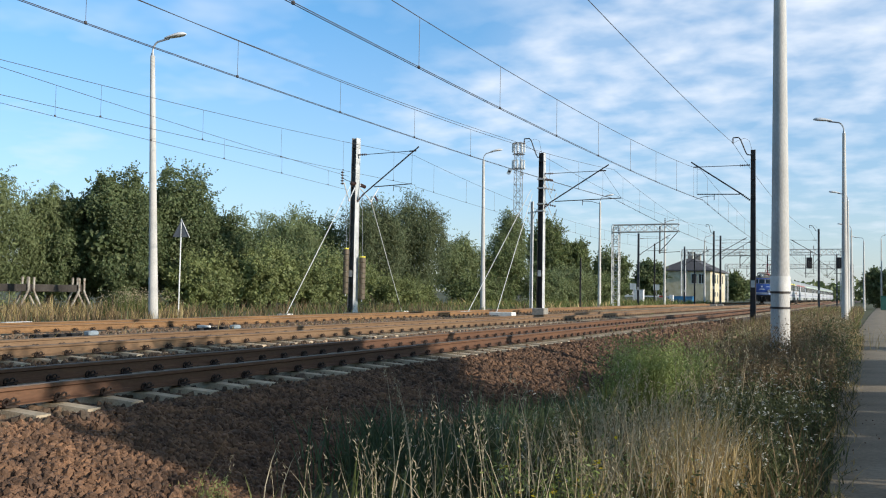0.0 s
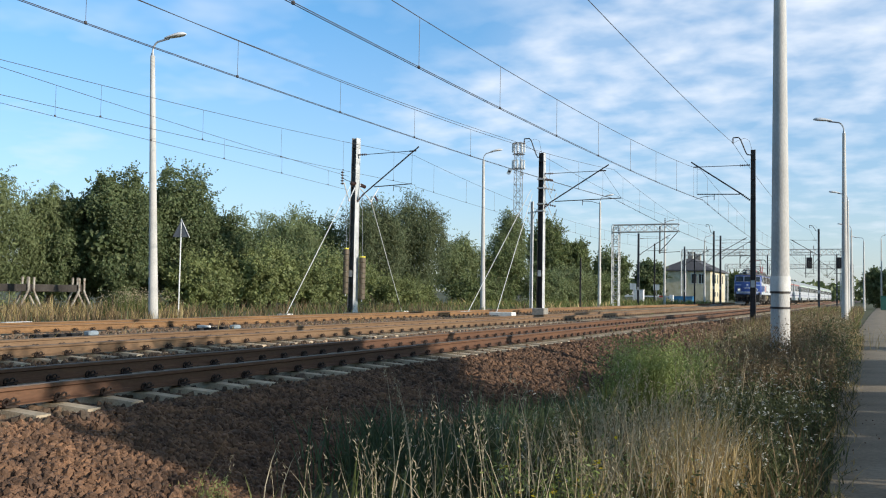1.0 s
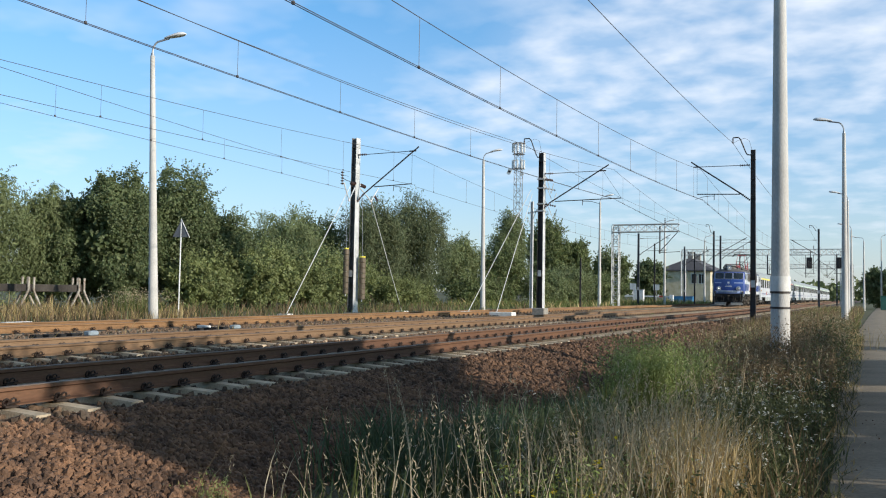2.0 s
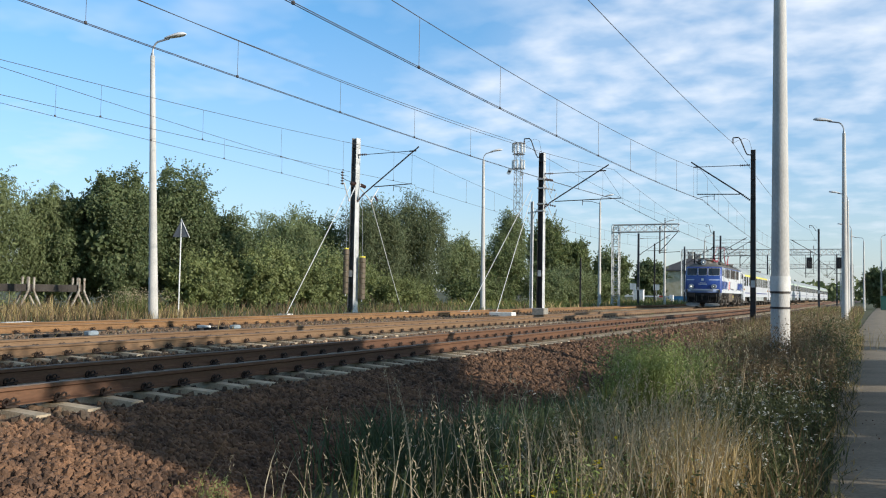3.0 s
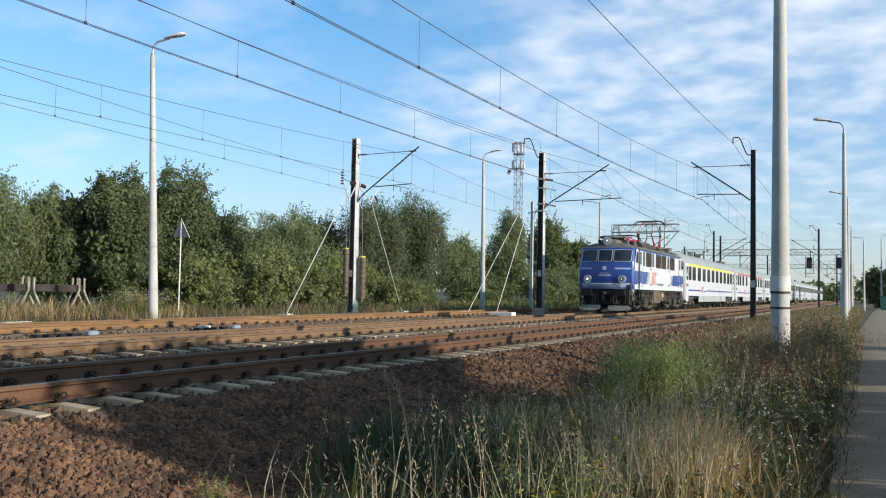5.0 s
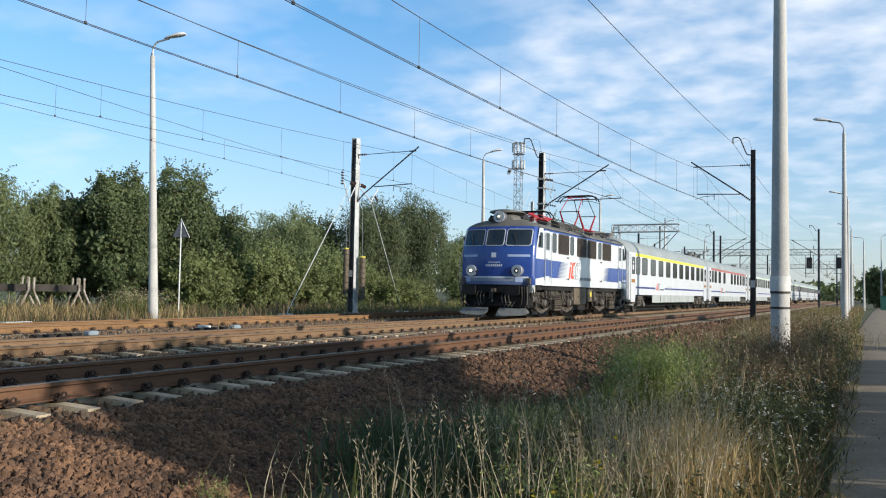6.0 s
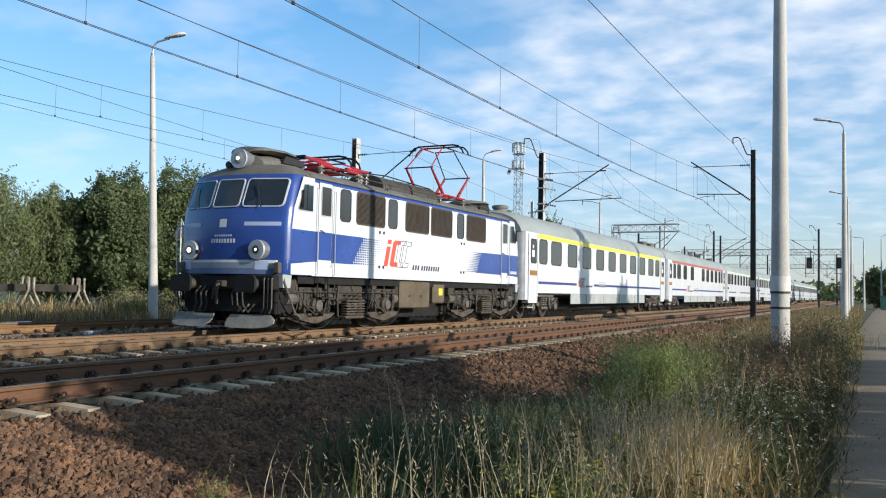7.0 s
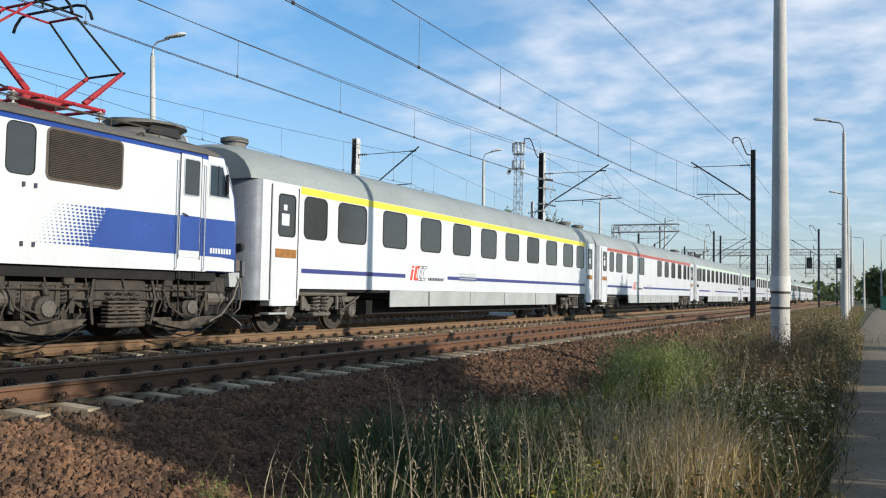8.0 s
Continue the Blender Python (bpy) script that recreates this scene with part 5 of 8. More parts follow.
            hood.append((w * math.cos(a), y, z + 0.62 * h * math.sin(a) ** 0.8))
    s.add(hood, [(j * 9 + i, j * 9 + i + 1, (j + 1) * 9 + i + 1, (j + 1) * 9 + i) for j in range(5) for i in range(8)])
    put("roof_hood", s, ROOF_LOCO, loco, "rounded ventilator hood", True)
    for sgn in (1, -1):
        s = Shape()
        s.plate([(0.78, 3.80), (1.62, 3.80), (1.55, 3.94), (0.90, 3.97)], sgn * 0.655, sgn * 0.70)
        put("hood_vent", s, RUBBER, loco, "dark vent slot under the hood")
    s = Shape()
    s.tube([(0, 0.60, 3.84), (0, 0.16, 3.84), (0, 0.11, 3.84), (0, 0.11, 3.84)], [0.20, 0.215, 0.205, 0.17], 24)
    cap = Shape()
    rows = []
    for y, w, z in ((0.26, 0.24, 4.02), (0.34, 0.42, 4.03), (0.52, 0.58, 4.04), (0.95, 0.66, 4.04), (1.40, 0.62, 4.02), (1.72, 0.44, 3.99), (1.84, 0.22, 3.97)):
        ring = [(w * math.cos(math.pi * k / 8), y, z + 0.11 * math.sin(math.pi * k / 8) ** 0.7) for k in range(9)]
        rows += ring + [(0.6 * w, y, z - 0.03), (-0.6 * w, y, z - 0.03)][::-1]
    cap.add(rows, [(j * 11 + i, j * 11 + (i + 1) % 11, (j + 1) * 11 + (i + 1) % 11, (j + 1) * 11 + i) for j in range(6) for i in range(11)] + [tuple(range(11)), tuple(range(76, 65, -1))])
    put("hood_cap", cap, ROOF_LOCO, loco, "overhanging cap over the roof headlamp", True)
    top = put("top_headlamp", s, LAMP_DARK, loco, "large round roof headlamp", True)
    s = Shape()
    s.tube([(0, 0.15, 3.84), (0, 0.11, 3.84), (0, 0.07, 3.84)], [0.20, 0.19, 0.05], 20)
    q = put("lens", s, LENS, loco)
    q.parent = top
    s = Shape()
    s.tube([(0, 0.12, 3.84), (0, 0.055, 3.84), (0, 0.045, 3.84)], [0.05, 0.045, 0.01], 12)
    q = put("bulb", s, LENS if flip else LIT_LAMP, loco, "lit lamp bulb" if not flip else "")
    q.parent = top
    s = Shape()
    s.tube([(0, 0.13, 3.84), (0, 0.095, 3.84), (0, 0.095, 3.84)], [0.222, 0.222, 0.185], 24)
    q = put("rim", s, WINDOW_RIM, loco, "pale lamp rim", True)
    q.parent = top
    s = Shape()
    s.tube([(-0.42, 0.62, 3.74), (-0.42, 0.30, 3.74), (-0.42, 0.25, 3.74)], [0.05, 0.06, 0.085], 10)
    put("horn", s, RUNNING, loco)


def pantograph(parent, yc, raised, sgn=1):
    """Diamond pantograph on four insulators; sgn: which way its knee points."""
    p = new("pantograph")
    p.parent = parent
    p["label"] = "red raised pantograph" if raised else "red folded pantograph"
    base = 4.02
    s = Shape()
    for x in (-0.5, 0.5):
        s.tube([(x, yc - 0.95, base), (x, yc + 0.95, base)], 0.035, 6)
    for y in (-0.9, -0.3, 0.3, 0.9):
        s.tube([(-0.55, yc + y, base), (0.55, yc + y, base)], 0.03, 6)
    s.box(-0.22, 0.22, yc - 0.45, yc + 0.45, base - 0.05, base + 0.07, 0.02)
    part("base_frame", s, PANTO, p)
    for x in (-0.52, 0.52):
        for y in (-0.85, 0.85):
            s = Shape()
            insulator(s, (x, yc + y, 3.74), (x, yc + y, base - 0.02), 0.095, 3)
            part("insulator", s, INSULATOR_PALE, p, "pale porcelain foot")
    if raised:
        knee_z, knee, top, foot, tip = 4.80, 1.37, 5.62, 0.55, 0.42
    else:
        knee_z, knee, top, foot, tip = 4.13, 1.5, 4.27, 0.35, 0.3
    for d in (-1, 1):
        arm_mat = PANTO if d < 0 or not raised else RUNNING_DARK
        for x in (-0.45, 0.45):
            one = Shape()
            one.tube([(x, yc + d * foot, base + 0.05), (x * 0.98, yc + d * knee, knee_z)], [0.055, 0.036], 6)
            part("lower_arm", one, PANTO, p, "red lower arm")
            one = Shape()
            one.tube([(x * 0.98, yc + d * knee, knee_z), (x * 0.75, yc + d * tip, top - 0.06)], 0.020, 6)
            part("upper_arm", one, arm_mat, p, "thin upper arm")
        bar = Shape()
        bar.tube([(-0.50, yc + d * knee, knee_z), (0.50, yc + d * knee, knee_z)], 0.022 if raised else 0.04, 6)
        part("knee_bar", bar, RUNNING_DARK, p)
        bow = Shape()
        bow.tube([(-0.98, yc + d * 0.2, top - 0.24), (-0.93, yc + d * 0.2, top - 0.12), (-0.80, yc + d * 0.2, top + 0.01), (-0.6, yc + d * 0.2, top + 0.05), (0.6, yc + d * 0.2, top + 0.05), (0.80, yc + d * 0.2, top + 0.01), (0.93, yc + d * 0.2, top - 0.12), (0.98, yc + d * 0.2, top - 0.24)], 0.026, 6)
        part("collector_bow", bow, RUNNING_DARK, p, "dark collector bow")
        bar = Shape()
        bar.tube([(-0.34, yc + d * tip, top - 0.06), (0.34, yc + d * tip, top - 0.06)], 0.022, 6)
        part("top_bar", bar, PANTO, p)
    for x in (-0.42, 0.42):
        bar = Shape()
        bar.tube([(x, yc - tip - 0.05, top - 0.05), (x, yc + tip + 0.05, top - 0.05)], 0.022, 5)
        bar.tube([(x * 0.7, yc - 0.22, top + 0.03), (x * 0.7, yc - 0.22, top - 0.07)], 0.02, 5)
        part("head_spring", bar, PANTO if x < 0 else RUNNING_DARK, p)
    return p


def halftone(parent, y_full, y_end, z0, z1, sgn, slant):
    """Rows of round dots that thin out towards y_end."""
    s = Shape()
    rows, cols = 12, 14
    x = 1.5
    for side in (1, -1):
        for j in range(rows):
            z = z0 + (z1 - z0) * (j + 0.5) / rows
            for i in range(cols):
                k = (i + (0.5 if j % 2 else 0)) / cols
                r = 0.053 * (1 - k) ** 0.85 + 0.003
                y = y_full + (y_end - y_full) * k + slant * (z - z0)
                pts = [(y + 0.84 * r * math.cos(2 * math.pi * a / 8), z + 0.52 * r * math.sin(2 * math.pi * a / 8)) for a in range(8)]
                s.add([(side * (x + 0.007), py, pz) for py, pz in pts], [tuple(range(8))])
    part("halftone_dots", s, BLUE, parent, "blue halftone dots that fade the band", kind="stuff")


def emblem(parent, y0, z0, h, x, sgn, wide=1.0):
    """Two red slanted strokes and two outlined hooks."""
    k = 0.30
    t = h * 0.26

    def sl(pts):
        return [(y0 + (a * wide + k * b) * h, z0 + b * h) for a, b in pts]
    decal("emblem_stroke", parent, sl([(0, 0), (0.17, 0), (0.17, 0.74), (0, 0.74)]), x, sgn, RED_LOGO, "red slanted stroke")
    decal("emblem_stroke", parent, sl([(0.0, 0.84), (0.17, 0.84), (0.17, 1.0), (0.0, 1.0)]), x, sgn, RED_LOGO, "red slanted stroke")
    hook = [(0.26, 0.08), (0.34, 0), (0.62, 0), (0.62, 0.17), (0.46, 0.17), (0.43, 0.22), (0.43, 0.80), (0.46, 0.84), (0.62, 0.84), (0.62, 1.0), (0.34, 1.0), (0.26, 0.92)]
    decal("emblem_hook", parent, sl(hook), x, sgn, RED_LOGO, "red hook")
    for off in (0.26, 0.52):
        s = Shape()
        for (a0, b0), (a1, b1) in zip(hook, hook[1:] + hook[:1]):
            p0, p1 = sl([(a0 + off, b0), (a1 + off, b1)])
            s.tube([(x + sgn * 0.003, p0[0], p0[1]), (x + sgn * 0.003, p1[0], p1[1])], 0.008, 4)
        part("emblem_outline", s, DARK_PRINT, parent, "thin outlined hook")


def build_loco():
    L = LOCO_LEN
    t = thing("electric_locomotive", "blue and white electric locomotive with red pantographs, running", "locomotive")
    body = Shape()
    for sgn in (1, -1):
        body.plate([(0.88, 1.255), (L - 0.88, 1.255), (L - 0.88, 3.34), (0.88, 3.34)], sgn * 1.44, sgn * 1.5)
    part("side_wall", body, WHITE_LOCO, t, "white locomotive side")
    s = Shape()
    for sgn in (1, -1):
        s.add([(sgn * 1.5, 0.88, 3.34), (sgn * 1.5, L - 0.88, 3.34), (sgn * 1.44, L - 0.88, 3.455), (sgn * 1.44, 0.88, 3.455)], [(0, 1, 2, 3)])
    part("cant_rail", s, BLUE, t, "blue cant rail")
    s = Shape()
    prof = [(-1.47, 3.44), (-1.44, 3.47), (-1.36, 3.53), (-1.18, 3.62), (-0.88, 3.70), (-0.45, 3.75), (0, 3.77), (0.45, 3.75), (0.88, 3.70), (1.18, 3.62), (1.36, 3.53), (1.44, 3.47), (1.47, 3.44)]
    s.prism(prof, 0.88, L - 0.88)
    part("roof", s, ROOF_LOCO, t, "dusty grey roof", True)
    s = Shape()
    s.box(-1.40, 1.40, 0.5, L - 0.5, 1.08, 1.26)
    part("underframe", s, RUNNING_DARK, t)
    # motor casing drawn out low and black to stand in for shade underneath
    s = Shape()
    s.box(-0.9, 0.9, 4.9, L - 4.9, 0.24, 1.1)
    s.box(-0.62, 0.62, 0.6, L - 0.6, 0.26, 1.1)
    part("casing_shade_fill", s, RUNNING_DARK, t)
    for flip in (False, True):
        cab_end(t, flip)
    for sgn in (1, -1):
        x = sgn * 1.5
        decal("blue_band", t, [(0.105, 1.57), (2.50, 1.57), (3.02, 2.24), (0.17, 2.25)], x, sgn, BLUE, "blue side band")
        decal("blue_band", t, [(9.75, 1.57), (L - 0.13, 1.53), (L - 0.17, 2.25), (10.1, 2.22)], x, sgn, BLUE, "blue side band")
        for y0, y1 in ((1.95, 2.39), (4.18, 4.62), (8.26, 8.72)):
            window(t, x, y0, y1, 2.57, 3.31, 0.1, RUBBER, GLASS, sgn, rim=0.014)
        for y0, y1 in ((2.67, 3.97), (5.10, 6.40), (6.58, 7.88), (8.95, 10.35)):
            window(t, x, y0, y1, 2.57, 3.31, 0.07, LOUVRE, GLASS, sgn, "louvre", slats=26)
        for ya, yb, ha, hb in ((1.08, 1.60, 1.00, 1.69), (L - 1.60, L - 1.08, L - 1.69, L - 1.00)):
            d = Shape()
            d.plate(rounded(ya, yb, 1.50, 3.36, 0.03, 2), min(x, x + sgn * 0.012), max(x, x + sgn * 0.012))
            door = part("cab_door", d, WHITE_LOCO, t, "white cab door with a blue lower panel")
            seam = Shape()
            for y in (ya - 0.012, yb + 0.012):
                seam.box(min(x, x + sgn * 0.008), max(x, x + sgn * 0.008), y - 0.010, y + 0.010, 1.46, 3.38)
            part("door_seal", seam, RUBBER, door)
            decal("blue_panel", door, [(ya + 0.01, 1.62), (yb - 0.01, 1.62), (yb - 0.01, 2.25), (ya + 0.01, 2.25)], x + sgn * 0.012, sgn, BLUE)
            window(door, x + sgn * 0.012, ya + 0.09, yb - 0.06, 2.63, 3.27, 0.03, ALU, GLASS, sgn, "door_window", rim=0.02)
            hd = Shape()
            hd.tube([(x + sgn * 0.012, ya + 0.06, 2.28), (x + sgn * 0.05, ya + 0.06, 2.28), (x + sgn * 0.05, ya + 0.18, 2.24)], 0.012, 5)
            part("handle", hd, RUBBER, door)
            for hy in (ha, hb):
                h = Shape()
                h.tube([(x, hy, 3.22), (x + sgn * 0.055, hy, 3.20), (x + sgn * 0.055, hy, 1.30), (x, hy, 1.27)], 0.011, 6)
                part("handrail", h, ALU, t, "tall pale handrail")
            st = Shape()
            for z in (0.42, 0.76, 1.08):
                st.box(x - sgn * 0.22 - 0.1, x - sgn * 0.22 + 0.22 * (sgn > 0) + 0.1, ya + 0.04, yb - 0.04, z, z + 0.03)
            for y in (ya + 0.05, yb - 0.05):
                st.tube([(x - sgn * 0.02, y, 0.40), (x - sgn * 0.02, y, 1.40)], 0.02, 6)
            part("cab_steps", st, RUNNING_DARK, t, "dark steel cab steps")
        for y0, y1 in ((0.30, 0.84), (L - 0.84, L - 0.30)):
            w = Shape()
            front = y0 < 5
            c = 0.22 if front else L - 0.22
            outl = [(0.28, 2.66), (0.86, 2.66), (0.86, 3.27), (0.50, 3.27)] if front else [(L - 0.86, 2.66), (L - 0.28, 2.66), (L - 0.50, 3.27), (L - 0.86, 3.27)]
            w.plate(outl, sgn * 1.503, sgn * 1.513)
            fr = part("cab_window", w, ALU, t, "aluminium framed cab side window")
            g = Shape()
            cy, cz = sum(a for a, b in outl) / 4, sum(b for a, b in outl) / 4
            g.plate([(cy + (a - cy) * 0.9, cz + (b - cz) * 0.92) for a, b in outl], sgn * 1.513, sgn * 1.517)
            part("pane", g, GLASS_CAB, fr)
            b = Shape()
            b.box(min(sgn * 1.513, sgn * 1.525), max(sgn * 1.513, sgn * 1.525), cy - 0.012, cy + 0.012, 2.68, 3.26)
            part("glazing_bar", b, RUBBER, fr)
            mi = Shape()
            my = 0.42 if front else L - 0.42
            mi.box(sgn * 1.56 - 0.03, sgn * 1.56 + 0.03, my - 0.022, my + 0.022, 2.74, 3.12, 0.008)
            mi.tube([(sgn * 1.5, my, 2.7), (sgn * 1.56, my, 2.74)], 0.012, 5)
            part("mirror", mi, RUBBER, t, "dark rear-view mirror")
        emblem(t, 3.98, 1.58, 0.69, x, sgn, 1.6)
        for first, last in ((0, 3), (3, 11)):
            for i in range(first, last):
                ya = 5.50 + i * 0.142 + (0.08 if i > 2 else 0)
                decal("lettering_bar", t, [(ya, 1.53), (ya + 0.085, 1.53), (ya + 0.125, 1.66), (ya + 0.04, 1.66)], x, sgn, DARK_PRINT, "dark bar in place of lettering")
        for ya, yb, za, zb in ((11.80, 12.22, 1.80, 1.95), (11.80, 12.15, 1.71, 1.735), (11.80, 12.08, 1.65, 1.67)):
            decal("label_plate", t, [(ya, za), (yb, za), (yb, zb), (ya, zb)], x + sgn * 0.004, sgn, PALE_PRINT, "small pale plate")
        for i in range(8):
            s = Shape()
            ya = 12.52 + i * 0.075
            s.plate([(ya, 1.60), (ya + 0.048, 1.60), (ya + 0.048, 1.70), (ya, 1.70)], x + sgn * 0.0055, x + sgn * 0.009)
            part("number_bar", s, PALE_PRINT, t, "pale bar on the blue band")
        for y in (3.75, 3.95, 8.55, 8.75):
            for z in (1.55, 2.42):
                s = Shape()
                s.box(x - 0.01, x + sgn * 0.02 + 0.01, y - 0.02, y + 0.02, z - 0.035, z + 0.035)
                part("lifting_lug", s, DARK_PRINT, t)
        g = Shape()
        g.tube([(sgn * 1.475, 0.6, 3.45), (sgn * 1.475, L - 0.6, 3.45)], 0.02, 6)
        part("gutter", g, ROOF_LOCO, t)
        s = Shape()
        s.box(min(x * 0.96, x * 0.72), max(x * 0.96, x * 0.72), 4.98, 6.68, 0.50, 1.22, 0.03)
        bx = part("battery_box", s, BATTERY, t, "brown battery box")
        s = Shape()
        for y in (5.5, 6.15):
            s.box(sgn * 1.44 - 0.012, sgn * 1.44 + 0.012, y - 0.05, y + 0.05, 0.8, 0.86)
        part("latch", s, RUNNING, bx)
        s = Shape()
        s.box(min(x * 0.94, x * 0.8), max(x * 0.94, x * 0.8), 6.95, 7.68, 0.62, 1.18, 0.03)
        jb = part("junction_box", s, BATTERY, t, "brown junction box with a pale plate")
        s = Shape()
        s.box(min(x * 0.941, x * 0.946), max(x * 0.941, x * 0.946), 7.28, 7.52, 0.85, 1.05)
        part("plate", s, YELLOW, jb, "small yellow plate")
    halftone(t, 2.40, 3.75, 1.57, 2.24, 1, 0.78)
    halftone(t, 9.86, 8.70, 1.57, 2.22, 1, 0.54)
    for yc in (2.72, L - 2.72):
        loco_bogie(t, yc)
    # roof equipment
    pantograph(t, 3.4, False)
    pantograph(t, 9.9, True)
    for y0, y1 in ((5.3, 6.9), (7.0, 8.6)):
        s, ribs = Shape(), []
        s.prism([(0.66 * math.cos(math.pi * k / 10), 3.74 + 0.40 * math.sin(math.pi * k / 10) ** 0.7) for k in range(11)], y0, y1)
        for i in range(14):
            yy = y0 + 0.06 + i * (y1 - y0 - 0.12) / 13
            ribs.append([(0.665 * math.cos(math.pi * k / 10), yy, 3.745 + 0.405 * math.sin(math.pi * k / 10) ** 0.7) for k in range(11)])
        hood = part("resistor_hood", s, MESH_DARK, t, "dark ribbed barrel hood of the roof resistors")
        for run in ribs:
            s = Shape()
            s.tube(run, 0.010, 4)
            part("rib", s, ROOF_LOCO, hood)
    for y in (4.75, 5.0, 8.7):
        for x in (0.3, -0.3):
            s = Shape()
            insulator(s, (x, y, 3.75), (x, y, 4.12), 0.08, 4)
            part("roof_insulator", s, INSULATOR_PALE, t, "pale porcelain roof insulator")
    s = Shape()
    s.tube([(0.3, 4.3, 4.06), (0.3, 4.75, 4.13), (0.3, 5.0, 4.13), (0.3, 6.0, 4.2), (0.3, 8.7, 4.14), (0.3, 9.2, 4.05)], 0.018, 6)
    part("busbar", s, RUNNING_DARK, t, "dark roof busbar")
    for sgn in (1, -1):
        s = Shape()
        s.tube([(sgn * 1.05, 1.6, 3.78), (sgn * 1.05, L - 1.6, 3.78)], 0.016, 5)
        for i in range(10):
            y = 1.7 + i * (L - 3.4) / 9
            s.tube([(sgn * 1.05, y, 3.64), (sgn * 1.05, y, 3.78)], 0.012, 5)
        part("roof_rail", s, RUNNING, t)
        for y in (4.3, 7.3, 10.9):
            q = Shape()
            q.tube([(sgn * 1.33, y - 0.09, 3.54), (sgn * 1.38, y, 3.60), (sgn * 1.33, y + 0.09, 3.54)], 0.016, 5)
            part("lifting_ring", q, RUNNING, t)
    sets = [wheelset(t, y, 0.60, 0.60) for y in (2.72 - 1.52, 2.72 + 1.52, L - 2.72 - 1.52, L - 2.72 + 1.52)]
    return t, sets


def coach_bogie(parent, yc):
    b = new("bogie")
    b.parent = parent
    for sgn in (1, -1):
        x = sgn * 1.17
        s = Shape()
        s.plate([(yc - 1.65, 0.80), (yc - 0.5, 0.80), (yc - 0.35, 0.62), (yc + 0.35, 0.62), (yc + 0.5, 0.80), (yc + 1.65, 0.80), (yc + 1.6, 0.68), (yc + 0.62, 0.66), (yc + 0.45, 0.48), (yc - 0.45, 0.48), (yc - 0.62, 0.66), (yc - 1.6, 0.68)], x - 0.06, x + 0.06)
        part("bogie_frame", s, RUNNING_PALE, b, "grey-brown bogie frame")
        for dy in (-1.25, 1.25):
            s = Shape()
            s.tube([(x, yc + dy, 0.46), (x + sgn * 0.2, yc + dy, 0.46), (x + sgn * 0.24, yc + dy, 0.46)], [0.16, 0.15, 0.09], 12)
            s.box(x - 0.07, x + 0.07, yc + dy - 0.28, yc + dy + 0.28, 0.36, 0.50, 0.02)
            part("axle_box", s, RUNNING_PALE, b)
            for q in (-0.24, 0.24):
                s = Shape()
                spring(s, x + sgn * 0.04, yc + dy + q, 0.46, 0.72, 0.085, 5, 0.018)
                part("axle_spring", s, RUNNING_PALE, b)
            s = Shape()
            s.tube([(x + sgn * 0.14, yc + dy - 0.38, 0.82), (x + sgn * 0.16, yc + dy - 0.30, 0.55), (x + sgn * 0.16, yc + dy + 0.05, 0.66), (x + sgn * 0.14, yc + dy + 0.36, 0.80)], 0.022, 6)
            part("axle_link", s, RUNNING_PALE, b)
            s = Shape()
            s.tube([(x + sgn * 0.12, yc + dy * 0.55, 0.90), (x + sgn * 0.12, yc + dy * 0.55, 0.50)], 0.045, 8)
            part("damper", s, RUNNING_PALE, b, "pale damper")
            s = Shape()
            s.tube([(x - sgn * 0.2, yc + dy + (0.55 if dy < 0 else -0.55), 0.8), (x - sgn * 0.2, yc + dy + (0.5 if dy < 0 else -0.5), 0.3)], 0.05, 6)
            s.tube([(x + sgn * 0.08, yc + dy - 0.4, 0.60), (x + sgn * 0.08, yc + dy + 0.4, 0.30)], 0.022, 6)
            part("brake_rigging", s, RUNNING, b)
        s = Shape()
        spring(s, x + sgn * 0.1, yc - 0.17, 0.45, 0.86, 0.11, 5, 0.024)
        spring(s, x + sgn * 0.1, yc + 0.17, 0.45, 0.86, 0.11, 5, 0.024)
        s.box(x + sgn * 0.1 - 0.1, x + sgn * 0.1 + 0.1, yc - 0.34, yc + 0.34, 0.36, 0.45, 0.02)
        s.tube([(x + sgn * 0.16, yc - 1.0, 0.86), (x + sgn * 0.16, yc + 1.0, 0.86)], 0.05, 8)
        part("bolster_spring", s, RUNNING_PALE, b)


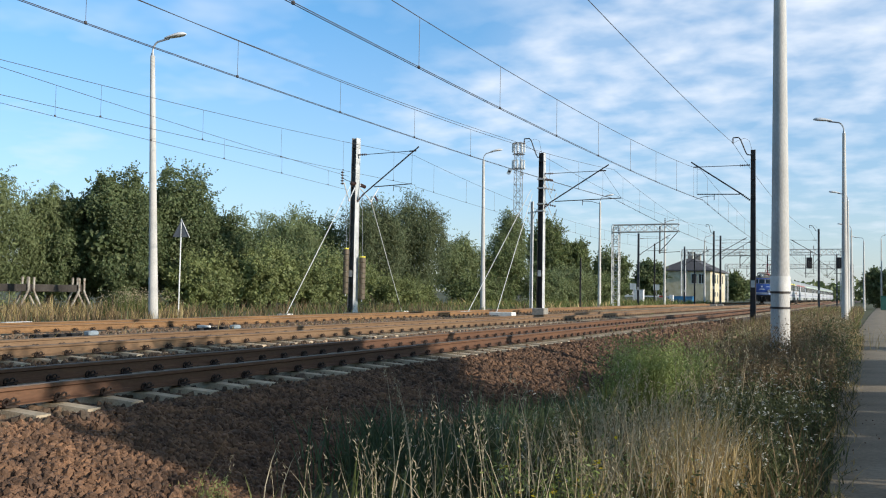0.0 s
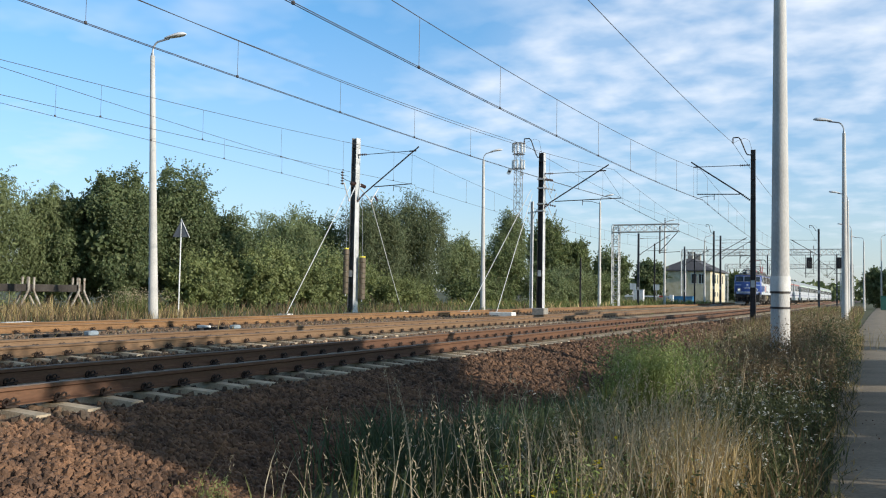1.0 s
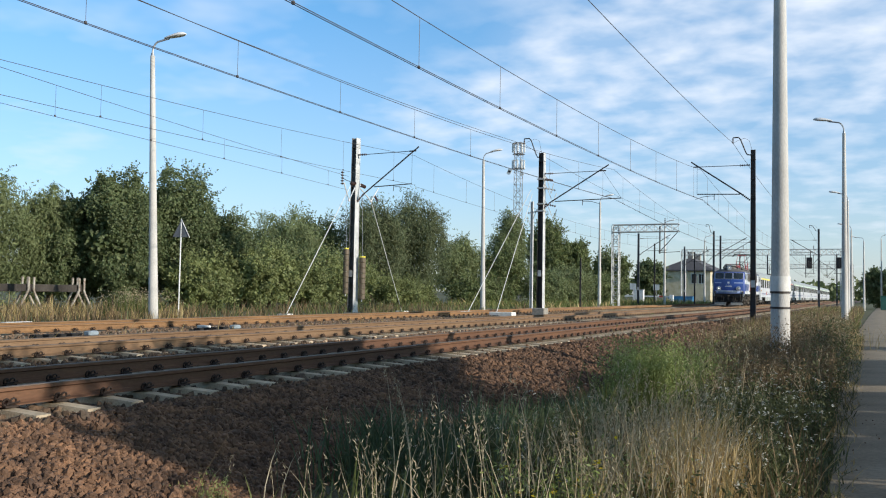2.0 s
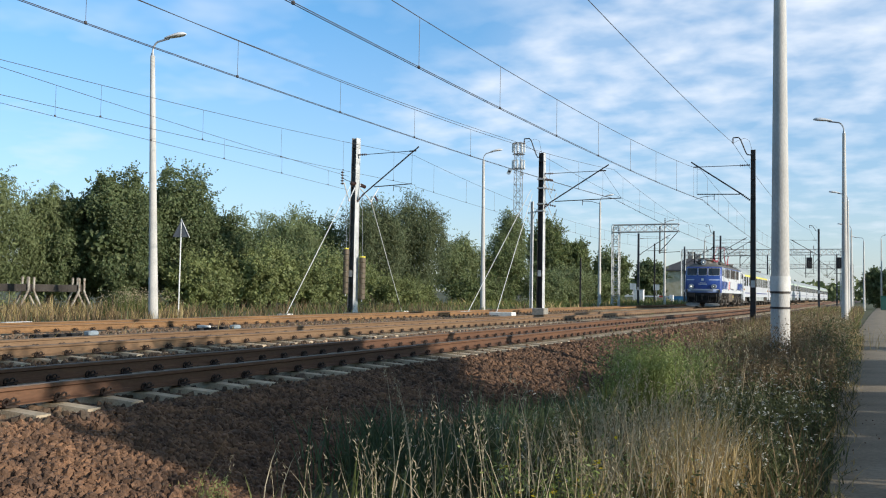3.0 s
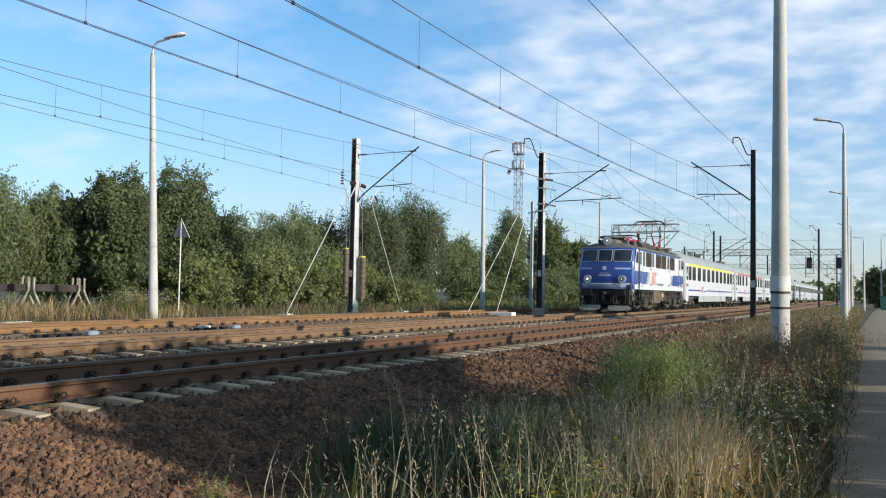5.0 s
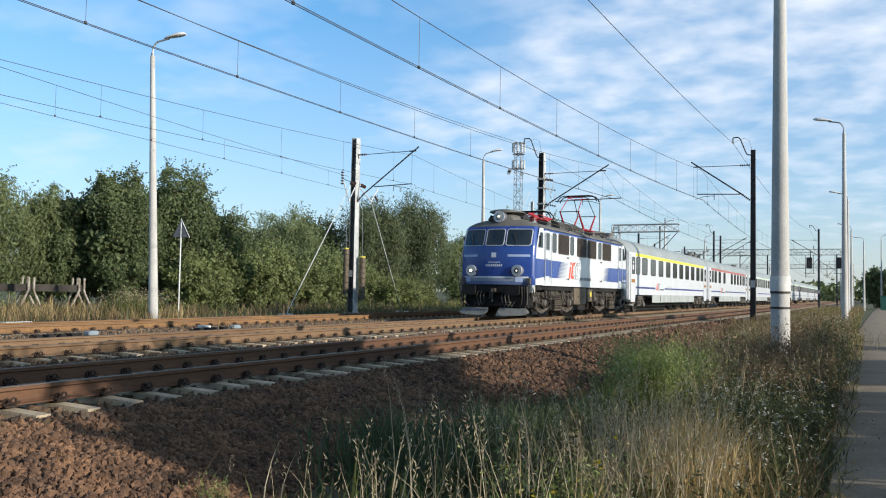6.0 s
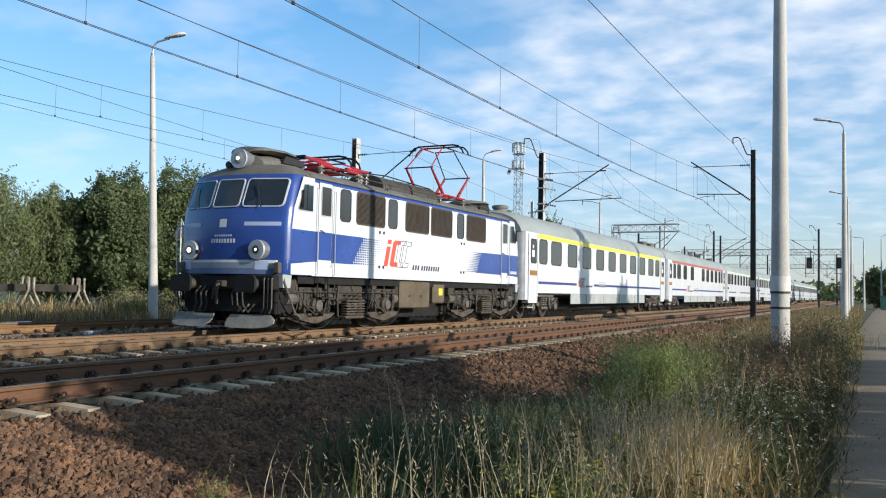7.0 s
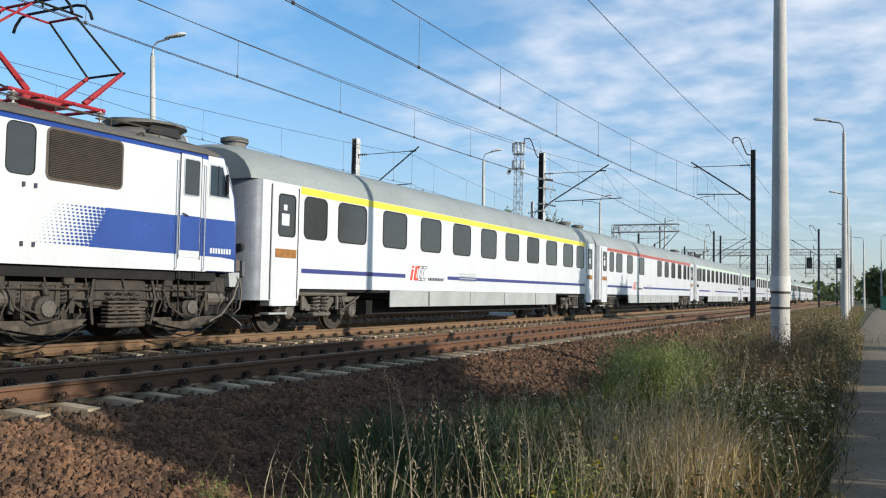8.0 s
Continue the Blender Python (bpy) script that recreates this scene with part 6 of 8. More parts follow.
def build_coach(label, stripe, wins, doors=True, detail=True):
    L = COACH_LEN
    H = 1.455
    t = thing("passenger_coach", label, "railway coach", "coaches of the train")
    s = Shape()
    for sgn in (1, -1):
        s.plate([(0, 0.72), (1.28, 0.72), (1.34, 0.97), (L - 1.34, 0.97), (L - 1.28, 0.72), (L, 0.72), (L, 3.2), (0, 3.2)], sgn * (H - 0.05), sgn * H)
    part("side_wall", s, WHITE, t, "white coach side")
    s = Shape()
    prof = [(-H, 3.19), (-H + 0.01, 3.26), (-1.38, 3.42), (-1.25, 3.62), (-1.02, 3.80), (-0.70, 3.93), (-0.35, 3.99), (0, 4.01)]
    prof = prof + [(-x, z) for x, z in reversed(prof[:-1])]
    n = len(prof)
    vs = []
    ends = [(-0.30, 0.86), (-0.2, 0.94), (0.0, 0.985), (0.35, 1.0), (L - 0.35, 1.0), (L, 0.985), (L + 0.2, 0.94), (L + 0.30, 0.86)]
    for y, k in ends:
        vs += [(x * (1 if k > 0.99 else 0.995 - (1 - k) * 0.3), y, 3.19 + (z - 3.19) * k) for x, z in prof]
    s.add(vs, [(j * n + i, j * n + i + 1, (j + 1) * n + i + 1, (j + 1) * n + i) for j in range(len(ends) - 1) for i in range(n - 1)] + [tuple(range(n)), tuple(range((len(ends) - 1) * n, len(ends) * n))])
    part("roof", s, GREY_ROOF, t, "grey curved roof", True)
    if detail:
        for y in (1.9, 5.8, 9.7, 13.6, 17.5, 21.4):
            r = Shape()
            r.tube([(x, y, z) for x, z in prof], 0.005, 4)
            part("roof_seam", r, GREY_ROOF, t)
        for y in (0.55, L - 0.55):
            v = Shape()
            v.tube([(0.2, y, 3.94), (0.2, y, 4.10), (0.2, y, 4.10), (0.2, y, 4.19), (0.2, y, 4.22)], [0.25, 0.25, 0.30, 0.30, 0.2], 18)
            part("roof_ventilator", v, ROOF_LOCO, t, "round roof ventilator", True)
    for y in (0.0, L):
        e = Shape()
        d = -1 if y == 0 else 1
        plan = [(-H, 0.0), (-H + 0.012, 0.07), (-H + 0.05, 0.14), (-H + 0.13, 0.20), (-H + 0.30, 0.245), (-0.75, 0.27)]
        plan = plan + [(-a, c) for a, c in reversed(plan)]
        m = len(plan)
        e.add([(a, y + d * c, z) for z in (0.72, 3.2) for a, c in plan], [(i, i + 1, m + i + 1, m + i) for i in range(m - 1)] + [tuple(range(m)), tuple(range(m, 2 * m)), (0, m - 1, 2 * m - 1, m)])
        part("end_wall", e, COACH_END, t, "blue-grey rounded coach end", True)
        g = Shape()
        g.box(-0.62, 0.62, min(y + d * 0.26, y + d * 0.40), max(y + d * 0.26, y + d * 0.40), 1.15, 3.3, 0.05)
        part("gangway", g, GANGWAY, t, "dark rubber gangway")
        for sgn in (1, -1):
            b = Shape()
            b.tube([(sgn * 0.875, y, 1.05), (sgn * 0.875, y + d * 0.34, 1.05)], 0.09, 10)
            b.tube([(sgn * 0.875, y + d * 0.34, 1.05), (sgn * 0.875, y + d * 0.39, 1.05)], 0.22, 14)
            part("buffer", b, RUNNING_DARK, t)
            if detail:
                c = Shape()
                c.tube([(sgn * 1.12, y + d * 0.24, 1.78), (sgn * 1.12, y + d * 0.31, 1.78)], [0.09, 0.085], 14)
                part("end_lamp", c, RUBBER, t, "round dark end lamp")
                c = Shape()
                c.box(sgn * 1.12 - 0.12, sgn * 1.12 + 0.12, min(y + d * 0.22, y + d * 0.30), max(y + d * 0.22, y + d * 0.30), 1.18, 1.52, 0.02)
                part("jumper_box", c, END_GREY, t, "dark cable box")
                c = Shape()
                c.tube([(sgn * 0.6, y + d * 0.28, 1.0), (sgn * 0.62, y + d * 0.45, 0.7), (sgn * 0.7, y + d * 0.5, 0.5), (sgn * 0.85, y + d * 0.4, 0.62), (sgn * 0.9, y + d * 0.25, 0.95)], 0.02, 6)
                part("brake_hose", c, RUBBER, t)
    u = Shape()
    u.box(-H + 0.06, H - 0.06, 0.1, L - 0.1, 0.90, 0.99)
    u.box(-0.9, 0.9, 5.0, L - 5.0, 0.34, 0.70)
    part("underframe", u, RUNNING_DARK, t)
    for sgn in (1, -1):
        x = sgn * H
        k = Shape()
        k.plate([(5.25, 0.56), (L - 5.25, 0.50), (L - 5.25, 0.74), (5.25, 0.98)], x - sgn * 0.02, x + sgn * 0.006)
        k.v = [(a, y, 0.54 if z < 0.6 else 0.965) for a, y, z in k.v]
        sk = part("skirt", k, GREY_LIGHT, t, "light grey equipment skirt")
        for y in (7.4, 7.46, 10.2, 13.0, 16.0):
            g = Shape()
            g.box(min(x + sgn * 0.006, x + sgn * 0.012), max(x + sgn * 0.006, x + sgn * 0.012), y - 0.012, y + 0.012, 0.55, 0.95)
            part("panel_joint", g, RUNNING, sk)
        for y0, y1 in wins:
            window(t, x, y0, y1, 2.09, 2.98, 0.13, RUBBER, GLASS, sgn, rim=0.03)
        if stripe:
            decal("class_stripe", t, [(1.3, 3.03), (L - 1.3, 3.03), (L - 1.3, 3.19), (1.3, 3.19)], x, sgn, stripe, "coloured class stripe above the windows")
        for y0, y1 in ((1.38, 6.05), (8.6, L - 1.4)):
            decal("waist_stripe", t, [(y0, 1.31), (y1, 1.31), (y1, 1.41), (y0, 1.41)], x, sgn, NAVY, "navy stripe")
        if detail:
            emblem(t, 6.3, 1.25, 0.40, x, sgn, 1.9)
            q = Shape()
            for i in range(10):
                q.plate([(7.35 + i * 0.10, 1.26), (7.42 + i * 0.10, 1.26), (7.45 + i * 0.10, 1.34), (7.38 + i * 0.10, 1.34)], x + sgn * 0.0015, x + sgn * 0.005)
            part("lettering_bars", q, DARK_PRINT, t, "dark bars in place of lettering")
            q = Shape()
            for i in range(4):
                q.plate([(9.4, 1.28 + i * 0.07), (10.6, 1.28 + i * 0.07), (10.6, 1.31 + i * 0.07), (9.4, 1.31 + i * 0.07)], x + sgn * 0.0055, x + sgn * 0.007)
            part("label_plate", q, GREY_LIGHT, t, "small grey data panel")
        for ya, yb in ((0.32, 1.20), (L - 1.20, L - 0.32)):
            d = Shape()
            d.plate(rounded(ya, yb, 0.60, 3.14, 0.04, 2), min(x - sgn * 0.03, x + sgn * 0.012), max(x - sgn * 0.03, x + sgn * 0.012))
            door = part("coach_door", d, WHITE, t, "white folding coach door")
            window(door, x + sgn * 0.012, ya + 0.22, yb - 0.12, 2.09, 2.94, 0.07, RUBBER, GLASS, sgn, "door_window", rim=0.03)
            if detail:
                for za, zb2, dy in ((2.30, 2.55, 0.30), (2.62, 2.74, 0.36)):
                    nt = Shape()
                    nt.box(min(x + sgn * 0.020, x + sgn * 0.024), max(x + sgn * 0.020, x + sgn * 0.024), ya + dy, ya + dy + (0.26 if zb2 < 2.6 else 0.12), za, zb2)
                    part("notice", nt, PALE_PRINT, door, "paper notice in the door window")
            g = Shape()
            for y in (ya - 0.03, yb + 0.03):
                g.box(min(x, x + sgn * 0.006), max(x, x + sgn * 0.006), y - 0.018, y + 0.018, 0.74, 3.14)
            part("door_seal", g, RUBBER, door)
            o = Shape()
            o.box(min(x + sgn * 0.012, x + sgn * 0.03), max(x + sgn * 0.012, x + sgn * 0.03), ya + 0.12, yb - 0.05, 1.62, 1.80)
            part("destination_board", o, ORANGE if detail else RUBBER, door, "framed route board")
            st = Shape()
            st.box(x - sgn * 0.18 - 0.12, x - sgn * 0.18 + 0.12, ya + 0.05, yb - 0.05, 0.42, 0.46)
            st.box(x - sgn * 0.12 - 0.12, x - sgn * 0.12 + 0.12, ya - 0.02, yb + 0.02, 0.60, 0.74)
            part("door_step", st, GREY_LIGHT, t)
    sets = []
    for yc in (2.35, L - 2.35):
        coach_bogie(t, yc)
        for dy in (-1.25, 1.25):
            sets.append(wheelset(t, yc + dy, 0.46, 0.46))
    return t, sets


WINS_FIRST = [(1.46, 2.30)] + [(2.8 + 2.05 * k, 4.0 + 2.05 * k) for k in range(9)] + [(20.95, 21.95)]
WINS_DINER = [(1.7, 2.4), (2.9, 4.0), (5.0, 6.1), (7.6, 8.7), (12.0, 13.1), (14.0, 15.1), (16.0, 17.1), (18.0, 19.1), (19.9, 20.8), (21.3, 21.9)]
LOCO, LOCO_SETS = build_loco()
COACHES = []
for k in range(8):
    if k < 3:
        lab, stripe, wins = (("white railway coach with grey roof and yellow stripe", YELLOW, WINS_FIRST), ("white dining coach with grey roof and red stripe", RED, WINS_DINER), ("white railway coach with grey roof and pale green stripe", GREEN_LINE, WINS_FIRST))[k]
        COACHES.append(build_coach(lab, stripe, wins, detail=k < 2))
    else:
        c = copy_thing(COACHES[2][0], Matrix.Identity(4))
        COACHES.append((c, []))


def motions():
    """The train runs steadily along the far main track towards the camera."""
    def front(t):
        return FRONT_7 - SPEED * (t - 7.0)
    ts = [0.0, 1.0, 2.0, 3.0, 4.0, 5.0, 6.0, 7.0, 8.0]
    walk(LOCO, [(t, pose(T2, front(t), -0.008)) for t in ts])
    for k, (c, _) in enumerate(COACHES):
        off = LOCO_LEN + COACH_GAP + k * COACH_PITCH
        walk(c, [(t, pose(T2, front(t) + off, -0.008)) for t in ts])
    for sets, r in ((LOCO_SETS, 0.60), (COACHES[0][1], 0.46)):
        step = 1.0 / 15 if r > 0.5 else 1.0 / 30
        n = round(SECONDS / step)
        for w in sets:
            loc = w.location.copy()
            rows = [(i * step, Matrix.Translation(loc) @ Matrix.Rotation(SPEED * i * step / r, 4, "X")) for i in range(n + 1)]
            walk(w, rows)


# ---- vegetation and stones ----
def quads_to_mesh(centers, along, across, name, mat, taper=0.35):
    """One small pointed leaf at each centre; along and across are its half axes."""
    n = len(centers)
    v = np.empty((n, 4, 3))
    v[:, 0] = centers - along
    v[:, 1] = centers - along * 0.1 + across
    v[:, 2] = centers + along
    v[:, 3] = centers - along * 0.1 - across
    idx = np.arange(n * 4).reshape(n, 4)
    me = bpy.data.meshes.new(name)
    me.from_pydata(v.reshape(-1, 3).tolist(), [], idx.tolist())
    me.materials.append(mat)
    return me


def unit(a):
    return a / np.maximum(np.linalg.norm(a, axis=1, keepdims=True), 1e-9)


def crown_mesh(rng, rx, ry, z0, z1, lobes, per, leaf, mat, droop=0.0, slim=0.5, rough=0.35, taper=0.0):
    """Leafy boughs round an ellipsoid: each bough is a shell of leaves that face outwards, with a dark leafy core inside."""
    zc, zh = (z0 + z1) / 2, (z1 - z0) / 2
    mean = (rx + ry) / 2
    c = unit(rng.normal(size=(lobes, 3)))
    lift = rng.uniform(0, 1, lobes) < 0.35
    c[lift, 2] = np.abs(c[lift, 2])
    rad = rng.uniform(0.0, 1.0, (lobes, 1)) ** 0.25
    c = np.sign(c) * np.abs(c) ** 0.92 * rad
    c = c / np.maximum(1.0, np.linalg.norm(c, axis=1, keepdims=True))
    c = c * (1 + rough * rng.normal(0, 0.16, (lobes, 1)))
    wide = 1.0 - taper * c[:, 2:3]
    lr = rng.uniform(0.16, 0.34, (lobes, 1)) * np.array([[mean, mean, min(zh, mean * 1.25) * (1.0 + droop * 0.8)]])
    lr = lr * rng.uniform(0.8, 1.2, (lobes, 3))
    pos = np.concatenate([c[:, :1] * wide * (rx - lr[:, :1] * 0.8), c[:, 1:2] * wide * (ry - lr[:, 1:2] * 0.8), zc + c[:, 2:3] * (zh - lr[:, 2:3] * 0.7)], axis=1)
    out = unit(np.concatenate([c[:, :1] / rx, c[:, 1:2] / ry, c[:, 2:3] / zh], axis=1) + 1e-6)
    n = lobes * per
    d = unit(rng.normal(size=(n, 3)) + 0.55 * np.repeat(out, per, axis=0))
    shell = np.clip(rng.normal(0.9, 0.16, (n, 1)), 0.3, 1.35)
    cen = np.repeat(pos, per, axis=0) + d * shell * np.repeat(lr, per, axis=0)
    nor = unit(d + 0.8 * rng.normal(size=(n, 3)))
    # loose sprays that stand out of the boughs
    sprays, along_n = lobes * 3, 14
    pick = rng.integers(0, lobes, sprays)
    sd = unit(out[pick] + np.array([0, 0, 0.55 - droop]) + 0.7 * rng.normal(size=(sprays, 3)))
    sl = rng.uniform(0.18, 0.42, (sprays, 1)) * mean
    k = np.tile(np.linspace(0.0, 1.0, along_n), sprays)[:, None]
    tip = np.repeat(pos[pick] + sd * lr[pick] * 0.85, along_n, axis=0) + np.repeat(sd * sl, along_n, axis=0) * k
    tip += rng.normal(size=tip.shape) * mean * 0.035 * (1.2 - k)
    tip[:, 2] -= droop * 0.5 * (k[:, 0] ** 2)
    cen = np.concatenate([cen, tip])
    nor = np.concatenate([nor, unit(rng.normal(size=tip.shape) + np.array([0.3, 0, 0.5]))])
    n = len(cen)
    core = int(n * 0.16)
    q = unit(rng.normal(size=(core, 3))) * rng.uniform(0, 1, (core, 1)) ** 0.4 * 0.80
    cen = np.concatenate([cen, np.array([0, 0, zc]) + q * np.array([rx, ry, zh])])
    nor = np.concatenate([nor, unit(rng.normal(size=(core, 3)))])
    cen[:, 2] = np.maximum(cen[:, 2], rng.uniform(0.05, 0.5, len(cen)))
    t = rng.normal(size=cen.shape)
    t[:, 2] -= droop * 2.6
    t = unit(t - nor * np.sum(t * nor, axis=1, keepdims=True))
    e = np.cross(nor, t)
    ln = leaf * rng.uniform(0.6, 1.35, (len(cen), 1))
    ln[n:] *= 1.9
    return quads_to_mesh(cen, t * ln, e * ln * slim, "crown", mat)


def trunk_shape(rng, h, r, spread, stems=1):
    s = Shape()
    for k in range(stems):
        a = rng.uniform(0, 6.28)
        o = 0.0 if stems == 1 else spread * 0.25
        bx, by = math.cos(a + k) * o * 0.4, math.sin(a + k) * o * 0.4
        pts = [(bx, by, -0.3)]
        lean = (math.cos(a + k * 2.1) * o, math.sin(a + k * 2.1) * o)
        for i in range(1, 6):
            q = i / 5
            pts.append((bx + lean[0] * q + rng.normal(0, 0.05), by + lean[1] * q + rng.normal(0, 0.05), h * q * 0.8))
        s.tube(pts, [r * (1.25 if i == 0 else 1 - 0.8 * i / 5) for i in range(6)], 8)
        for j in range(6):
            q = rng.uniform(0.3, 0.85)
            i = min(int(q * 5), 4)
            p = Vector(pts[i])
            b = rng.uniform(0, 6.28)
            ln = spread * rng.uniform(0.45, 0.85)
            s.tube([p, p + Vector((math.cos(b) * ln * 0.5, math.sin(b) * ln * 0.5, ln * 0.35)), p + Vector((math.cos(b) * ln, math.sin(b) * ln, ln * 0.8))], [r * 0.4, r * 0.25, r * 0.08], 5)
    return s


def tree(name, label, category, x, y, w, d, z0, h, mat, seed, lobes=80, per=220, leaf=0.085, droop=0.0, slim=0.5, group="trackside trees", stems=1, rough=0.35, taper=0.0):
    rng = np.random.default_rng(seed)
    t = thing(name, label, category, group, at=(x, y, ground_z(x, y)))
    part("trunk", trunk_shape(rng, h, 0.05 + h * 0.02, (w + d) / 2 * 0.8, stems), BARK, t, smooth=True)
    ob = new("crown", crown_mesh(rng, w, d, z0, h, lobes, per, leaf, mat, droop, slim, rough, taper))
    ob.parent = t
    return t


W = "pale green willow with drooping foliage behind the siding"
A = "dark green alder with a dense uneven crown"
B = "low green shrub at the edge of the trees"
for x, y, w, d, h, seed in ((-38.5, 26.6, 3.0, 3.2, 6.9, 1), (-37.6, 30.2, 1.5, 1.9, 6.3, 2), (-42.0, 22.0, 4.0, 4.0, 7.0, 3)):
    tree("willow_tree", W, "tree", x, y, w, d, 0.0, h, WILLOW, seed, 95, 300, 0.098, 0.55, 0.26)
for x, y, w, d, h, seed, taper in ((-34.5, 31.5, 2.0, 2.0, 7.15, 4, 0.15), (-35.0, 36.3, 2.5, 2.5, 8.1, 5, 0.2), (-35.8, 33.8, 2.0, 2.2, 6.7, 52, 0.1), (-33.6, 38.3, 2.1, 2.3, 5.5, 6, 0.2), (-36.6, 31.0, 1.5, 1.7, 6.0, 61, 0.1)):
    tree("alder_tree", A, "tree", x, y, w, d, 0.0, h, ALDER, seed, 90, 300, 0.070, 0.0, 0.62, rough=0.7, taper=taper)
for x, y, w, d, h, mat, seed in ((-39.0, 33.0, 2.6, 2.8, 4.6, MAPLE, 50), (-32.0, 34.8, 1.7, 2.2, 2.9, SHRUB, 51), (-31.8, 38.6, 1.8, 2.0, 3.3, SHRUB, 7), (-32.8, 42.0, 2.1, 2.3, 3.7, SHRUB, 8),
                                 (-33.4, 48.4, 2.2, 2.5, 3.9, SHRUB, 9), (-32.6, 45.4, 1.5, 1.8, 2.9, SHRUB, 53), (-36.5, 46.5, 2.3, 2.6, 4.6, MAPLE, 54), (-41.5, 67.5, 2.2, 2.6, 3.4, MAPLE, 58), (-41.5, 75.0, 2.2, 2.8, 3.4, MAPLE, 59), (-36.2, 67.0, 1.6, 2.2, 1.9, SHRUB, 60), (-34.5, 53.5, 2.0, 2.6, 3.6, SHRUB, 11), (-33.6, 58.6, 2.0, 2.4, 2.2, SHRUB, 55)):
    tree("shrub", B, "shrub", x, y, w, d, 0.0, h, mat, seed, 70, 200, 0.075, 0.0, 0.6, stems=3, group="shrubs", rough=0.6)
tree("willow_tree", W, "tree", -42.0, 55.6, 3.5, 3.6, 0.0, 7.5, WILLOW, 10, 95, 220, 0.12, 0.4, 0.28)
tree("alder_tree", A, "tree", -44.0, 61.5, 3.2, 3.4, 0.0, 7.9, MAPLE, 12, 90, 200, 0.10, 0.0, 0.55)
tree("willow_tree", W, "tree", -38.5, 63.4, 3.0, 3.3, 0.0, 9.7, SHADED_WILLOW, 13, 100, 240, 0.125, 0.6, 0.25)
tree("willow_tree", W, "tree", -38.3, 70.2, 3.3, 3.5, 0.0, 10.4, SHADED_WILLOW, 14, 105, 240, 0.125, 0.6, 0.25)
tree("willow_tree", W, "tree", -38.0, 80.0, 2.5, 3.2, 0.0, 7.1, WILLOW, 15, 70, 200, 0.13, 0.3, 0.3)
tree("shrub", B, "shrub", -35.0, 84.0, 2.4, 3.2, 0.0, 5.8, MAPLE, 56, 70, 180, 0.11, 0.0, 0.55, stems=3, group="shrubs")
tree("shrub", B, "shrub", -33.0, 74.0, 2.2, 4.4, 0.0, 2.5, MAPLE, 16, 70, 180, 0.10, 0.0, 0.55, stems=3, group="shrubs")
tree("willow_tree", W, "tree", -38.0, 93.5, 2.5, 3.0, 0.0, 11.3, WILLOW, 17, 80, 220, 0.14, 0.5, 0.28, rough=0.8, taper=0.35)
tree("alder_tree", A, "tree", -41.0, 116.0, 3.3, 3.6, 0.0, 12.1, MAPLE, 18, 85, 190, 0.15, 0.0, 0.55)
tree("alder_tree", A, "tree", -38.5, 119.5, 2.6, 3.0, 0.0, 9.7, MAPLE, 19, 75, 180, 0.15, 0.0, 0.55)
tree("shrub", B, "shrub", -31.5, 89.0, 2.2, 5.0, 0.0, 3.4, WILLOW, 20, 80, 180, 0.13, 0.2, 0.35, stems=3, group="shrubs")
tree("shrub", B, "shrub", -32.0, 99.0, 2.4, 5.0, 0.0, 4.3, WILLOW, 21, 80, 180, 0.13, 0.2, 0.4, stems=3, group="shrubs")
tree("shrub", B, "shrub", -31.0, 108.0, 2.4, 5.0, 0.0, 3.2, MAPLE, 57, 70, 170, 0.13, 0.0, 0.5, stems=3, group="shrubs")
tree("alder_tree", A, "tree", -42.5, 154.0, 4.2, 4.2, 0.0, 9.3, MAPLE, 22, 70, 160, 0.19, 0.0, 0.55)
tree("alder_tree", A, "tree", -37.0, 162.0, 3.0, 3.6, 0.0, 7.9, ALDER, 23, 60, 160, 0.19, 0.0, 0.55)
tree("alder_tree", A, "tree", -31.0, 232.0, 4.0, 4.0, 0.0, 7.3, MAPLE, 24, 50, 120, 0.26, 0.0, 0.55)
tree("alder_tree", "dark tree beside the far end of the path", "tree", 1.9, 165.0, 2.8, 3.0, 0.0, 6.6, ALDER, 25, 60, 150, 0.2, 0.0, 0.55)
tree("alder_tree", "dark tree beside the far end of the path", "tree", 6.5, 150.0, 3.6, 3.6, 0.0, 8.0, ALDER, 26, 60, 150, 0.2, 0.0, 0.55)
# trees on the other side of the path, which shade the ballast and the verge
S = "roadside tree on the far side of the path"
for x, y, w, d, z0, h, seed, lobes in ((6.2, 5.55, 1.2, 1.25, 2.85, 3.85, 35, 70), (6.2, 5.1, 0.8, 0.85, 4.45, 5.2, 37, 40), (6.4, 7.2, 1.8, 1.7, 3.1, 5.15, 31, 90), (6.8, 9.3, 1.8, 1.8, 3.4, 5.3, 32, 90), (6.9, 11.2, 1.6, 1.4, 4.1, 5.6, 36, 70), (6.0, 34.4, 0.9, 0.8, 4.5, 9.5, 33, 40), (6.2, 41.0, 1.3, 1.3, 2.5, 7.4, 34, 50)):
    tree("roadside_tree", S, "tree", x, y, w, d, z0, h, MAPLE, seed, lobes, 260, 0.085, 0.0, 0.6, group="roadside trees", rough=0.2)
for i, (y, h) in enumerate(((4.4, 1.3), (7.0, 1.4), (9.4, 1.8), (11.8, 1.9), (14.3, 3.0), (18.1, 3.2), (20.4, 2.8), (22.6, 1.9), (30.0, 1.9))):
    tree("hedge_bush", "leafy hedge bush beyond the path", "bush", 5.4, y, 1.0, 1.5, 0.0, h, MAPLE, 40 + i, 50, 170, 0.07, 0.0, 0.6, group="hedge bushes", stems=3, rough=0.2)


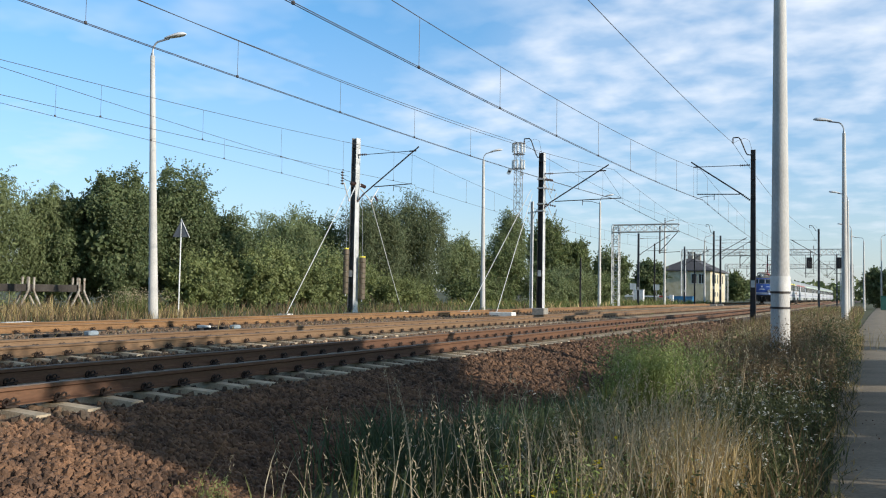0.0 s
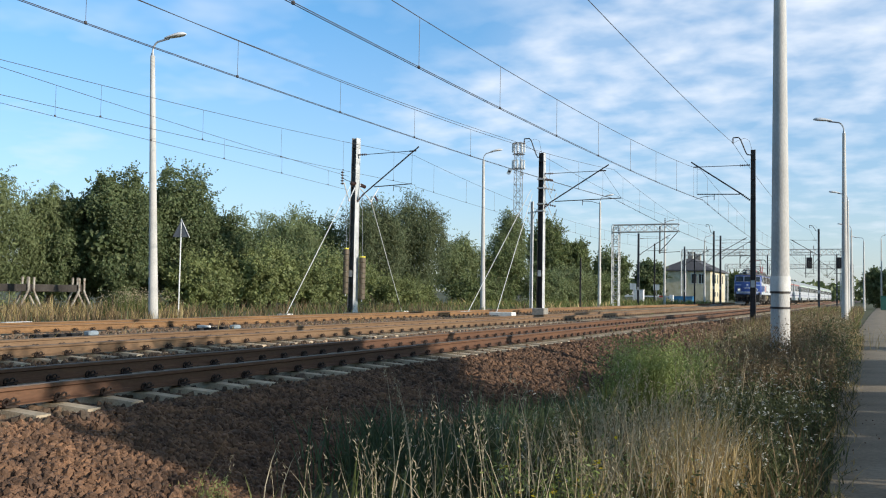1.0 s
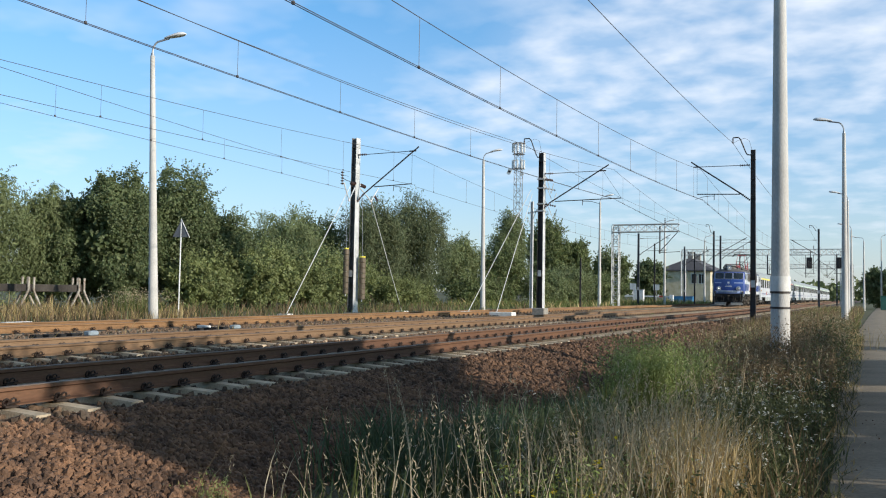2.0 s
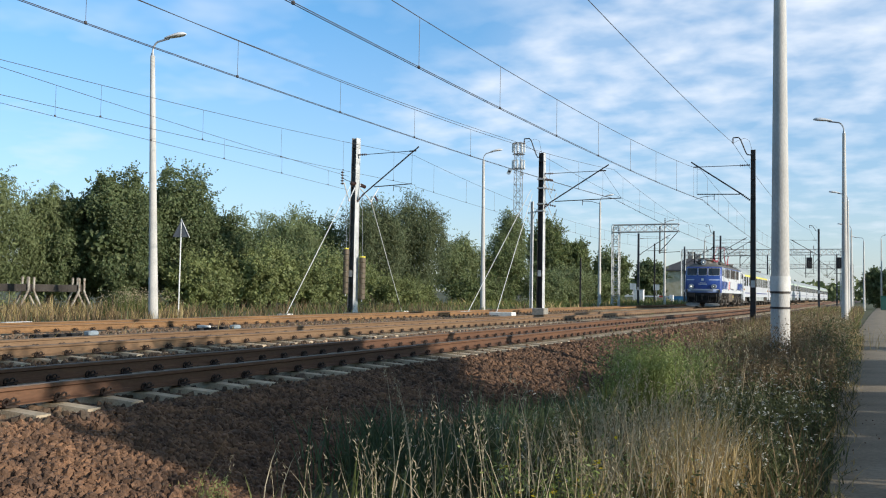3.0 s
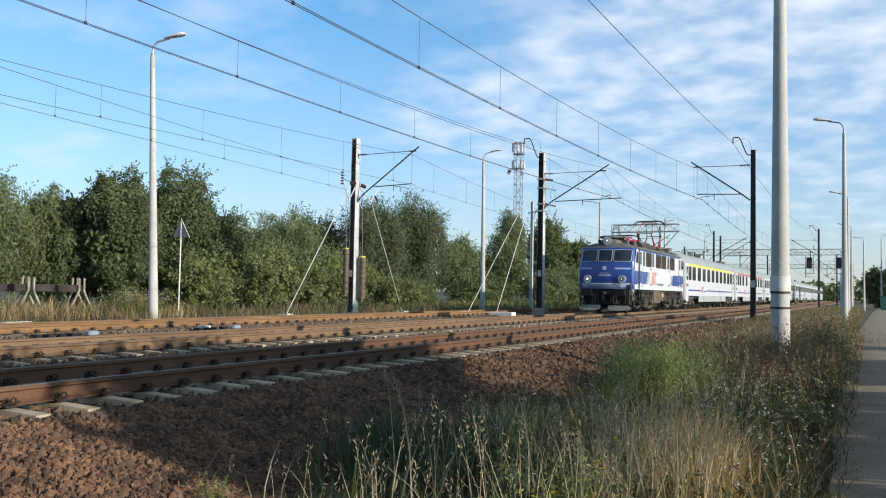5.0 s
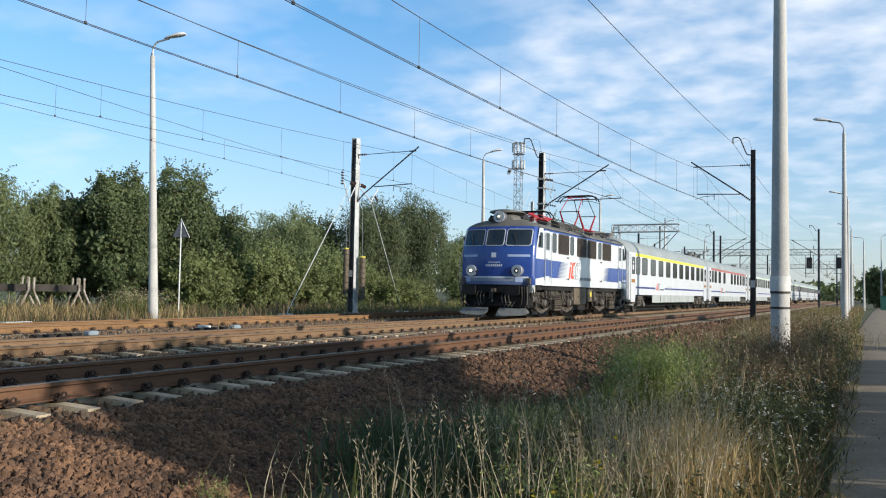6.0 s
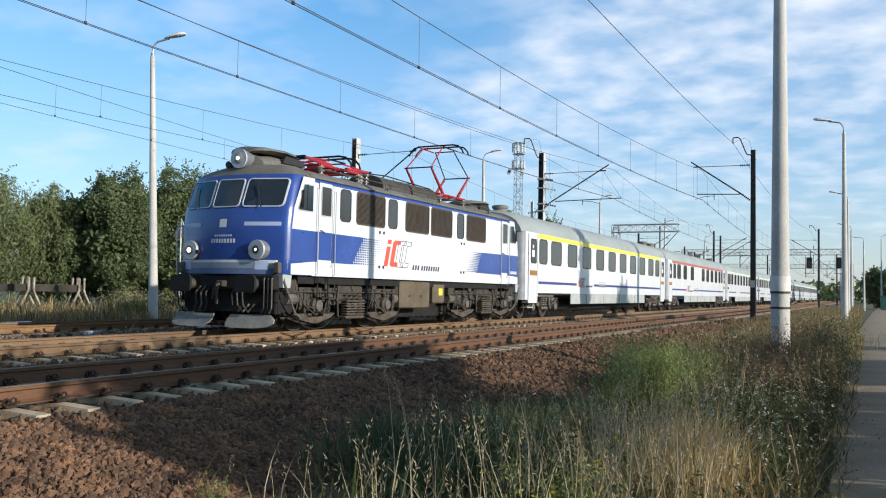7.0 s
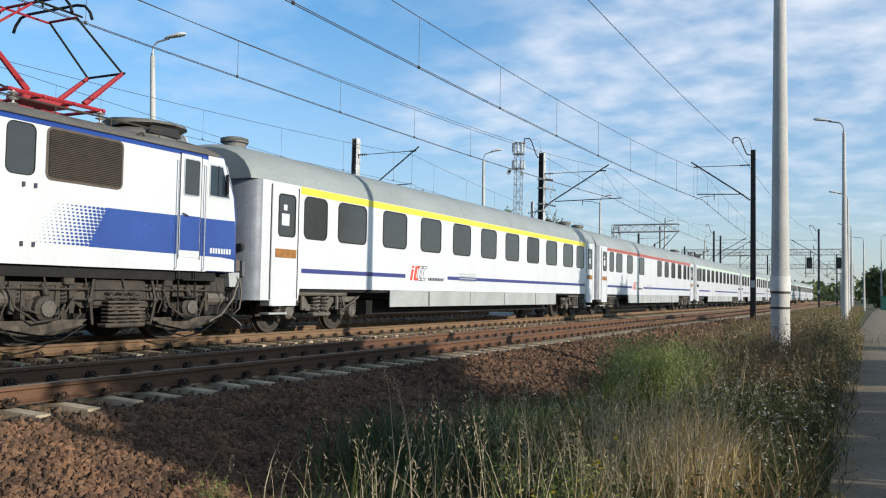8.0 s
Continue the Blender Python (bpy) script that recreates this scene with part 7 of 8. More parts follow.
def far_woods():
    rng = np.random.default_rng(77)
    cs, sz = [], []
    for i in range(1500):
        a = rng.uniform(-1.25, 0.35)
        dist = rng.uniform(330, 420)
        c = (math.sin(a) * dist, math.cos(a) * dist, rng.uniform(-0.5, 1) * 3 + 3.5 + 1.5 * math.sin(a * 23))
        cs.append(c)
    cs = np.array(cs)
    cen = np.repeat(cs, 14, axis=0) + rng.normal(size=(len(cs) * 14, 3)) * np.array([2.2, 2.2, 1.6])
    d = unit(rng.normal(size=cen.shape))
    e = unit(np.cross(d, rng.normal(size=cen.shape)))
    tagged(new("far_woods", quads_to_mesh(cen, d * 1.1, e * 0.7, "far_woods", MAPLE)), "distant belt of woods on the horizon", "woods", kind="stuff")


def sky_blocking_woods():
    # unseen belt of trees added behind the viewer: closes the place, blocks sky light
    rng = np.random.default_rng(78)
    n = 1300
    x, y = rng.uniform(-95, 26, n), rng.uniform(-25, -15, n)
    z = rng.uniform(0, 1, n) ** 0.8 * (8.2 + 1.6 * np.sin(x * 0.35) + 1.0 * np.sin(x * 0.9 + 1))
    cen = np.repeat(np.stack([x, y, z], 1), 16, axis=0) + rng.normal(size=(n * 16, 3)) * np.array([0.9, 0.9, 0.7])
    d = unit(rng.normal(size=cen.shape))
    e = unit(np.cross(d, rng.normal(size=cen.shape)))
    tagged(new("woods", quads_to_mesh(cen, d * 0.5, e * 0.34, "woods", MAPLE)), "unseen belt of green trees added behind the viewer to block sky light", "woods", kind="stuff")


far_woods()
sky_blocking_woods()


def blades(name, base, h, w, bend, mat, rng, label, category="grass", up_bias=1.0):
    n = len(base)
    a = rng.uniform(0, 2 * np.pi, n)
    lean = np.stack([np.cos(a), np.sin(a), np.zeros(n)], 1) * (h * bend)[:, None]
    b = a + np.pi / 2 + rng.normal(0, 0.5, n)
    side = np.stack([np.cos(b), np.sin(b), np.zeros(n)], 1)
    ks = np.array([0.0, 0.38, 0.72, 1.0])
    ws = np.array([1.0, 0.85, 0.5, 0.0])
    v = np.empty((n, 7, 3))
    j = 0
    for k, wk in zip(ks, ws):
        p = base + lean * (k ** 2) + np.array([0, 0, 1.0]) * (h * k * (1 - 0.35 * bend * k))[:, None]
        if wk > 0:
            v[:, j] = p - side * (w * wk)[:, None]
            v[:, j + 1] = p + side * (w * wk)[:, None]
            j += 2
        else:
            v[:, j] = p
    o = (np.arange(n) * 7)[:, None]
    q1 = o + np.array([[0, 1, 3, 2]])
    q2 = o + np.array([[2, 3, 5, 4]])
    t3 = o + np.array([[4, 5, 6]])
    faces = q1.tolist() + q2.tolist() + t3.tolist()
    tips = v[:, 6].copy()
    ob = bulk(name, v.reshape(-1, 3).tolist(), faces, mat)
    tagged(ob, label, category, kind="stuff")
    return tips, lean


def scatter(rng, n, x0, x1, y0, y1, keep=None):
    x = rng.uniform(x0, x1, n)
    y = y0 + (y1 - y0) * rng.uniform(0, 1, n)
    if keep is not None:
        m = np.array([keep(a, b) for a, b in zip(x, y)])
        x, y = x[m], y[m]
    z = np.array([ground_z(a, b) for a, b in zip(x, y)]) - 0.02
    return np.stack([x, y, z], 1)


def patch(seed, scale, lo):
    def f(x, y):
        return noise.noise(Vector((x * scale, y * scale * 0.6, seed * 7.3))) > lo
    return f


def verge_edge(y):
    # where the grass begins at the foot of the ballast
    return -4.15 - 0.35 * noise.noise(Vector((y * 0.35, 0, 5.0))) - max(0.0, min(1.9, (y - 28.0) * 0.16))


def edge_ramp(p):
    # low and thin at the foot of the stones, tall further in
    # and lower where the hedge keeps the sun away
    return np.array([(0.35 + 0.65 * min(1.0, max(0.0, (x - verge_edge(y)) / 1.1))) * (0.62 if 8.8 < y < 14.5 else 1.0) for x, y, z in p])


def zone(name, x, y, rng):
    # what grows where: sparse and low at the stones, golden in the middle, weeds along the path
    k = rng.uniform()
    if name == "dry_grass":
        if y < 12:
            return k < (0.04 if x < -2.0 or y > 7.4 else 0.07)
        return k < (0.04 if y < 18 else 0.15 if x < -2.8 else 0.45)
    if name == "green_grass":
        if 8.0 < y < 17.0 and x < -3.1:
            return k < 0.06
        return k < (0.22 if y > 12 else 0.34 if x < -2.7 else 0.15)
    if name == "withered_weeds":
        return k < (0.25 if x < -2.7 else 0.5 if 8.8 < y < 14 else 1.0)
    return True


def herbs(name, p, h, per, leaf, mat, rng, label, spread=0.16, category="weeds"):
    """Leafy plants: a few bent stems from each root, set with small leaves all the way up."""
    stems = 3
    root = np.repeat(p, stems, axis=0) + rng.normal(0, 0.02, (len(p) * stems, 3)) * np.array([1, 1, 0])
    hh = np.repeat(h, stems) * rng.uniform(0.75, 1.1, len(root))
    tips, _ = blades(name + "_stems", root, hh, np.full(len(root), 0.0035), 0.3 * rng.uniform(0.2, 1.4, len(root)), mat, rng, label, category)
    n = len(root) * per
    k = rng.uniform(0.05, 1.0, (n, 1))
    cen = np.repeat(root, per, axis=0) + np.repeat(tips - root, per, axis=0) * k * np.array([1, 1, 1.0])
    cen += rng.normal(size=(n, 3)) * np.array([1, 1, 0.5]) * (spread * np.repeat(hh, per)[:, None]) * (1.15 - k * 0.75)
    cen[:, 2] = np.maximum(cen[:, 2], np.repeat(root[:, 2], per) + 0.02)
    d = unit(rng.normal(size=cen.shape) + np.array([0, 0, 0.7]))
    e = unit(np.cross(d, rng.normal(size=cen.shape)))
    ln = leaf * rng.uniform(0.6, 1.4, (n, 1))
    tagged(new(name, quads_to_mesh(cen, d * ln, e * ln * 0.32, name, mat)), label, category, kind="stuff")
    return tips


def build_grass():
    rng = np.random.default_rng(11)
    inside = lambda x, y: x > verge_edge(y) and x < -0.22 - 0.018 * min(y, 16.0) + 0.15 * noise.noise(Vector((0, y * 0.8, 2)))
    for name, mat, n, y0, y1, hm, hs, wm, bend, lo, seed, lab in (
            ("undergrowth", WEED, 9500, 2.2, 26, 0.28, 0.12, 0.012, 0.5, -0.4, 1, "dense low green undergrowth of the verge"),
            ("green_grass", GRASS, 4200, 2.2, 12, 0.46, 0.18, 0.0085, 0.45, 0.0, 2, "tall green grass blades of the verge"),
            ("green_grass", GRASS, 14000, 12, 32, 0.58, 0.2, 0.010, 0.4, 0.02, 3, "tall green grass blades of the verge"),
            ("dry_grass", DRY, 4600, 2.2, 12, 0.62, 0.18, 0.0070, 0.4, -0.08, 4, "dry yellowed grass of the verge"),
            ("dry_grass", DRY, 3800, 12, 34, 0.72, 0.2, 0.010, 0.35, 0.08, 5, "dry yellowed grass of the verge"),
            ("withered_weeds", BROWN, 5500, 2.4, 30, 0.62, 0.2, 0.006, 0.3, -0.15, 8, "withered brown weeds of the verge"),
            ("far_weeds", BROWN, 16000, 30, 110, 0.75, 0.2, 0.02, 0.3, -0.2, 9, "withered brown weeds further along the verge"),
            ("far_grass", DRY, 3200, 34, 110, 0.72, 0.2, 0.022, 0.35, -0.15, 6, "dry grass further along the verge"),
            ("far_grass", GRASS, 14000, 30, 110, 0.62, 0.2, 0.022, 0.35, -0.25, 7, "green grass further along the verge")):
        p = scatter(rng, n, -6.3, -0.2, y0, y1, lambda x, y: inside(x, y) and patch(seed, 0.5, lo)(x, y) and zone(name, x, y, rng))
        h = np.clip(rng.normal(hm, hs, len(p)), 0.12, 1.2) * edge_ramp(p)
        blades(name, p, h, wm * rng.uniform(0.6, 1.4, len(p)), bend * rng.uniform(0.3, 1.6, len(p)), mat, rng, lab)
    # clumps of tall grass in the verge
    for (cx, cy, r, n, hm, mat) in ((-2.75, 11.2, 0.5, 260, 0.80, GRASS), (-2.65, 12.4, 0.5, 260, 0.95, GRASS), (-3.3, 10.0, 0.6, 520, 0.38, BLUE_GRASS), (-3.6, 8.5, 0.6, 560, 0.42, BLUE_GRASS), (-3.95, 6.9, 0.5, 520, 0.56, BLUE_GRASS), (-3.2, 6.4, 0.5, 300, 0.45, BLUE_GRASS), (-3.0, 17.5, 0.7, 400, 0.5, GRASS), (-2.9, 25.0, 1.3, 600, 0.7, GRASS)):
        g = rng.normal(size=(n, 2)) * r * 0.5
        p = np.stack([cx + g[:, 0], cy + g[:, 1] * 1.6, np.full(n, -0.72)], 1)
        blades("tall_grass_clump", p, np.clip(rng.normal(hm, 0.14, n), 0.15, 1.3), 0.0095 * rng.uniform(0.6, 1.5, n), 0.35 * rng.uniform(0.3, 1.6, n), mat, rng, "tall clump of green grass at the ballast foot")
    for (cx, cy, r, n, hm) in ((-1.75, 5.9, 0.35, 36, 0.8), (-1.14, 6.65, 0.22, 300, 0.80), (-1.32, 7.3, 0.2, 90, 0.8), (-1.02, 5.8, 0.25, 170, 0.7), (-0.92, 6.3, 0.24, 170, 0.72), (-1.28, 6.2, 0.24, 170, 0.76), (-2.2, 14.5, 0.35, 60, 0.9), (-2.3, 22.0, 1.2, 500, 0.85), (-1.6, 30.0, 1.5, 800, 0.9)):
        g = rng.normal(size=(n, 2)) * r * 0.5
        p = np.stack([cx + g[:, 0], cy + g[:, 1] * 1.3, np.full(n, -0.72)], 1)
        blades("golden_grass_clump", p, np.clip(rng.normal(hm, 0.16, n), 0.2, 1.1), 0.0060 * rng.uniform(0.6, 1.5, n), 0.3 * rng.uniform(0.3, 1.6, n), DRY, rng, "sunlit clump of golden dry grass")
    # leafy herbs: a bright bush, dark weeds along the path, brown ones round the posts
    def patch_of(n, cx, cy, rx, ry):
        g = rng.normal(size=(n, 2)) * 0.5
        x, y = cx + g[:, 0] * rx, cy + g[:, 1] * ry
        return np.stack([x, y, np.array([ground_z(a, b) for a, b in zip(x, y)]) - 0.02], 1)

    for nm, n, cx, cy, rx, ry, hm, hs, per, leaf, mat, lab in (
            ("green_herb_bush", 80, -2.72, 11.6, 0.42, 0.8, 1.10, 0.13, 60, 0.022, HERB, "bright green bush of tall herbs in the verge"),
            ("green_herb_bush", 40, -2.35, 14.0, 0.6, 0.9, 0.75, 0.14, 40, 0.022, HERB, "bright green bush of tall herbs in the verge"),
            ("yellow_herb", 22, -1.75, 5.35, 0.5, 0.5, 0.62, 0.12, 40, 0.018, HERB, "yellow-green flowering herbs in the verge"),
            ("low_herb", 14, -4.55, 5.0, 0.4, 0.5, 0.22, 0.05, 30, 0.012, HERB, "small pale herb at the foot of the stones"),
            ("dark_weeds", 200, -1.15, 10.6, 1.1, 3.4, 0.50, 0.12, 34, 0.024, WEED, "dense dark weeds along the path"),
            ("dark_weeds", 150, -0.95, 15.0, 0.9, 4.0, 0.52, 0.12, 34, 0.026, WEED, "dense dark weeds along the path"),
            ("dark_weeds", 110, -2.7, 8.6, 1.0, 2.2, 0.34, 0.08, 26, 0.020, WEED, "dense dark weeds of the verge"),
            ("brown_weeds", 120, -2.4, 17.5, 1.6, 4.0, 0.72, 0.16, 30, 0.024, BROWN, "withered brown weeds round the lamp post"),
            ("brown_weeds", 130, -1.2, 14.0, 0.9, 1.6, 0.82, 0.12, 30, 0.022, BROWN, "withered brown weeds round the lamp post"),
            ("dark_weeds", 130, -1.38, 15.8, 0.9, 0.9, 1.12, 0.10, 34, 0.022, BROWN, "tall withered weeds at the foot of the lamp post"),
            ("brown_weeds", 260, -1.35, 26.0, 1.2, 9.0, 1.08, 0.2, 30, 0.030, BROWN, "tall withered weeds beside the path"),
            ("dark_weeds", 170, -0.85, 24.0, 0.6, 9.0, 1.0, 0.2, 30, 0.030, WEED, "tall dark weeds beside the path"),
            ("brown_weeds", 150, -3.2, 30.0, 1.8, 9.0, 0.8, 0.2, 26, 0.032, BROWN, "withered brown weeds beside the mast")):
        p = patch_of(n, cx, cy, rx, ry)
        p = p[p[:, 0] < -0.26 - 0.017 * np.minimum(p[:, 1], 16.0)]
        herbs(nm, p, np.clip(rng.normal(hm, hs, len(p)), 0.12, 1.4), per, leaf, mat, rng, lab)
    # straw stalks with seed heads
    for y0, y1, n, sz, xa, xb in ((2.6, 8.0, 430, 1.1, -4.6, -0.5), (5.0, 7.0, 330, 1.2, -1.9, -0.6), (8.0, 20.0, 500, 1.25, -4.6, -0.5), (20, 45, 900, 2.0, -4.6, -0.5)):
        p = scatter(rng, n, xa, xb, y0, y1, lambda x, y: inside(x, y) and patch(9, 0.8, -0.08)(x, y) and (x > -3.4 or rng.uniform() < 0.25) and (y > 4.4 or x > -2.6))
        h = np.clip(rng.normal(0.88, 0.16, len(p)), 0.4, 1.3) * np.where(p[:, 0] < -3.2, 0.55, 1.0)
        tips, lean = blades("straw_stalks", p, h, np.full(len(p), 0.0043 * sz), 0.28 * rng.uniform(0.2, 1.8, len(p)), STRAW, rng, "dry straw stalks with seed heads", "straw")
        per = 12
        k = np.tile(np.linspace(0, 1, per), len(tips))
        down = unit(lean + np.array([0, 0, 0.02]))
        cen = np.repeat(tips, per, axis=0) - np.array([0, 0, 0.16]) * k[:, None] - np.repeat(down, per, axis=0) * 0.02 * k[:, None] + rng.normal(0, 0.010 * sz, (len(k), 3))
        d = unit(rng.normal(size=cen.shape) * 0.5 + np.array([0, 0, 0.8]) + np.repeat(down, per, axis=0) * 0.4)
        e = unit(np.cross(d, rng.normal(size=cen.shape)))
        tagged(new("seed_heads", quads_to_mesh(cen, d * 0.017 * sz, e * 0.0026 * sz, "seed_heads", STRAW)), "feathery dry seed heads of the verge grass", "straw", kind="stuff")
    # leafy weeds with white and yellow flowers
    for mat, n, x0, x1, y0, y1, hm, lab, fsz in ((WEED, 170, -1.0, -0.35, 9.5, 18.0, 0.40, "leafy tops of verge weeds", 0.02), (WEED, 90, -4.0, -2.6, 6.0, 17.0, 0.4, "leafy tops of verge weeds", 0.02), (FLOWER_WHITE, 420, -1.7, -0.40, 5.2, 13.5, 0.50, "white meadow flowers beside the path", 0.011), (FLOWER_WHITE, 60, -3.6, -1.9, 5.0, 14.0, 0.6, "white meadow flowers in the verge", 0.008), (FLOWER_YELLOW, 22, -2.0, -1.45, 4.9, 5.9, 0.55, "yellow ragwort flowers in the verge", 0.016)):
        p = scatter(rng, n, x0, x1, y0, y1, inside)
        h = np.clip(rng.normal(hm, 0.14, len(p)), 0.25, 1.05)
        tips, _ = blades("flower_stems", p, h, np.full(len(p), 0.003), 0.25 * rng.uniform(0.2, 1.5, len(p)), WEED, rng, "leafy flower stems", "flowers")
        per = 15
        cen = np.repeat(p, per, axis=0) + (np.repeat(tips - p, per, axis=0)) * rng.uniform(0.15, 0.95, (len(p) * per, 1)) + rng.normal(0, 0.03, (len(p) * per, 3))
        d = unit(rng.normal(size=cen.shape) + np.array([0, 0, 0.3]))
        e = unit(np.cross(d, rng.normal(size=cen.shape)))
        tagged(new("weed_leaves", quads_to_mesh(cen, d * 0.032, e * 0.008, "weed_leaves", WEED)), "green leaves of flowering weeds", "weeds", kind="stuff")
        per = 5
        cen = np.repeat(tips, per, axis=0) + rng.normal(0, fsz * 0.9, (len(tips) * per, 3))
        d = unit(rng.normal(size=cen.shape) * np.array([1, 1, 0.4]))
        e = unit(np.cross(d, np.array([0, 0, 1.0]) + rng.normal(0, 0.3, cen.shape)))
        tagged(new("flower_heads", quads_to_mesh(cen, d * fsz, e * fsz * 0.8, "flower_heads", mat)), lab, "flowers", kind="stuff")
    # short tufts and pebbles along the path
    p = scatter(rng, 2600, -0.72, -0.12, 3.0, 40.0)
    blades("path_edge_grass", p, np.clip(rng.normal(0.14, 0.07, len(p)), 0.04, 0.35), 0.006 * rng.uniform(0.6, 1.4, len(p)), 0.6 * rng.uniform(0.3, 1.6, len(p)), DRY, rng, "short dry tufts along the path edge")
    p = scatter(rng, 3600, -0.85, -0.18, 3.0, 40.0)
    blades("path_edge_grass", p, np.clip(rng.normal(0.18, 0.08, len(p)), 0.04, 0.4), 0.007 * rng.uniform(0.6, 1.4, len(p)), 0.6 * rng.uniform(0.3, 1.6, len(p)), WEED, rng, "short green tufts along the path edge")
    # grass along the siding and beyond the path
    for name, mat, n, x0, x1, y0, y1, hm, wm, seed, lo, lab in (
            ("dry_grass", DRY, 7500, -33, -23.0, 12, 28, 0.42, 0.016, 3, -0.12, "dry golden grass round the buffer stop"),
            ("withered_weeds", BROWN, 4500, -34, -22.6, 12, 29, 0.46, 0.018, 4, -0.2, "withered brown weeds round the buffer stop"),
            ("withered_weeds", BROWN, 4500, -32, -22.4, 29, 62, 0.42, 0.022, 5, 0.02, "withered brown weeds beside the siding"),
            ("undergrowth", WEED, 4500, -34, -22.6, 12, 60, 0.42, 0.022, 6, 0.0, "dark green weeds beside the siding"),
            ("green_grass", GRASS, 4500, -36, -22.6, 24, 70, 0.40, 0.020, 7, 0.02, "green grass between the siding and the trees"),
            ("dry_grass", DRY, 3000, -33, -22.3, 60, 150, 0.45, 0.045, 8, 0.0, "dry grass between the siding and the trees"),
            ("green_grass", GRASS, 8000, -33, -22.3, 60, 150, 0.55, 0.045, 9, -0.2, "green grass between the siding and the trees"),
            ("green_grass", GRASS, 7000, 2.7, 8, 3, 90, 0.45, 0.02, 10, -1, "grass on the far side of the path"),
            ("dry_grass", DRY, 2600, -17.4, -15.2, 10, 80, 0.16, 0.010, 11, -0.1, "sparse dry grass between the tracks")):
        f = patch(seed, 0.45, lo)
        p = scatter(rng, n, x0, x1, y0, y1, f)
        h = np.clip(rng.normal(hm, 0.2, len(p)) * rng.choice([0.6, 1.0, 1.15], len(p)), 0.1, 1.2)
        blades(name, p, h, wm * rng.uniform(0.5, 1.4, len(p)), 0.5 * rng.uniform(0.2, 1.6, len(p)), mat, rng, lab)
    # clump of flowering weeds beside the siding
    g = rng.normal(size=(420, 2))
    p = np.stack([-25.6 + g[:, 0] * 0.45, 24.4 + g[:, 1] * 0.65, np.full(420, -0.34)], 1)
    tips, _ = blades("flowering_weeds", p, np.clip(rng.normal(0.85, 0.22, 420), 0.3, 1.25), np.full(420, 0.016), 0.35 * rng.uniform(0.2, 1.5, 420), GRASS, rng, "clump of flowering green weeds beside the siding", "weeds")
    cen = np.repeat(tips, 5, axis=0) + rng.normal(0, 0.04, (2100, 3))
    d = unit(rng.normal(size=cen.shape))
    e = unit(np.cross(d, rng.normal(size=cen.shape)))
    tagged(new("flower_heads", quads_to_mesh(cen, d * 0.022, e * 0.012, "flower_heads", STRAW)), "pale flower heads of the weeds beside the siding", "flowers", kind="stuff")


build_grass()

ICO = [(0, -0.526, 0.851), (0, 0.526, 0.851), (0, -0.526, -0.851), (0, 0.526, -0.851), (-0.526, 0.851, 0), (0.526, 0.851, 0), (-0.526, -0.851, 0), (0.526, -0.851, 0), (0.851, 0, -0.526), (0.851, 0, 0.526), (-0.851, 0, -0.526), (-0.851, 0, 0.526)]
ICO_F = [(0, 9, 1), (0, 1, 11), (0, 11, 6), (0, 6, 7), (0, 7, 9), (1, 9, 5), (1, 5, 4), (1, 4, 11), (9, 8, 5), (9, 7, 8), (3, 5, 8), (3, 4, 5), (3, 10, 4), (3, 2, 10), (3, 8, 2), (2, 8, 7), (2, 7, 6), (2, 6, 10), (4, 10, 11), (6, 11, 10)]


def bed_z(x):
    pts = [(-15.6, -0.85), (-15.3, -0.52), (-14.05, -0.265), (-6.45, -0.265), (-4.9, -0.58), (-4.1, -0.74), (-3.75, -0.85)]
    return np.interp(x, [p[0] for p in pts], [p[1] for p in pts])


def stones(name, x, y, size, mat, rng, label, level):
    n = len(x)
    base = np.array(ICO)[None] * (1 + rng.normal(0, 0.22, (n, 12, 1)))
    sc = size[:, None, None] * rng.uniform(0.6, 1.25, (n, 1, 3))
    a = rng.uniform(0, 6.28, n)
    c, s = np.cos(a)[:, None], np.sin(a)[:, None]
    v = base * sc
    tilt = rng.normal(0, 0.5, (n, 1))
    vx, vy, vz = v[:, :, 0] * c - v[:, :, 1] * s, v[:, :, 0] * s + v[:, :, 1] * c, v[:, :, 2]
    v = np.stack([vx + vz * tilt, vy, vz - vx * tilt], 2)
    z = (level or bed_z)(x) + rng.uniform(-0.3, 0.55, n) * size
    v = v + np.stack([x, y, z], 1)[:, None, :]
    f = (np.array(ICO_F)[None] + (np.arange(n) * 12)[:, None, None]).reshape(-1, 3)
    ob = bulk(name, v.reshape(-1, 3).tolist(), f.tolist(), mat)
    tagged(ob, label, "ballast", kind="stuff")


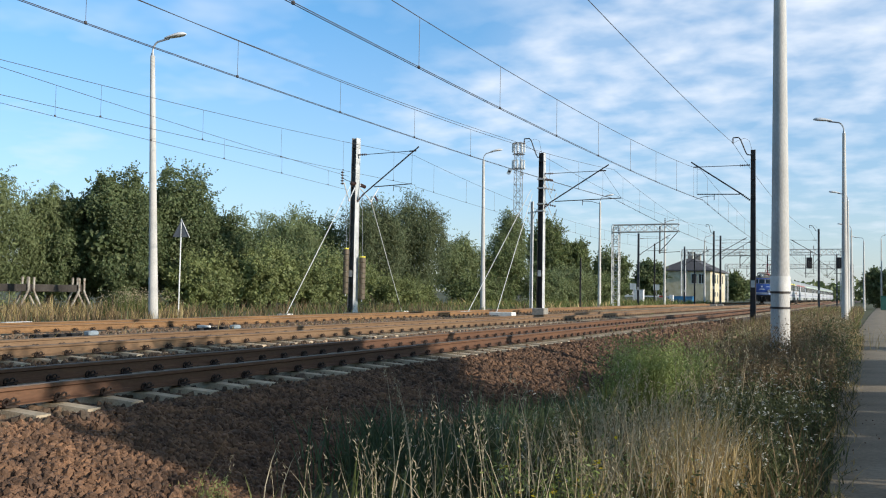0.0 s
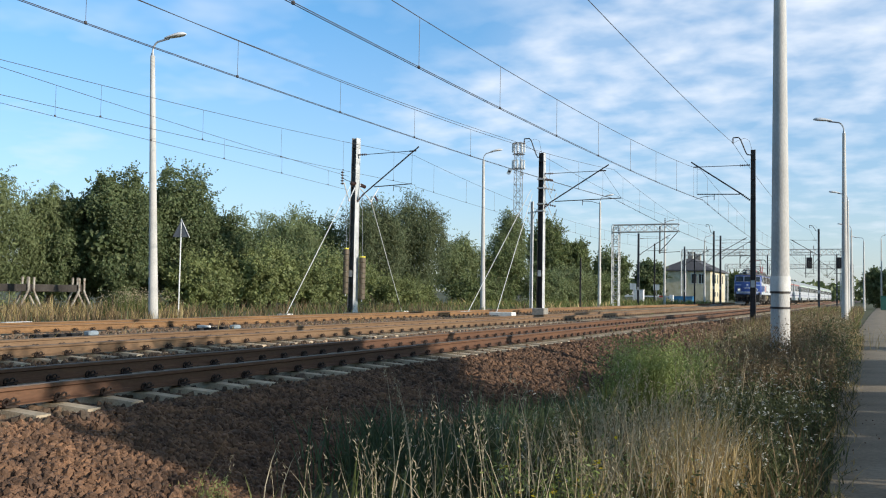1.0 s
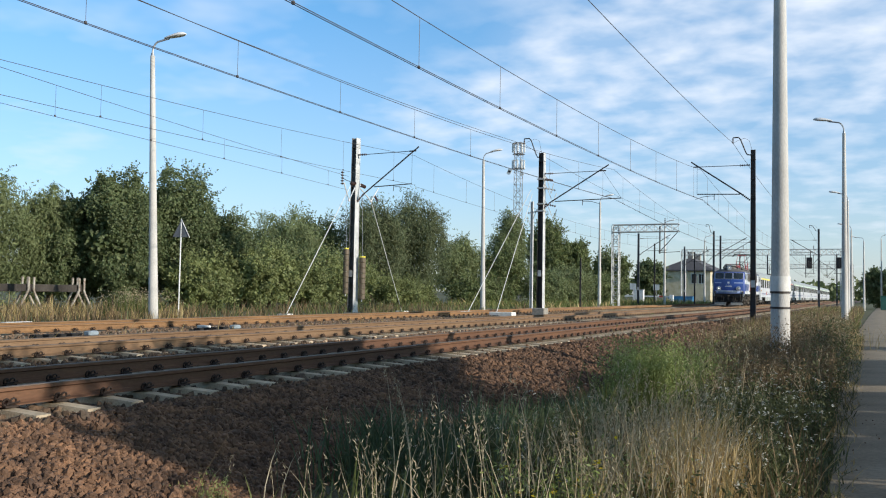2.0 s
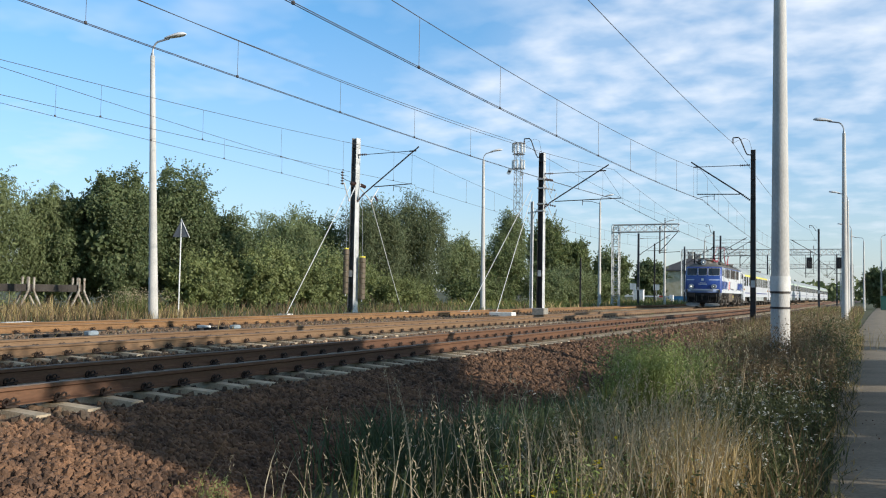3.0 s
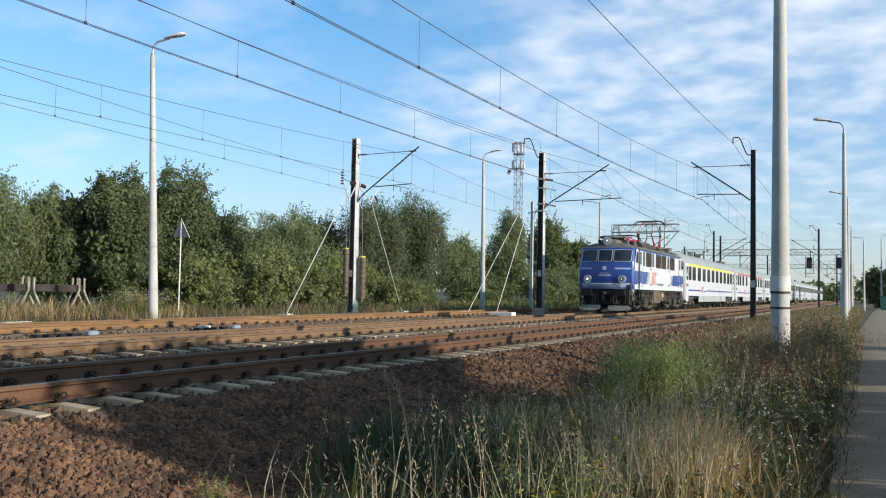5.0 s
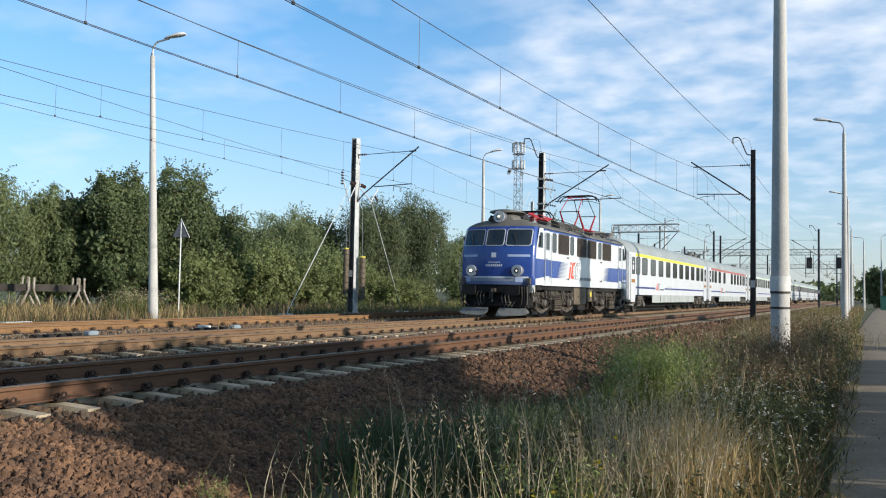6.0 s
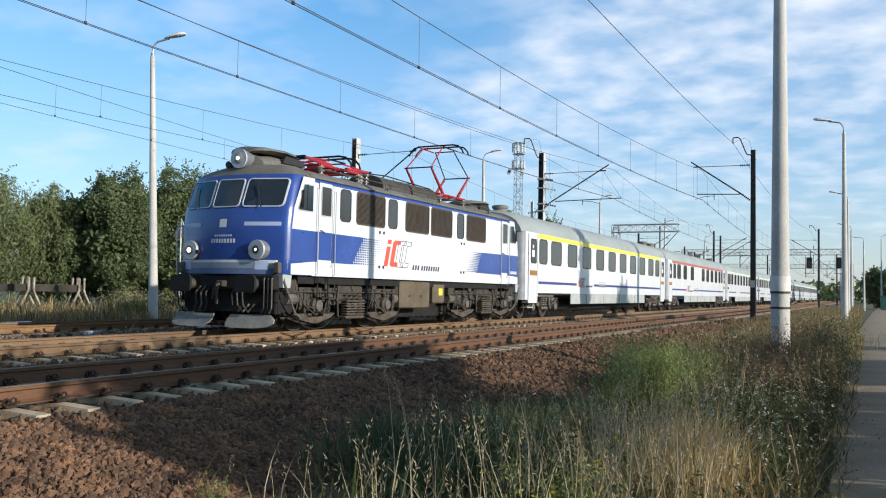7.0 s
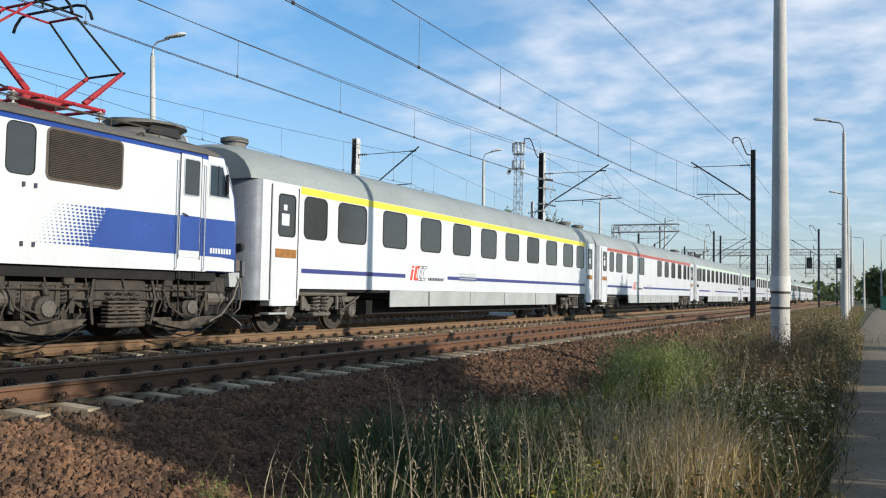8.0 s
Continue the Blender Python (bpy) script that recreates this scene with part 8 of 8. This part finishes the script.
def build_stones():
    rng = np.random.default_rng(21)
    for n, y0, y1, sz in ((28000, 1.8, 11, 0.028), (16000, 11, 24, 0.036), (5000, 24, 48, 0.055)):
        x = rng.uniform(-6.6, -3.95, n)
        y = rng.uniform(y0, y1, n)
        stones("ballast_stones", x, y, sz * rng.uniform(0.6, 1.35, n), STONE, rng, "sharp brown ballast stones on the shoulder", None)
    for n, y0, y1, sz in ((13500, 2, 16, 0.034), (9000, 16, 45, 0.042)):
        x = rng.uniform(-15.2, -6.4, n)
        y = rng.uniform(y0, y1, n)
        stones("ballast_stones", x, y, sz * rng.uniform(0.6, 1.3, n), STONE_PALE, rng, "brown ballast stones between the rails", lambda q: bed_z(q) + 0.002)
    for n, y0, y1 in ((5000, 8, 30), (3500, 30, 60)):
        x, y = rng.uniform(-18.1, -15.6, n), rng.uniform(y0, y1, n)
        stones("gravel_stones", x, y, 0.032 * rng.uniform(0.6, 1.4, n), STONE_PALE, rng, "loose gravel between main line and siding", lambda q: np.interp(q, [-17.5, -15.9], [-0.27, -0.38]))
    n = 700
    x, y = rng.uniform(-0.2, 2.3, n), rng.uniform(5, 32, n)
    stones("path_pebbles", x, y, 0.007 * rng.uniform(0.5, 1.6, n), STONE_PALE, rng, "small pebbles strewn over the path", lambda q: np.full(len(q), -0.61))
    # single loose stones at the foot of the slope
    bed = bpy.data.objects["ballast_bed"]
    metas = []
    for k in range(6):
        s = Shape()
        s.add([(a * (1 + rng.normal(0, 0.2)), b * (1 + rng.normal(0, 0.2)) * 0.8, c * (1 + rng.normal(0, 0.2)) * 0.7) for a, b, c in ICO], ICO_F)
        metas.append(s.mesh("stone", STONE))
    for k in range(260):
        x, y = rng.uniform(-5.7, -4.3), rng.uniform(2.8, 7.5)
        ob = new("stone", metas[k % 6])
        sz = rng.uniform(0.022, 0.034)
        ob.matrix_basis = pose(x, y, float(bed_z(x)) + sz * 0.6, rng.uniform(0, 360), rng.uniform(0, 360), 0) @ Matrix.Diagonal((sz, sz, sz, 1))
        ob.parent = bed


build_stones()


# ---- station building, gantries, tower and clutter ----
PLASTER = material("cream_plaster", (0.68, 0.61, 0.46), 0.9, vary=0.15, scale=1.0, fine=12, bump=0.1, second=(0.55, 0.48, 0.30))
ROOF_DARK = material("dark_sheet_roof", (0.10, 0.095, 0.10), 0.7, vary=0.25, scale=1.0, fine=10, bump=0.1)
PAINT_WHITE = material("white_paint", (0.78, 0.78, 0.76), 0.6, vary=0.12, scale=3, bump=0.05)
PAINT_RED = material("red_paint", (0.50, 0.05, 0.04), 0.6, vary=0.12, scale=3, bump=0.05)
PAINT_BLUE = material("bright_blue_paint", (0.05, 0.22, 0.42), 0.6, vary=0.15, scale=3, bump=0.05)
PAINT_GREEN = material("dark_green_paint", (0.04, 0.16, 0.12), 0.6, vary=0.2, scale=3, bump=0.05)
BOX_GREY = material("blue_grey_enamel", (0.30, 0.36, 0.40), 0.5, vary=0.2, scale=8, bump=0.05)


def lattice(s, a, b, w, h, bays, r=0.04):
    """A four-chord lattice girder from a to b."""
    a, b = Vector(a), Vector(b)
    d = (b - a).normalized()
    side = d.cross(Vector((0, 0, 1))) if abs(d.z) < 0.9 else Vector((1, 0, 0))
    side.normalize()
    up = side.cross(d)
    cs = [side * w / 2 + up * h / 2, side * w / 2 - up * h / 2, -side * w / 2 - up * h / 2, -side * w / 2 + up * h / 2]
    for c in cs:
        s.tube([a + c, b + c], r, 4)
    for i in range(bays):
        p, q = a + (b - a) * (i / bays), a + (b - a) * ((i + 1) / bays)
        for k in range(4):
            c0, c1 = cs[k], cs[(k + 1) % 4]
            s.tube([p + (c0 if i % 2 else c1), q + (c1 if i % 2 else c0)], r * 0.6, 4)
            s.tube([p + c0, p + c1], r * 0.5, 4)


def build_station():
    t = thing("station_building", "cream two-storey station building with dark hipped roof", "building")
    x0, x1, y0, y1, zb, zt = -36.4, -27.25, 170.0, 188.5, -0.9, 6.0
    s = Shape()
    s.box(x0, x1, y0, y1, zb, zt)
    part("wall", s, PLASTER, t, "cream plastered walls")
    s = Shape()
    o = 0.7
    mx = (x0 + x1) / 2
    s.add([(x0 - o, y0 - o, zt), (x1 + o, y0 - o, zt), (x1 + o, y1 + o, zt), (x0 - o, y1 + o, zt), (mx, y0 + 4.2, 8.6), (mx, y1 - 4.2, 8.6), (x0 - o, y0 - o, zt - 0.2), (x1 + o, y0 - o, zt - 0.2), (x1 + o, y1 + o, zt - 0.2), (x0 - o, y1 + o, zt - 0.2)],
          [(0, 1, 4), (1, 2, 5, 4), (2, 3, 5), (3, 0, 4, 5), (0, 6, 7, 1), (1, 7, 8, 2), (2, 8, 9, 3), (3, 9, 6, 0), (6, 9, 8, 7)])
    roof = part("roof", s, ROOF_DARK, t, "dark hipped sheet roof")
    for y in (174.5, 183.0):
        s = Shape()
        s.box(mx - 0.5, mx + 0.5, y - 0.4, y + 0.4, 7.6, 9.7)
        s.box(mx - 0.58, mx + 0.58, y - 0.48, y + 0.48, 9.55, 9.75)
        part("chimney", s, FOUNDATION, roof, "plastered chimney")
    for i in range(5):
        y = y0 + 2.4 + i * 3.2
        for z0, z1, w in ((3.5, 5.3, 0.55),) + (((0.9, 1.8, 0.4),) if i in (1, 2) else ()):
            f = Shape()
            f.box(x1 - 0.02, x1 + 0.05, y - w - 0.08, y + w + 0.08, z0 - 0.08, z1 + 0.08)
            win = part("window", f, PAINT_WHITE, t, "white framed window")
            g = Shape()
            g.box(x1 + 0.05, x1 + 0.06, y - w, y - 0.04, z0, z1)
            g.box(x1 + 0.05, x1 + 0.06, y + 0.04, y + w, z0, z1)
            part("pane", g, GLASS, win)
    for x in (-30.3, -28.9):
        for z0, z1 in ((3.4, 5.2),):
            f = Shape()
            f.box(x - 0.55, x + 0.55, y0 - 0.05, y0 + 0.02, z0 - 0.08, z1 + 0.08)
            win = part("window", f, PAINT_WHITE, t, "white framed window")
            g = Shape()
            g.box(x - 0.47, x - 0.04, y0 - 0.06, y0 - 0.05, z0, z1)
            g.box(x + 0.04, x + 0.47, y0 - 0.06, y0 - 0.05, z0, z1)
            part("pane", g, GLASS, win)


build_station()


def gantry(label, x0, x1, y, z, h, right_leg, posts, signals=()):
    t = thing("catenary_gantry", label, "gantry", "catenary gantries")
    s = Shape()
    lattice(s, (x0, y, z), (x1, y, z), 0.7, h, int((x1 - x0) / 0.9) + 1, 0.05)
    part("beam", s, MAST_GREY, t, "lattice steel beam")
    for x in ([x0 + 0.3, x1 - 0.3] if right_leg else [x0 + 0.3]):
        s = Shape()
        lattice(s, (x, y, -0.6), (x, y, z + 0.3), 0.7, 0.6, 12, 0.05)
        part("leg", s, MAST_GREY, t, "lattice steel leg")
    for x in posts:
        s = Shape()
        s.tube([(x, y, z + 0.2), (x, y, z - 2.6)], 0.07, 8)
        s.tube([(x, y, z - 2.4), (x + 1.8, y, z - 0.4)], 0.04, 6)
        s.tube([(x, y, z - 2.5), (x + 2.0, y, z - 2.4)], 0.03, 6)
        part("drop_post", s, MAST_DARK, t)
    for x in posts:
        s = Shape()
        insulator(s, (x + 0.5, y, z + h / 2), (x + 0.5, y, z + h / 2 + 0.6), 0.1, 4)
        part("insulator", s, INSULATOR, t)
    for x, zz in signals:
        s = Shape()
        s.box(x - 0.45, x + 0.45, y - 0.9, y - 0.6, zz - 2.2, zz - 0.4, 0.08)
        for k in range(3):
            s.tube([(x, y - 0.9, zz - 0.75 - k * 0.5), (x, y - 1.2, zz - 0.75 - k * 0.5)], 0.16, 10)
        s.tube([(x - 0.6, y - 0.5, zz), (x - 0.6, y - 0.5, zz - 3)], 0.04, 5)
        s.tube([(x + 0.6, y - 0.5, zz), (x + 0.6, y - 0.5, zz - 3)], 0.04, 5)
        s.box(x - 0.8, x + 0.8, y - 1.2, y - 0.2, zz - 3.02, zz - 2.96)
        part("signal_head", s, RUBBER, t, "black signal head on a hanging ladder cage")


gantry("grey lattice half gantry over the siding", -23.6, -16.9, 86.5, 7.75, 0.75, False, (-18.8,))
gantry("grey lattice gantry across all tracks", -29.2, -3.4, 152.0, 8.5, 0.95, True, (-25.5, -19.5, -13.5, -8.5), ((-8.6, 8.0), (-4.2, 8.0)))
gantry("distant grey lattice gantry across the tracks", -31.0, -3.0, 215.0, 8.3, 1.0, True, (-26, -21, -13, -8.5))


def build_tower():
    t = thing("radio_tower", "grey lattice telecom tower with white antenna panels", "tower", at=(-59.3, 150, 0))
    s = Shape()
    lattice(s, (0, 0, -0.6), (0, 0, 29.5), 1.25, 1.25, 26, 0.05)
    part("lattice_shaft", s, MAST_MID, t)
    for z in (24.5, 27.2, 29.3):
        s = Shape()
        for k in range(10):
            a = 2 * math.pi * k / 10
            s.tube([(1.15 * math.cos(a), 1.15 * math.sin(a), z), (1.15 * math.cos(a + 0.63), 1.15 * math.sin(a + 0.63), z)], 0.05, 4)
            s.tube([(1.15 * math.cos(a), 1.15 * math.sin(a), z), (0, 0, z)], 0.04, 4)
        part("ring_platform", s, MAST_MID, t)
    for k in range(9):
        a = 2 * math.pi * k / 9
        for z in (25.2, 28.4):
            s = Shape()
            s.box(1.15 * math.cos(a) - 0.12, 1.15 * math.cos(a) + 0.12, 1.15 * math.sin(a) - 0.10, 1.15 * math.sin(a) + 0.10, z - 0.85, z + 0.85, 0.03)
            part("antenna_panel", s, PAINT_WHITE, t, "white antenna panel")
    s = Shape()
    for dx, z in ((-1.4, 23.6), (-1.2, 24.0), (1.2, 23.2)):
        s.tube([(dx, -1.0, z), (dx, -1.4, z)], [0.3, 0.42], 12)
    part("dish", s, PAINT_WHITE, t)


build_tower()


WORN_RAIL = material("worn_grey_rail_paint", (0.46, 0.43, 0.37), 0.8, vary=0.4, scale=4, fine=30, bump=0.2, second=(0.2, 0.15, 0.11))


def buffer_stop():
    t = thing("buffer_stop", "old buffer stop of bent rails with a dark timber beam", "buffer stop", at=(-31.44, 26.81, -0.36))
    t.rotation_euler = (0, 0, radians(72))
    s = Shape()
    s.box(-4.8, 0.06, -0.02, 0.22, 0.98, 1.30, 0.02)
    part("beam", s, TIMBER, t, "dark weathered timber beam")
    for x in (-2.15, 0.0):
        for y, up in ((-0.10, 1.60), (0.62, 1.62)):
            for sgn in (-1, 1):
                s = Shape()
                x0 = x + sgn * 0.11
                pts = [(x0, y, up), (x0, y, 1.05), (x0 + sgn * 0.07, y, 0.86)]
                pts += [(x0 + sgn * (0.07 + 0.55 * k), y, 0.86 * (1 - k ** 0.85) - 0.12 * k) for k in (0.3, 0.65, 1.0)]
                s.tube(pts, 0.052, 6)
                part("bent_rail", s, WORN_RAIL, t, "upright of bent rail with worn pale paint")


def sign_post():
    t = thing("triangular_sign", "triangular railway sign seen from behind on a thin pale post", "sign", at=(-24.0, 25.1, -0.4))
    s = Shape()
    s.tube([(0, 0, -0.2), (0, 0, 3.95)], 0.026, 8)
    part("post", s, PAINT_WHITE, t, "thin pale post")
    s = Shape()
    m = Matrix.Rotation(radians(14), 4, "Z")
    s.prism([(-0.36, 3.28), (0.36, 3.28), (0.0, 3.95)], -0.012, 0.012, m)
    part("sign_plate", s, END_GREY, t, "dark grey back of the triangular plate")
    s = Shape()
    s.tube([m @ Vector((0.39, -0.02, 3.26)), m @ Vector((0.0, -0.02, 4.0))], 0.014, 5)
    part("sign_edge", s, PAINT_WHITE, t, "pale folded edge of the plate")


def switch_box(x, y, z, label):
    t = thing("switch_box", label, "switch machine", "point machines", at=(x, y, z))
    s = Shape()
    s.box(-0.11, 0.11, -0.15, 0.15, 0.0, 0.12, 0.03)
    part("housing", s, BOX_GREY, t, "pale blue-grey housing")
    s = Shape()
    s.box(-0.16, 0.16, -0.7, 0.7, -0.12, 0.0, 0.01)
    s.tube([(-0.1, -1.6, 0.02), (-0.1, -0.2, 0.05)], 0.03, 6)
    for i in range(4):
        s.box(-0.12, 0.12, -1.6 + i * 0.32, -1.45 + i * 0.32, -0.1, 0.08, 0.01)
    part("base", s, RUNNING_DARK, t, "dark steel base and rods")


def white_block(x, y, z, sx, sy, sz, label):
    t = thing("concrete_block", label, "concrete block", at=(x, y, z))
    s = Shape()
    s.box(-sx / 2, sx / 2, -sy / 2, sy / 2, -0.1, sz, 0.015)
    part("block", s, WHITE_BLOCK, t)


def weights(x, y, z0, z1, r, count, cord_z):
    t = thing("tension_weight", "stack of brown concrete tensioning weights beside a mast", "weight", "tension weights", at=(x, y, 0))
    h = (z1 - z0) / count
    for i in range(count):
        s = Shape()
        s.tube([(0, 0, z0 + i * h), (0, 0, z0 + i * h + 0.015), (0, 0, z0 + (i + 0.94) * h - 0.015), (0, 0, z0 + (i + 0.94) * h)], [r - 0.015, r, r, r - 0.015], 14)
        part("weight", s, BATTERY, t, "brown concrete weight")
    s = Shape()
    s.tube([(0, 0, z1), (0, 0, z1 + 0.06)], r * 0.9, 12)
    part("cap", s, YELLOW, t, "yellow painted cap")
    s = Shape()
    s.tube([(0, 0, z0 - 0.12), (0, 0, z1 + 0.1)], 0.03, 6)
    s.tube([(0, 0, z1), (-0.1, 0, cord_z)], 0.012, 5)
    part("rod", s, GALV, t)


def plain_pole(x, y, zb, zt, r, mat, label, foot=None):
    t = thing("steel_pole", label, "pole", "line-side poles", at=(x, y, 0))
    s = Shape()
    i_beam(s, 0, 0, zb, zt, r * 2, r * 1.8, r * 2, r * 1.8)
    part("shaft", s, mat, t)
    if foot:
        s = Shape()
        s.box(-0.3, 0.3, -0.3, 0.3, zb - 0.4, zb + 0.15, 0.03)
        part("foundation", s, FOUNDATION, t)


def gate_arm(x0, x1, y, z):
    t = thing("barrier", "white and red level-crossing barrier", "barrier", at=(0, 0, 0))
    n = 12
    for i in range(n):
        s = Shape()
        a, b = x0 + (x1 - x0) * i / n, x0 + (x1 - x0) * (i + 1) / n
        s.box(a, b, y - 0.05, y + 0.05, z - 0.12, z + 0.12)
        part("boom_segment", s, PAINT_RED if i % 5 == 4 else PAINT_WHITE, t)
    s = Shape()
    s.box(x1 - 0.2, x1 + 0.4, y - 0.3, y + 0.3, z - 1.4, z + 0.3, 0.04)
    part("drive_post", s, PAINT_WHITE, t)


def cabinet(name, x, y, z, sx, sy, sz, mat, label, roof=None):
    t = thing(name, label, "container" if sx > 2 else "cabinet", at=(x, y, z))
    s = Shape()
    s.box(-sx / 2, sx / 2, -sy / 2, sy / 2, 0, sz, 0.04)
    part("body", s, mat, t)
    s = Shape()
    s.box(-sx / 2 - 0.06, sx / 2 + 0.06, -sy / 2 - 0.06, sy / 2 + 0.06, sz, sz + 0.08)
    part("lid", s, roof or mat, t)


buffer_stop()
sign_post()
switch_box(-16.7, 14.6, -0.26, "pale grey point machine between the tracks")
switch_box(-16.7, 19.8, -0.26, "pale grey point machine beside the siding")
white_block(-16.9, 18.7, -0.33, 0.3, 0.25, 0.2, "small whitewashed block beside the siding")
white_block(-22.3, 16.8, -0.3, 0.25, 0.9, 0.14, "long whitewashed slab beside the siding")
white_block(-16.7, 41.0, -0.36, 0.7, 0.6, 0.3, "whitewashed anchor block between the tracks")
weights(-23.05, 36.95, 0.47, 2.6, 0.17, 8, 5.6)
weights(-23.62, 36.30, 0.75, 3.0, 0.14, 8, 6.1)
plain_pole(-22.0, 58.5, -0.3, 7.65, 0.10, MAST_GREY, "grey steel pole beside the siding", True)
plain_pole(-23.3, 74.5, -0.3, 4.2, 0.07, MAST_DARK, "thin dark pole among the shrubs")
plain_pole(-26.8, 120.0, -0.4, 8.2, 0.09, MAST_DARK, "distant dark steel pole")
plain_pole(-21.5, 121.0, -0.4, 7.0, 0.10, MAST_DARK, "distant dark steel pole")
gate_arm(-36.2, -28.6, 140.0, 0.75)
cabinet("signal_cabinet", -31.9, 132.0, -0.5, 1.6, 0.8, 2.2, PAINT_WHITE, "white signalling cabinet near the crossing")
cabinet("container", -29.2, 152.0, -0.7, 4.2, 2.4, 1.5, PAINT_BLUE, "bright blue container near the station", None)
cabinet("container", 2.9, 140.0, -0.6, 2.6, 2.2, 2.0, PAINT_GREEN, "dark green container beside the path", None)
for i, y in enumerate((120.0, 128.0)):
    t = thing("road_sign", "white square sign on a thin post", "sign", at=(-29.8 + i * 1.5, y, -0.4))
    s = Shape()
    s.tube([(0, 0, 0), (0, 0, 3.0)], 0.04, 6)
    part("post", s, GALV, t)
    s = Shape()
    s.box(-0.45, 0.45, -0.03, 0.0, 2.1, 2.95)
    part("sign_plate", s, PAINT_WHITE, t, "white sign plate")


# ---- tracks ----
build_track("near_track", T1, 0.0, -30, 700, 2.0, 80, RAIL, "near main track with rusty rails on concrete sleepers", 32)
build_track("far_track", T2, -0.008, -30, 700, 4.0, 85, RAIL_TAN, "far main track with rusty rails on concrete sleepers", 32)
build_track("siding_track", T3, Z3, -30, 400, 10.0, 60, RAIL_ORANGE, "siding track with rusty rails", 40)

motions()
